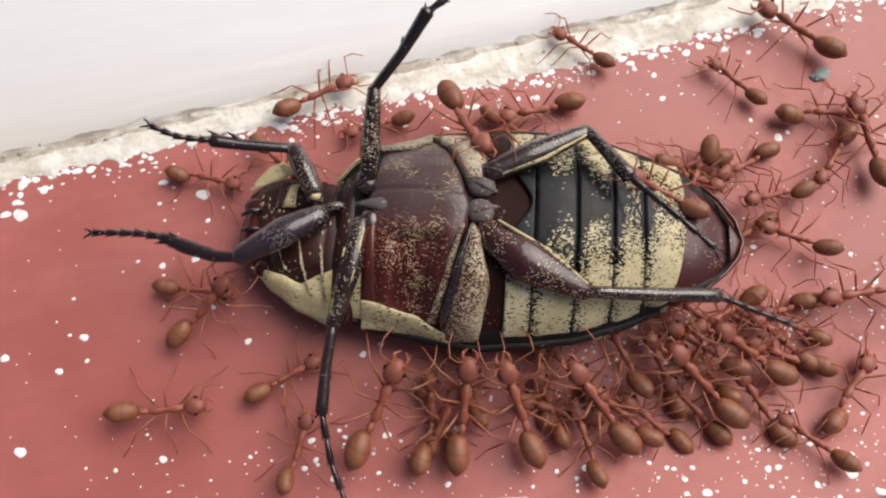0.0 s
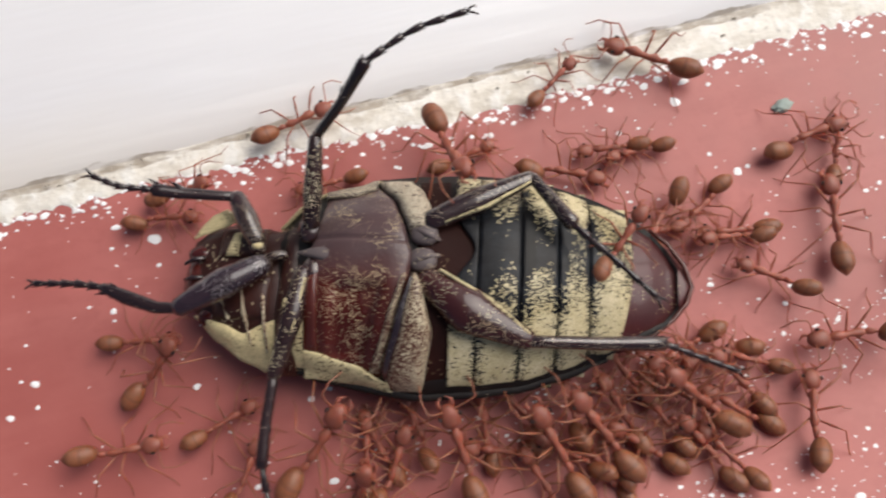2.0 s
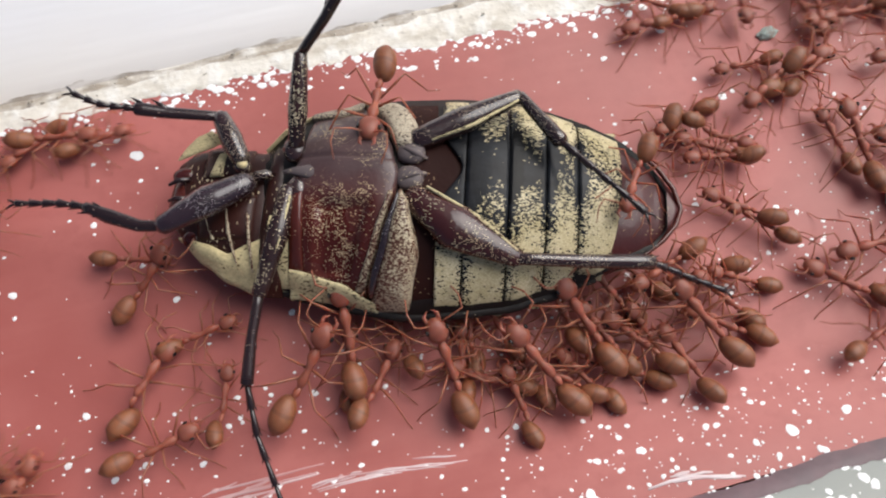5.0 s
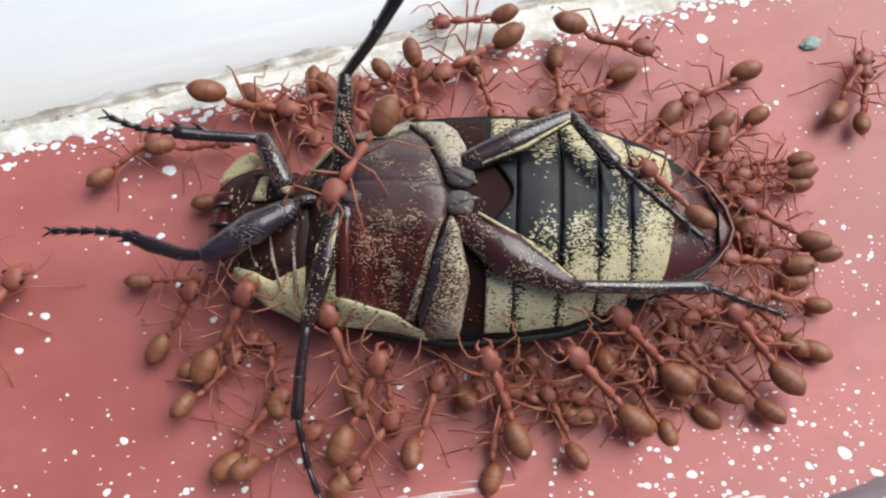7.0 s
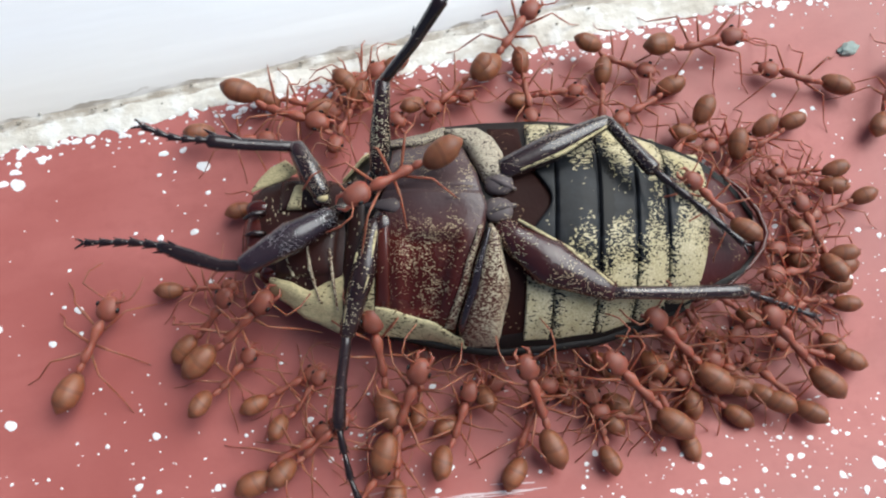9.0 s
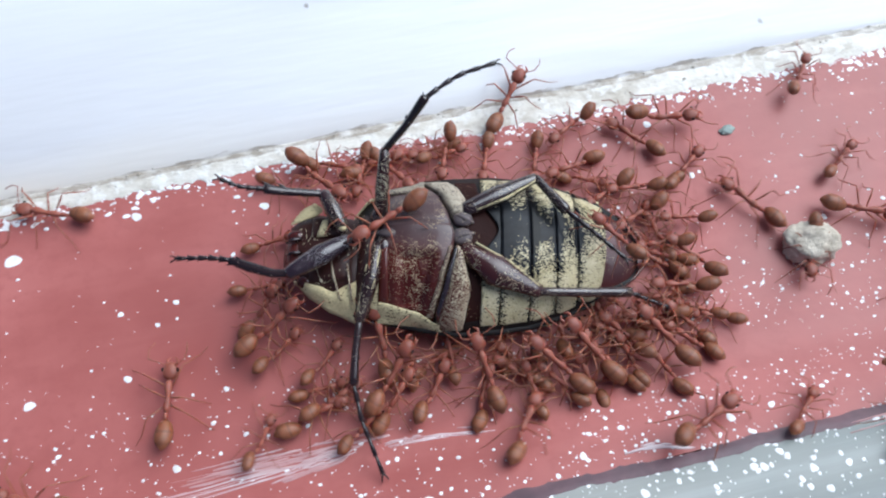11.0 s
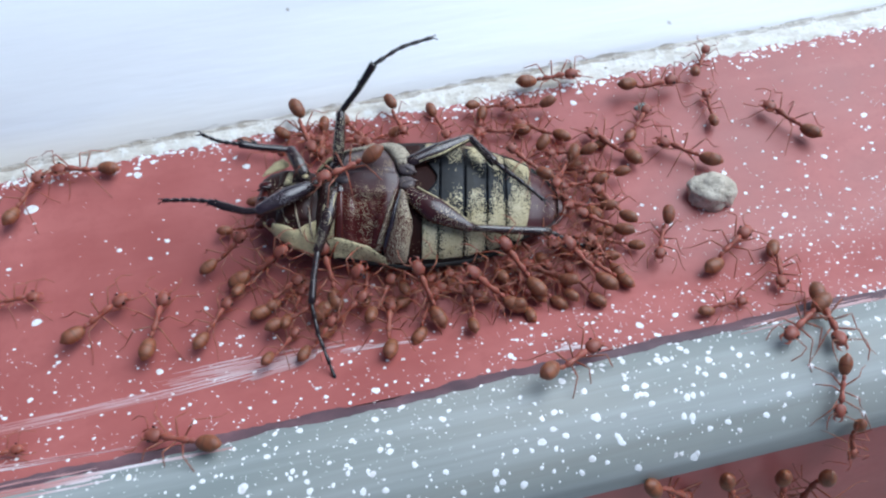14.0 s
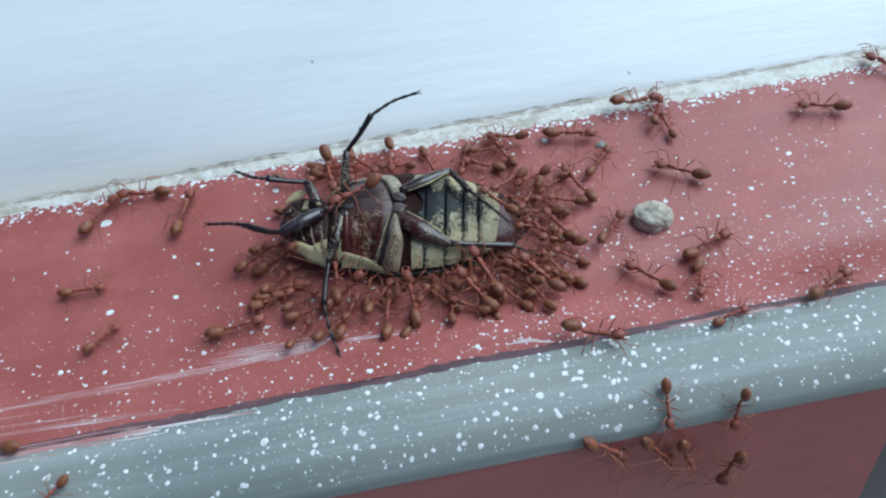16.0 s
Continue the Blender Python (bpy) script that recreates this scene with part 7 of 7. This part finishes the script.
    (2, 0.96, [(0, 3.7, -16, 0, 149, 6), (1.2, 3.2, -15.5, 0, 170, 6), (2.4, 3.9, -15.7, 0, 150, 10), (3.4, 4.1, -15.6, 0, 134, 0), (4.4, 3.5, -16.3, 0, 150, 0), (6.4, 4.1, -17.2, 0, 137, 0), (7.6, 4.4, -17.2, 0, 149, 6), (9, 4.7, -16.6, 0, 146, 0), (10.2, 3.6, -17, 0, 143, 0), (11.4, 4.5, -16.9, 0, 135, 10), (12.6, 4.1, -17.2, 0, 141, 0), (13.8, 4.6, -16.9, 0, 147, 0), (15, 3.8, -17.6, 0, 155, 0), (16, 4.2, -17, 0, 133, 6)]),
    (1, 0.90, [(0, 8, -17.3, 0, 128, 10), (1.2, 8.3, -17.9, 0, 151, 0), (2.4, 8.1, -16.9, 0, 136, 0), (3.4, 8, -17.5, 0, 155, 0), (4.4, 8.4, -17.6, 0, 145, 10), (6.4, 8, -18.7, 0, 141, 6), (7.6, 7.9, -18.3, 0, 149, 10), (9, 7.5, -18.7, 0, 156, 0), (10.2, 7.8, -18.6, 0, 138, 10), (11.4, 7.7, -18.5, 0, 129, 6), (12.6, 7.9, -17.8, 0, 139, 0), (13.8, 8.1, -18.7, 0, 155, 0), (15, 8.3, -18.7, 0, 139, 0), (16, 7.7, -19, 0, 152, 6)]),
    (0, 0.96, [(0, 11.9, -15.3, 0, 97, 10), (1.2, 12.3, -14.9, 0, 103, 10), (2.4, 12.5, -15.4, 0, 106, 6), (3.4, 12.3, -15.1, 0, 96, 0), (4.4, 12.3, -15.6, 0, 108, 6), (6.4, 11.9, -16.5, 0, 117, 0), (7.6, 11.9, -16.3, 0, 105, 0), (9, 12, -16.3, 0, 84, 6), (10.2, 12.4, -16.9, 0, 107, 10), (11.4, 12, -16.6, 0, 114, 10), (12.6, 12.2, -16.3, 0, 97, 0), (13.8, 11.6, -17, 0, 116, 0), (15, 12.3, -16.5, 0, 106, 0), (16, 11.8, -16.1, 0, 107, 0)]),
    (1, 0.86, [(0, 14.9, -16.2, 0, 117, 0), (1.2, 15.4, -16.5, 0, 109, 10), (2.4, 15, -16.5, 0, 115, 6), (3.4, 15.4, -17.4, 0, 116, 0), (4.4, 15, -16.6, 0, 114, 10), (6.4, 15.5, -17.1, 0, 105, 10), (7.6, 15.2, -17.2, 0, 113, 0), (9, 15.3, -17.5, 0, 122, 0), (10.2, 14.5, -17.8, 0, 119, 0), (11.4, 15, -17.6, 0, 102, 10), (12.6, 14.5, -17.4, 0, 118, 10), (13.8, 15.4, -17.9, 0, 113, 6), (15, 15.3, -17.3, 0, 116, 6), (16, 14.7, -17.4, 0, 138, 6)]),
    (0, 0.98, [(0, 17.8, -12.7, 0, 194, 0), (1.2, 17.6, -12.7, 0, 190, 0), (2.4, 18.4, -12.3, 0, 195, 0), (3.4, 17.9, -12.7, 0, 194, 0), (4.4, 18, -12, 0, 198, 0), (6.4, 17.7, -14.5, 0, 193, 6), (7.6, 17.8, -14.1, 0, 176, 6), (9, 17.9, -14.5, 0, 203, 10), (10.2, 18.2, -14.1, 0, 170, 0), (11.4, 18.5, -14.3, 0, 172, 0), (12.6, 17.7, -13.8, 0, 176, 0), (13.8, 18.1, -13.9, 0, 172, 10), (15, 17.3, -13.8, 0, 177, 0), (16, 17.6, -14.4, 0, 186, 0)]),
    (2, 1.05, [(0, 64.2, -9, 0, 129, 0), (4.2, 51.4, -9, 0, 129, 0), (6.4, 20, -9, 0, 133, 6), (7.6, 20.1, -8.4, 0, 131, 10), (9, 20.5, -9.3, 0, 129, 10), (10.2, 20.2, -9.2, 0, 141, 0), (11.4, 20.1, -8.8, 0, 131, 6), (12.6, 19.7, -9.4, 0, 126, 10), (13.8, 19.9, -8.7, 0, 132, 0), (15, 19.8, -9.5, 0, 126, 10), (16, 20.4, -9.6, 0, 132, 0)]),
    (1, 1.00, [(0, 18.9, -2.6, 0, -128, 6), (1.2, 19.4, -3.4, 0, -125, 0), (2.4, 19.6, -2.7, 0, -138, 6), (3.4, 19.2, -2.4, 0, -125, 6), (4.4, 19.9, -3.2, 0, -135, 10), (6.4, 20.2, -4.2, 0, -134, 10), (7.6, 19.4, -4.3, 0, -139, 10), (9, 19.1, -4.3, 0, -122, 0), (10.2, 19.4, -3.7, 0, -155, 0), (11.4, 20, -4.2, 0, -157, 6), (12.6, 19.5, -3.9, 0, -152, 0), (13.8, 20, -4.2, 0, -130, 6), (15, 19.7, -4.2, 0, -125, 0), (16, 19.7, -4, 0, -131, 6)]),
    (1, 0.87, [(0, -57.4, -10, 0, 41, 0), (4.2, -45.9, -10, 0, 41, 0), (6.4, -16.4, -9.9, 0, 26, 0), (7.6, -16.6, -10, 0, 38, 10), (9, -17.6, -9.8, 0, 37, 0), (10.2, -17.2, -9.6, 0, 35, 0), (11.4, -17.3, -9.9, 0, 37, 6), (12.6, -16.5, -10.2, 0, 45, 10), (13.8, -17.3, -10.1, 0, 44, 0), (15, -16.8, -10.6, 0, 41, 0), (16, -17.3, -9.9, 0, 42, 0)]),
    (1, 0.88, [(0, -50, -16, 0, 35, 0), (4.2, -40, -16, 0, 35, 0), (6.4, -11.4, -19, 0, 42, 0), (7.6, -10.6, -19.4, 0, 27, 0), (9, -10.8, -19.2, 0, 41, 0), (10.2, -11.5, -19, 0, 26, 0), (11.4, -10.6, -18.4, 0, 46, 10), (12.6, -11.3, -18.8, 0, 52, 0), (13.8, -11.2, -18.7, 0, 42, 10), (15, -10.6, -19.1, 0, 54, 10), (16, -10.6, -18.7, 0, 34, 0)]),
    (3, 1.03, [(0, 63, -12, 0, 164, 0), (4.2, 50.4, -12, 0, 164, 0), (6.4, 22.5, -12.2, 0, 154, 10), (7.6, 21.5, -11.5, 0, 172, 0), (9, 22.1, -12.2, 0, 175, 6), (10.2, 21.8, -11.5, 0, 161, 10), (11.4, 21.9, -12.2, 0, 173, 0), (12.6, 22.2, -12.2, 0, 168, 0), (13.8, 22.3, -12, 0, 142, 0), (15, 22.2, -12.3, 0, 165, 0), (16, 22.4, -11.9, 0, 162, 0)]),
    (3, 1.03, [(0, 49.8, -1, 0, -153, 0), (4.2, 39.8, -1, 0, -153, 0), (6.4, 16.9, -0.9, 0, -143, 6), (7.6, 17, -0.9, 0, -158, 10), (9, 17.3, -0.8, 0, -137, 0), (10.2, 17.3, -0.1, 0, -159, 0), (11.4, 17.6, -1.3, 0, -151, 6), (12.6, 17.4, -0.7, 0, -167, 10), (13.8, 16.5, -1.4, 0, -146, 0), (15, 17.1, -1.1, 0, -141, 10), (16, 17.1, -0.9, 0, -152, 10)]),
    (0, 0.94, [(0, 64.1, 4.5, 0, -105, 0), (4.2, 51.3, 4.5, 0, -105, 0), (6.4, 12.8, 4.5, 0, -107, 10), (7.6, 12.2, 5, 0, -102, 10), (9, 12.5, 3.6, 0, -109, 0), (10.2, 12.1, 4.4, 0, -96, 0), (11.4, 11.5, 4.3, 0, -116, 6), (12.6, 12.4, 4.7, 0, -113, 0), (13.8, 11.9, 4.3, 0, -114, 6), (15, 11.9, 4, 0, -90, 0), (16, 11.8, 4.3, 0, -111, 10)]),
    (1, 0.93, [(0, -49.4, 6.5, 0, -10, 0), (4.2, -39.5, 6.5, 0, -10, 0), (6.4, -14.3, 6.5, 0, -7, 6), (7.6, -14.2, 6.7, 0, -8, 6), (9, -14, 6.8, 0, -14, 0), (10.2, -13.7, 6.5, 0, -32, 10), (11.4, -13.9, 6.7, 0, -29, 10), (12.6, -13.7, 6.8, 0, 11, 6), (13.8, -14, 6.8, 0, -24, 0), (15, -14.1, 6.8, 0, -20, 0), (16, -13.5, 6.2, 0, -11, 0)]),
    (0, 0.98, [(0, -58.6, 7, 0, -58, 0), (4.2, -46.9, 7, 0, -58, 0), (6.4, -3.2, 6.9, 0, -62, 0), (7.6, -2.9, 7, 0, -54, 0), (9, -3.9, 7.5, 0, -53, 0), (10.2, -3, 6.6, 0, -52, 0), (11.4, -3, 6.3, 0, -60, 6), (12.6, -3.2, 6.9, 0, -47, 6), (13.8, -3, 7.3, 0, -63, 0), (15, -2.9, 7.4, 0, -43, 0), (16, -3.2, 7.3, 0, -47, 0)]),
    (2, 0.97, [(0, -65.7, 8, 0, -28, 0), (4.2, -52.6, 8, 0, -28, 0), (6.4, -9.7, 8.1, 0, -65, 0), (7.6, -7.7, 7.6, 0, -38, 0), (9, -9, 8.6, 0, -29, 0), (10.2, -8.7, 8.3, 0, -30, 6), (11.4, -8.9, 8.4, 0, -23, 0), (12.6, -8.3, 8.3, 0, -32, 0), (13.8, -9.2, 8.3, 0, -31, 0), (15, -10, 6.8, 0, -13, 6), (16, -8, 7.7, 0, -19, 0)]),
    (0, 0.94, [(0, -54.1, 7, 0, -115, 0), (4.2, -43.3, 7, 0, -115, 0), (6.4, -7.4, 7.1, 0, -108, 0), (7.6, -5.3, 7.5, 0, -99, 0), (9, -6, 6.5, 0, -124, 6), (10.2, -6.6, 7, 0, -123, 0), (11.4, -6.1, 7, 0, -111, 0), (12.6, -6.9, 7.2, 0, -134, 0), (13.8, -7.1, 6.9, 0, -101, 6), (15, -5.7, 7.5, 0, -123, 0), (16, -5, 7.2, 0, -94, 0)]),
    (1, 0.96, [(0, 59, 7.2, 0, -99, 0), (4.2, 47.2, 7.2, 0, -99, 0), (6.4, 2.4, 7.1, 0, -102, 0), (7.6, 1.8, 7.4, 0, -89, 0), (9, 2.2, 6.9, 0, -148, 0), (10.2, 2.4, 6.1, 0, -84, 0), (11.4, 2.6, 7.2, 0, -119, 0), (12.6, 0.8, 6.6, 0, -107, 0), (13.8, 2.2, 7.8, 0, -77, 6), (15, 2.4, 7.3, 0, -103, 0), (16, 1, 7.1, 0, -91, 6)]),
    (0, 0.91, [(0, 64.8, 5.6, 0, -89, 0), (4.2, 51.8, 5.6, 0, -89, 0), (6.4, 7.4, 5.3, 0, -67, 6), (7.6, 6.8, 6.2, 0, -104, 0), (9, 7.3, 5.8, 0, -96, 0), (10.2, 5.7, 5.9, 0, -117, 0), (11.4, 6.9, 5.4, 0, -110, 6), (12.6, 6.7, 6, 0, -114, 6), (13.8, 7.4, 6.2, 0, -78, 6), (15, 6.2, 5.8, 0, -85, 0), (16, 6.8, 5.1, 0, -75, 0)]),
    (2, 1.02, [(0, 69.5, 3, 0, -182, 0), (4.2, 55.6, 3, 0, -182, 0), (6.4, 13.7, 3.8, 0, -171, 6), (7.6, 15.8, 3.5, 0, -170, 0), (9, 15.6, 2.5, 0, -162, 6), (10.2, 15.3, 2.7, 0, -166, 6), (11.4, 15.2, 2.7, 0, -175, 6), (12.6, 15.4, 3.1, 0, -188, 6), (13.8, 14.3, 3.2, 0, -193, 0), (15, 14.7, 2.8, 0, -192, 0), (16, 14.3, 3.2, 0, -210, 0)]),
    (1, 0.93, [(0, 69.4, -1, 0, -177, 0), (4.2, 55.5, -1, 0, -177, 0), (6.4, 20.6, -1.4, 0, -188, 0), (7.6, 20.3, -1.1, 0, -163, 6), (9, 20.8, -1.6, 0, -169, 6), (10.2, 20.8, -0.7, 0, -174, 0), (11.4, 20.4, -1.1, 0, -187, 0), (12.6, 21.3, -0.4, 0, -157, 0), (13.8, 21.5, -1.6, 0, -187, 0), (15, 20.9, -2, 0, -167, 0), (16, 20.8, -0.7, 0, -163, 0)]),
    (0, 0.86, [(0, 51.9, -6.5, 0, 109, 0), (4.2, 41.5, -6.5, 0, 109, 0), (6.4, 22.4, -6.5, 0, 74, 6), (7.6, 21.3, -6.1, 0, 108, 0), (9, 22.6, -7.1, 0, 107, 0), (10.2, 22.8, -7.1, 0, 80, 6), (11.4, 21, -6.2, 0, 120, 0), (12.6, 22.8, -7, 0, 146, 0), (13.8, 22.8, -6.6, 0, 106, 0), (15, 22.4, -6.2, 0, 118, 0), (16, 22.5, -5.8, 0, 140, 6)]),
    (1, 1.02, [(0, 65.1, -9.5, 0, 123, 0), (4.2, 52.1, -9.5, 0, 123, 0), (6.4, 25.1, -9.6, 0, 125, 6), (7.6, 23.8, -9.5, 0, 148, 0), (9, 24, -10, 0, 97, 0), (10.2, 24.3, -9.1, 0, 122, 0), (11.4, 23.8, -9.5, 0, 131, 0), (12.6, 23.3, -9.6, 0, 124, 6), (13.8, 24.2, -10, 0, 121, 0), (15, 23.9, -9.2, 0, 104, 0), (16, 22.8, -9.4, 0, 119, 0)]),
    (3, 0.95, [(0, 14.4, -3.8, 4.2, 140, 8), (0.5, 14.4, -3.8, 4.2, 139, 8), (1.5, 14, -3.2, 4.2, 130, 8), (1.833, 14.8, -4.1, 4.2, 70.333, 8), (2.167, 15.6, -5, 4.2, 10.667, 8), (2.5, 16.4, -5.9, 4.2, -49, 8), (3, 16.2, -6.2, 4.2, -56, 8), (3.5, 16.9, -7.2, 4.2, -48, 8), (4, 16.8, -7.6, 4.2, -55, 8), (4.833, 16.433, -7.167, 4.2, -114.333, 8), (5.667, 16.067, -6.733, 4.2, -173.667, 8), (6.5, 15.7, -6.3, 4.2, -233, 8), (7, 15.6, -6.4, 4.2, -236, 8), (8, 15.6, -6.4, 4.2, -235, 8), (9, 15.9, -7, 4.2, -234, 8), (11.5, 15.8, -6.9, 4.2, -231, 8), (12.5, 15.5, -5.4, 4.2, -229, 8), (14.5, 14.9, -4.6, 4.2, -230, 8), (16, 14.5, -6.1, 4.2, -226, 8)]),
]


def packed_ants():
    """More ants wedged in along the near edge and the tail, hardly stirring: x, y, heading."""
    rnd = random.Random(23)
    spots = [(-5.2, -13.4, 74), (-1.4, -13.0, 96), (3.4, -13.6, 82), (5.6, -13.2, 118), (9.3, -13.4, 98), (13.4, -13.0, 108), (15.8, -12.6, 131),
             (5.4, -18.6, 96), (10.4, -18.9, 112), (13.2, -18.4, 128), (17.4, -19.2, 118), (20.9, -17.6, 139), (22.6, -14.6, 151), (24.6, -5.4, 172), (23.6, -2.2, 196), (21.2, -15.6, 120)]
    for k, (x, y, turn) in enumerate(spots):
        rows, t = [], 0.0
        while t < 16:
            rows.append((round(t, 2), x + rnd.gauss(0, 0.25), y + rnd.gauss(0, 0.25), 0, turn + rnd.gauss(0, 7), rnd.choice((0, 6, 10))))
            t += rnd.uniform(1.1, 1.9)
        ANT_WAYS.append((k % 3, 0.84 + 0.03 * (k % 6), rows + [(16,) + rows[-1][1:]]))


packed_ants()
CROWD = len(ANT_WAYS) - 43
# how the beetle shifts as it is tugged: seconds, mm, degrees
DRAG = [
    (0, 1.53, 1.53, -0.36, -3.8, -2.87, -7.7),
    (0.5, 1.45, 1.54, -0.37, -3.96, -2.84, -7.49),
    (1, 1.4, 1.52, -0.48, -4.32, -2.48, -7.35),
    (1.5, 1.21, 1.44, -0.45, -4.37, -1.95, -7.42),
    (2, 1.33, 1.3, -0.39, -4.03, -1.04, -7.5),
    (2.5, 1.5, 1.21, -0.32, -4.02, -1.24, -7.21),
    (3, 1.55, 1.03, -0.19, -3.88, -0.91, -7.2),
    (3.5, 1.44, 0.79, -0.07, -3.97, -0.65, -6.9),
    (4, 1.46, 0.69, -0.14, -3.73, -1.19, -7.17),
    (4.2, 1.46, 0.69, -0.15, -3.36, -1.25, -7.09),
    (6.3, 1.39, 0.42, -0.27, 0.84, -1.45, -6.95),
    (6.5, 1.6, 0.47, -0.04, 0.47, -1.03, -6.38),
    (7, 1.55, 0.36, -0.1, 0.09, -1.97, -6.71),
    (7.5, 1.47, 0.42, -0.02, 0.43, -2.35, -6.2),
    (8, 1.47, 0.24, 0.05, 0.31, -2.3, -5.74),
    (8.5, 1.34, 0.08, 0.01, 0.28, -1.97, -5.15),
    (9, 1.22, 0, -0.09, 0.26, -0.67, -4.61),
    (9.2, 1.23, -0.14, -0.15, 0.21, -1.36, -4.85),
    (11.3, 0.14, 0.12, -0.1, 1.78, 4.39, -1.34),
    (11.5, 0, 0.07, -0.22, 2.25, 4.69, -0.97),
    (12, -0.14, -0.02, -0.38, 2.91, 4.18, -1.12),
    (12.5, -0.18, -0.39, 0.19, 3.15, 4.29, -1.08),
    (13, 0.08, -0.57, 0.3, 3.05, 3.53, -1.42),
    (13.5, 0.06, -0.58, 0.28, 3.53, 4.01, -1.55),
    (14, -0.14, -0.39, 0.04, 4.05, 3.77, -1.58),
    (14.5, -0.14, -0.3, -0.08, 4.27, 4.38, -1.42),
    (15, -0.21, -0.17, -0.18, 4.6, 4.64, -0.92),
    (15.5, -0.2, -0.05, -0.31, 4.68, 4.64, -0.09),
    (16, -0.63, -0.15, -0.35, 4.6, 4.54, 0.53),
]
def place_ants():
    """All ants, each standing where its way begins."""
    first, ants = {}, []
    for style, size, way in ANT_WAYS:
        t, x, y, z, turn, tilt = way[0]
        m = ant_pose(x, y, z, turn, tilt) @ Matrix.Scale(size, 4)
        if style not in first:
            first[style] = build_ant(style, 1.0)
            first[style].matrix_basis = m
            ants.append(first[style])
        else:
            src = first[style]
            keep = src.scale.copy()
            src.scale = (1, 1, 1)
            ants.append(copy_thing(src, m))
            src.scale = keep
    for ant, (style, size, way) in zip(ants, ANT_WAYS):
        if style == 3:
            tagged(ant, "reddish weaver ant gripping the dead beetle")
        elif style == 1:
            tagged(ant, "orange-brown weaver ant with raised abdomen")
    return ants


def ant_pose(x, y, z, turn, tilt):
    return pose(x * MM, y * MM, z * MM, 0, 0, turn) @ pose(0, 0, 0, 0, -tilt, 0)


ants = place_ants()


def motions():
    """The beetle being dragged, the ants on their ways and their striding legs."""
    walk(beetle, [(t, pose(x * MM, y * MM, z * MM) @ spin(a, b, c) @ pose(0, -4.7 * MM, 0, 0, 0, -11.6)) for t, x, y, z, a, b, c in DRAG])
    walk(stone, [(t, pose(x * MM, y * MM, 0, 0, 0, r)) for t, x, y, r in ((0, 38.8, -12.0, -8), (4.2, 38.8, -12.0, -8), (11.3, 36.2, -10.7, -4), (16, 36.2, -10.7, -4))])
    for n, (ant, (style, size, way)) in enumerate(zip(ants, ANT_WAYS)):
        walk(ant, [(t, ant_pose(x, y, z, turn, tilt)) for t, x, y, z, turn, tilt in way])
        legs = [p for p in ant.children if p.name.startswith("leg")]
        for k, leg in enumerate(legs):
            rows, phase = [], n * 1.7 + (k % 2) * math.pi + (k // 3) * math.pi
            hip = leg.matrix_basis.copy()
            gap = 1.6 if style == 3 or n >= CROWD else 0.8
            for i in range(int(16 / gap) + 1):
                t = i * gap
                swing = (9 if style == 3 else 15) * math.sin(phase + i * 2.1 + 0.6 * math.sin(i * 1.3 + n))
                rows.append((t, hip @ pose(0, 0, 0, 0, 0, swing)))
            walk(leg, rows)


def spin(a, b, c):
    """A turn about the axis (a, b, c), its length the angle in degrees."""
    v = Vector((a, b, c))
    return Matrix.Rotation(radians(v.length), 4, v.normalized()) if v.length > 1e-6 else Matrix.Identity(4)


motions()
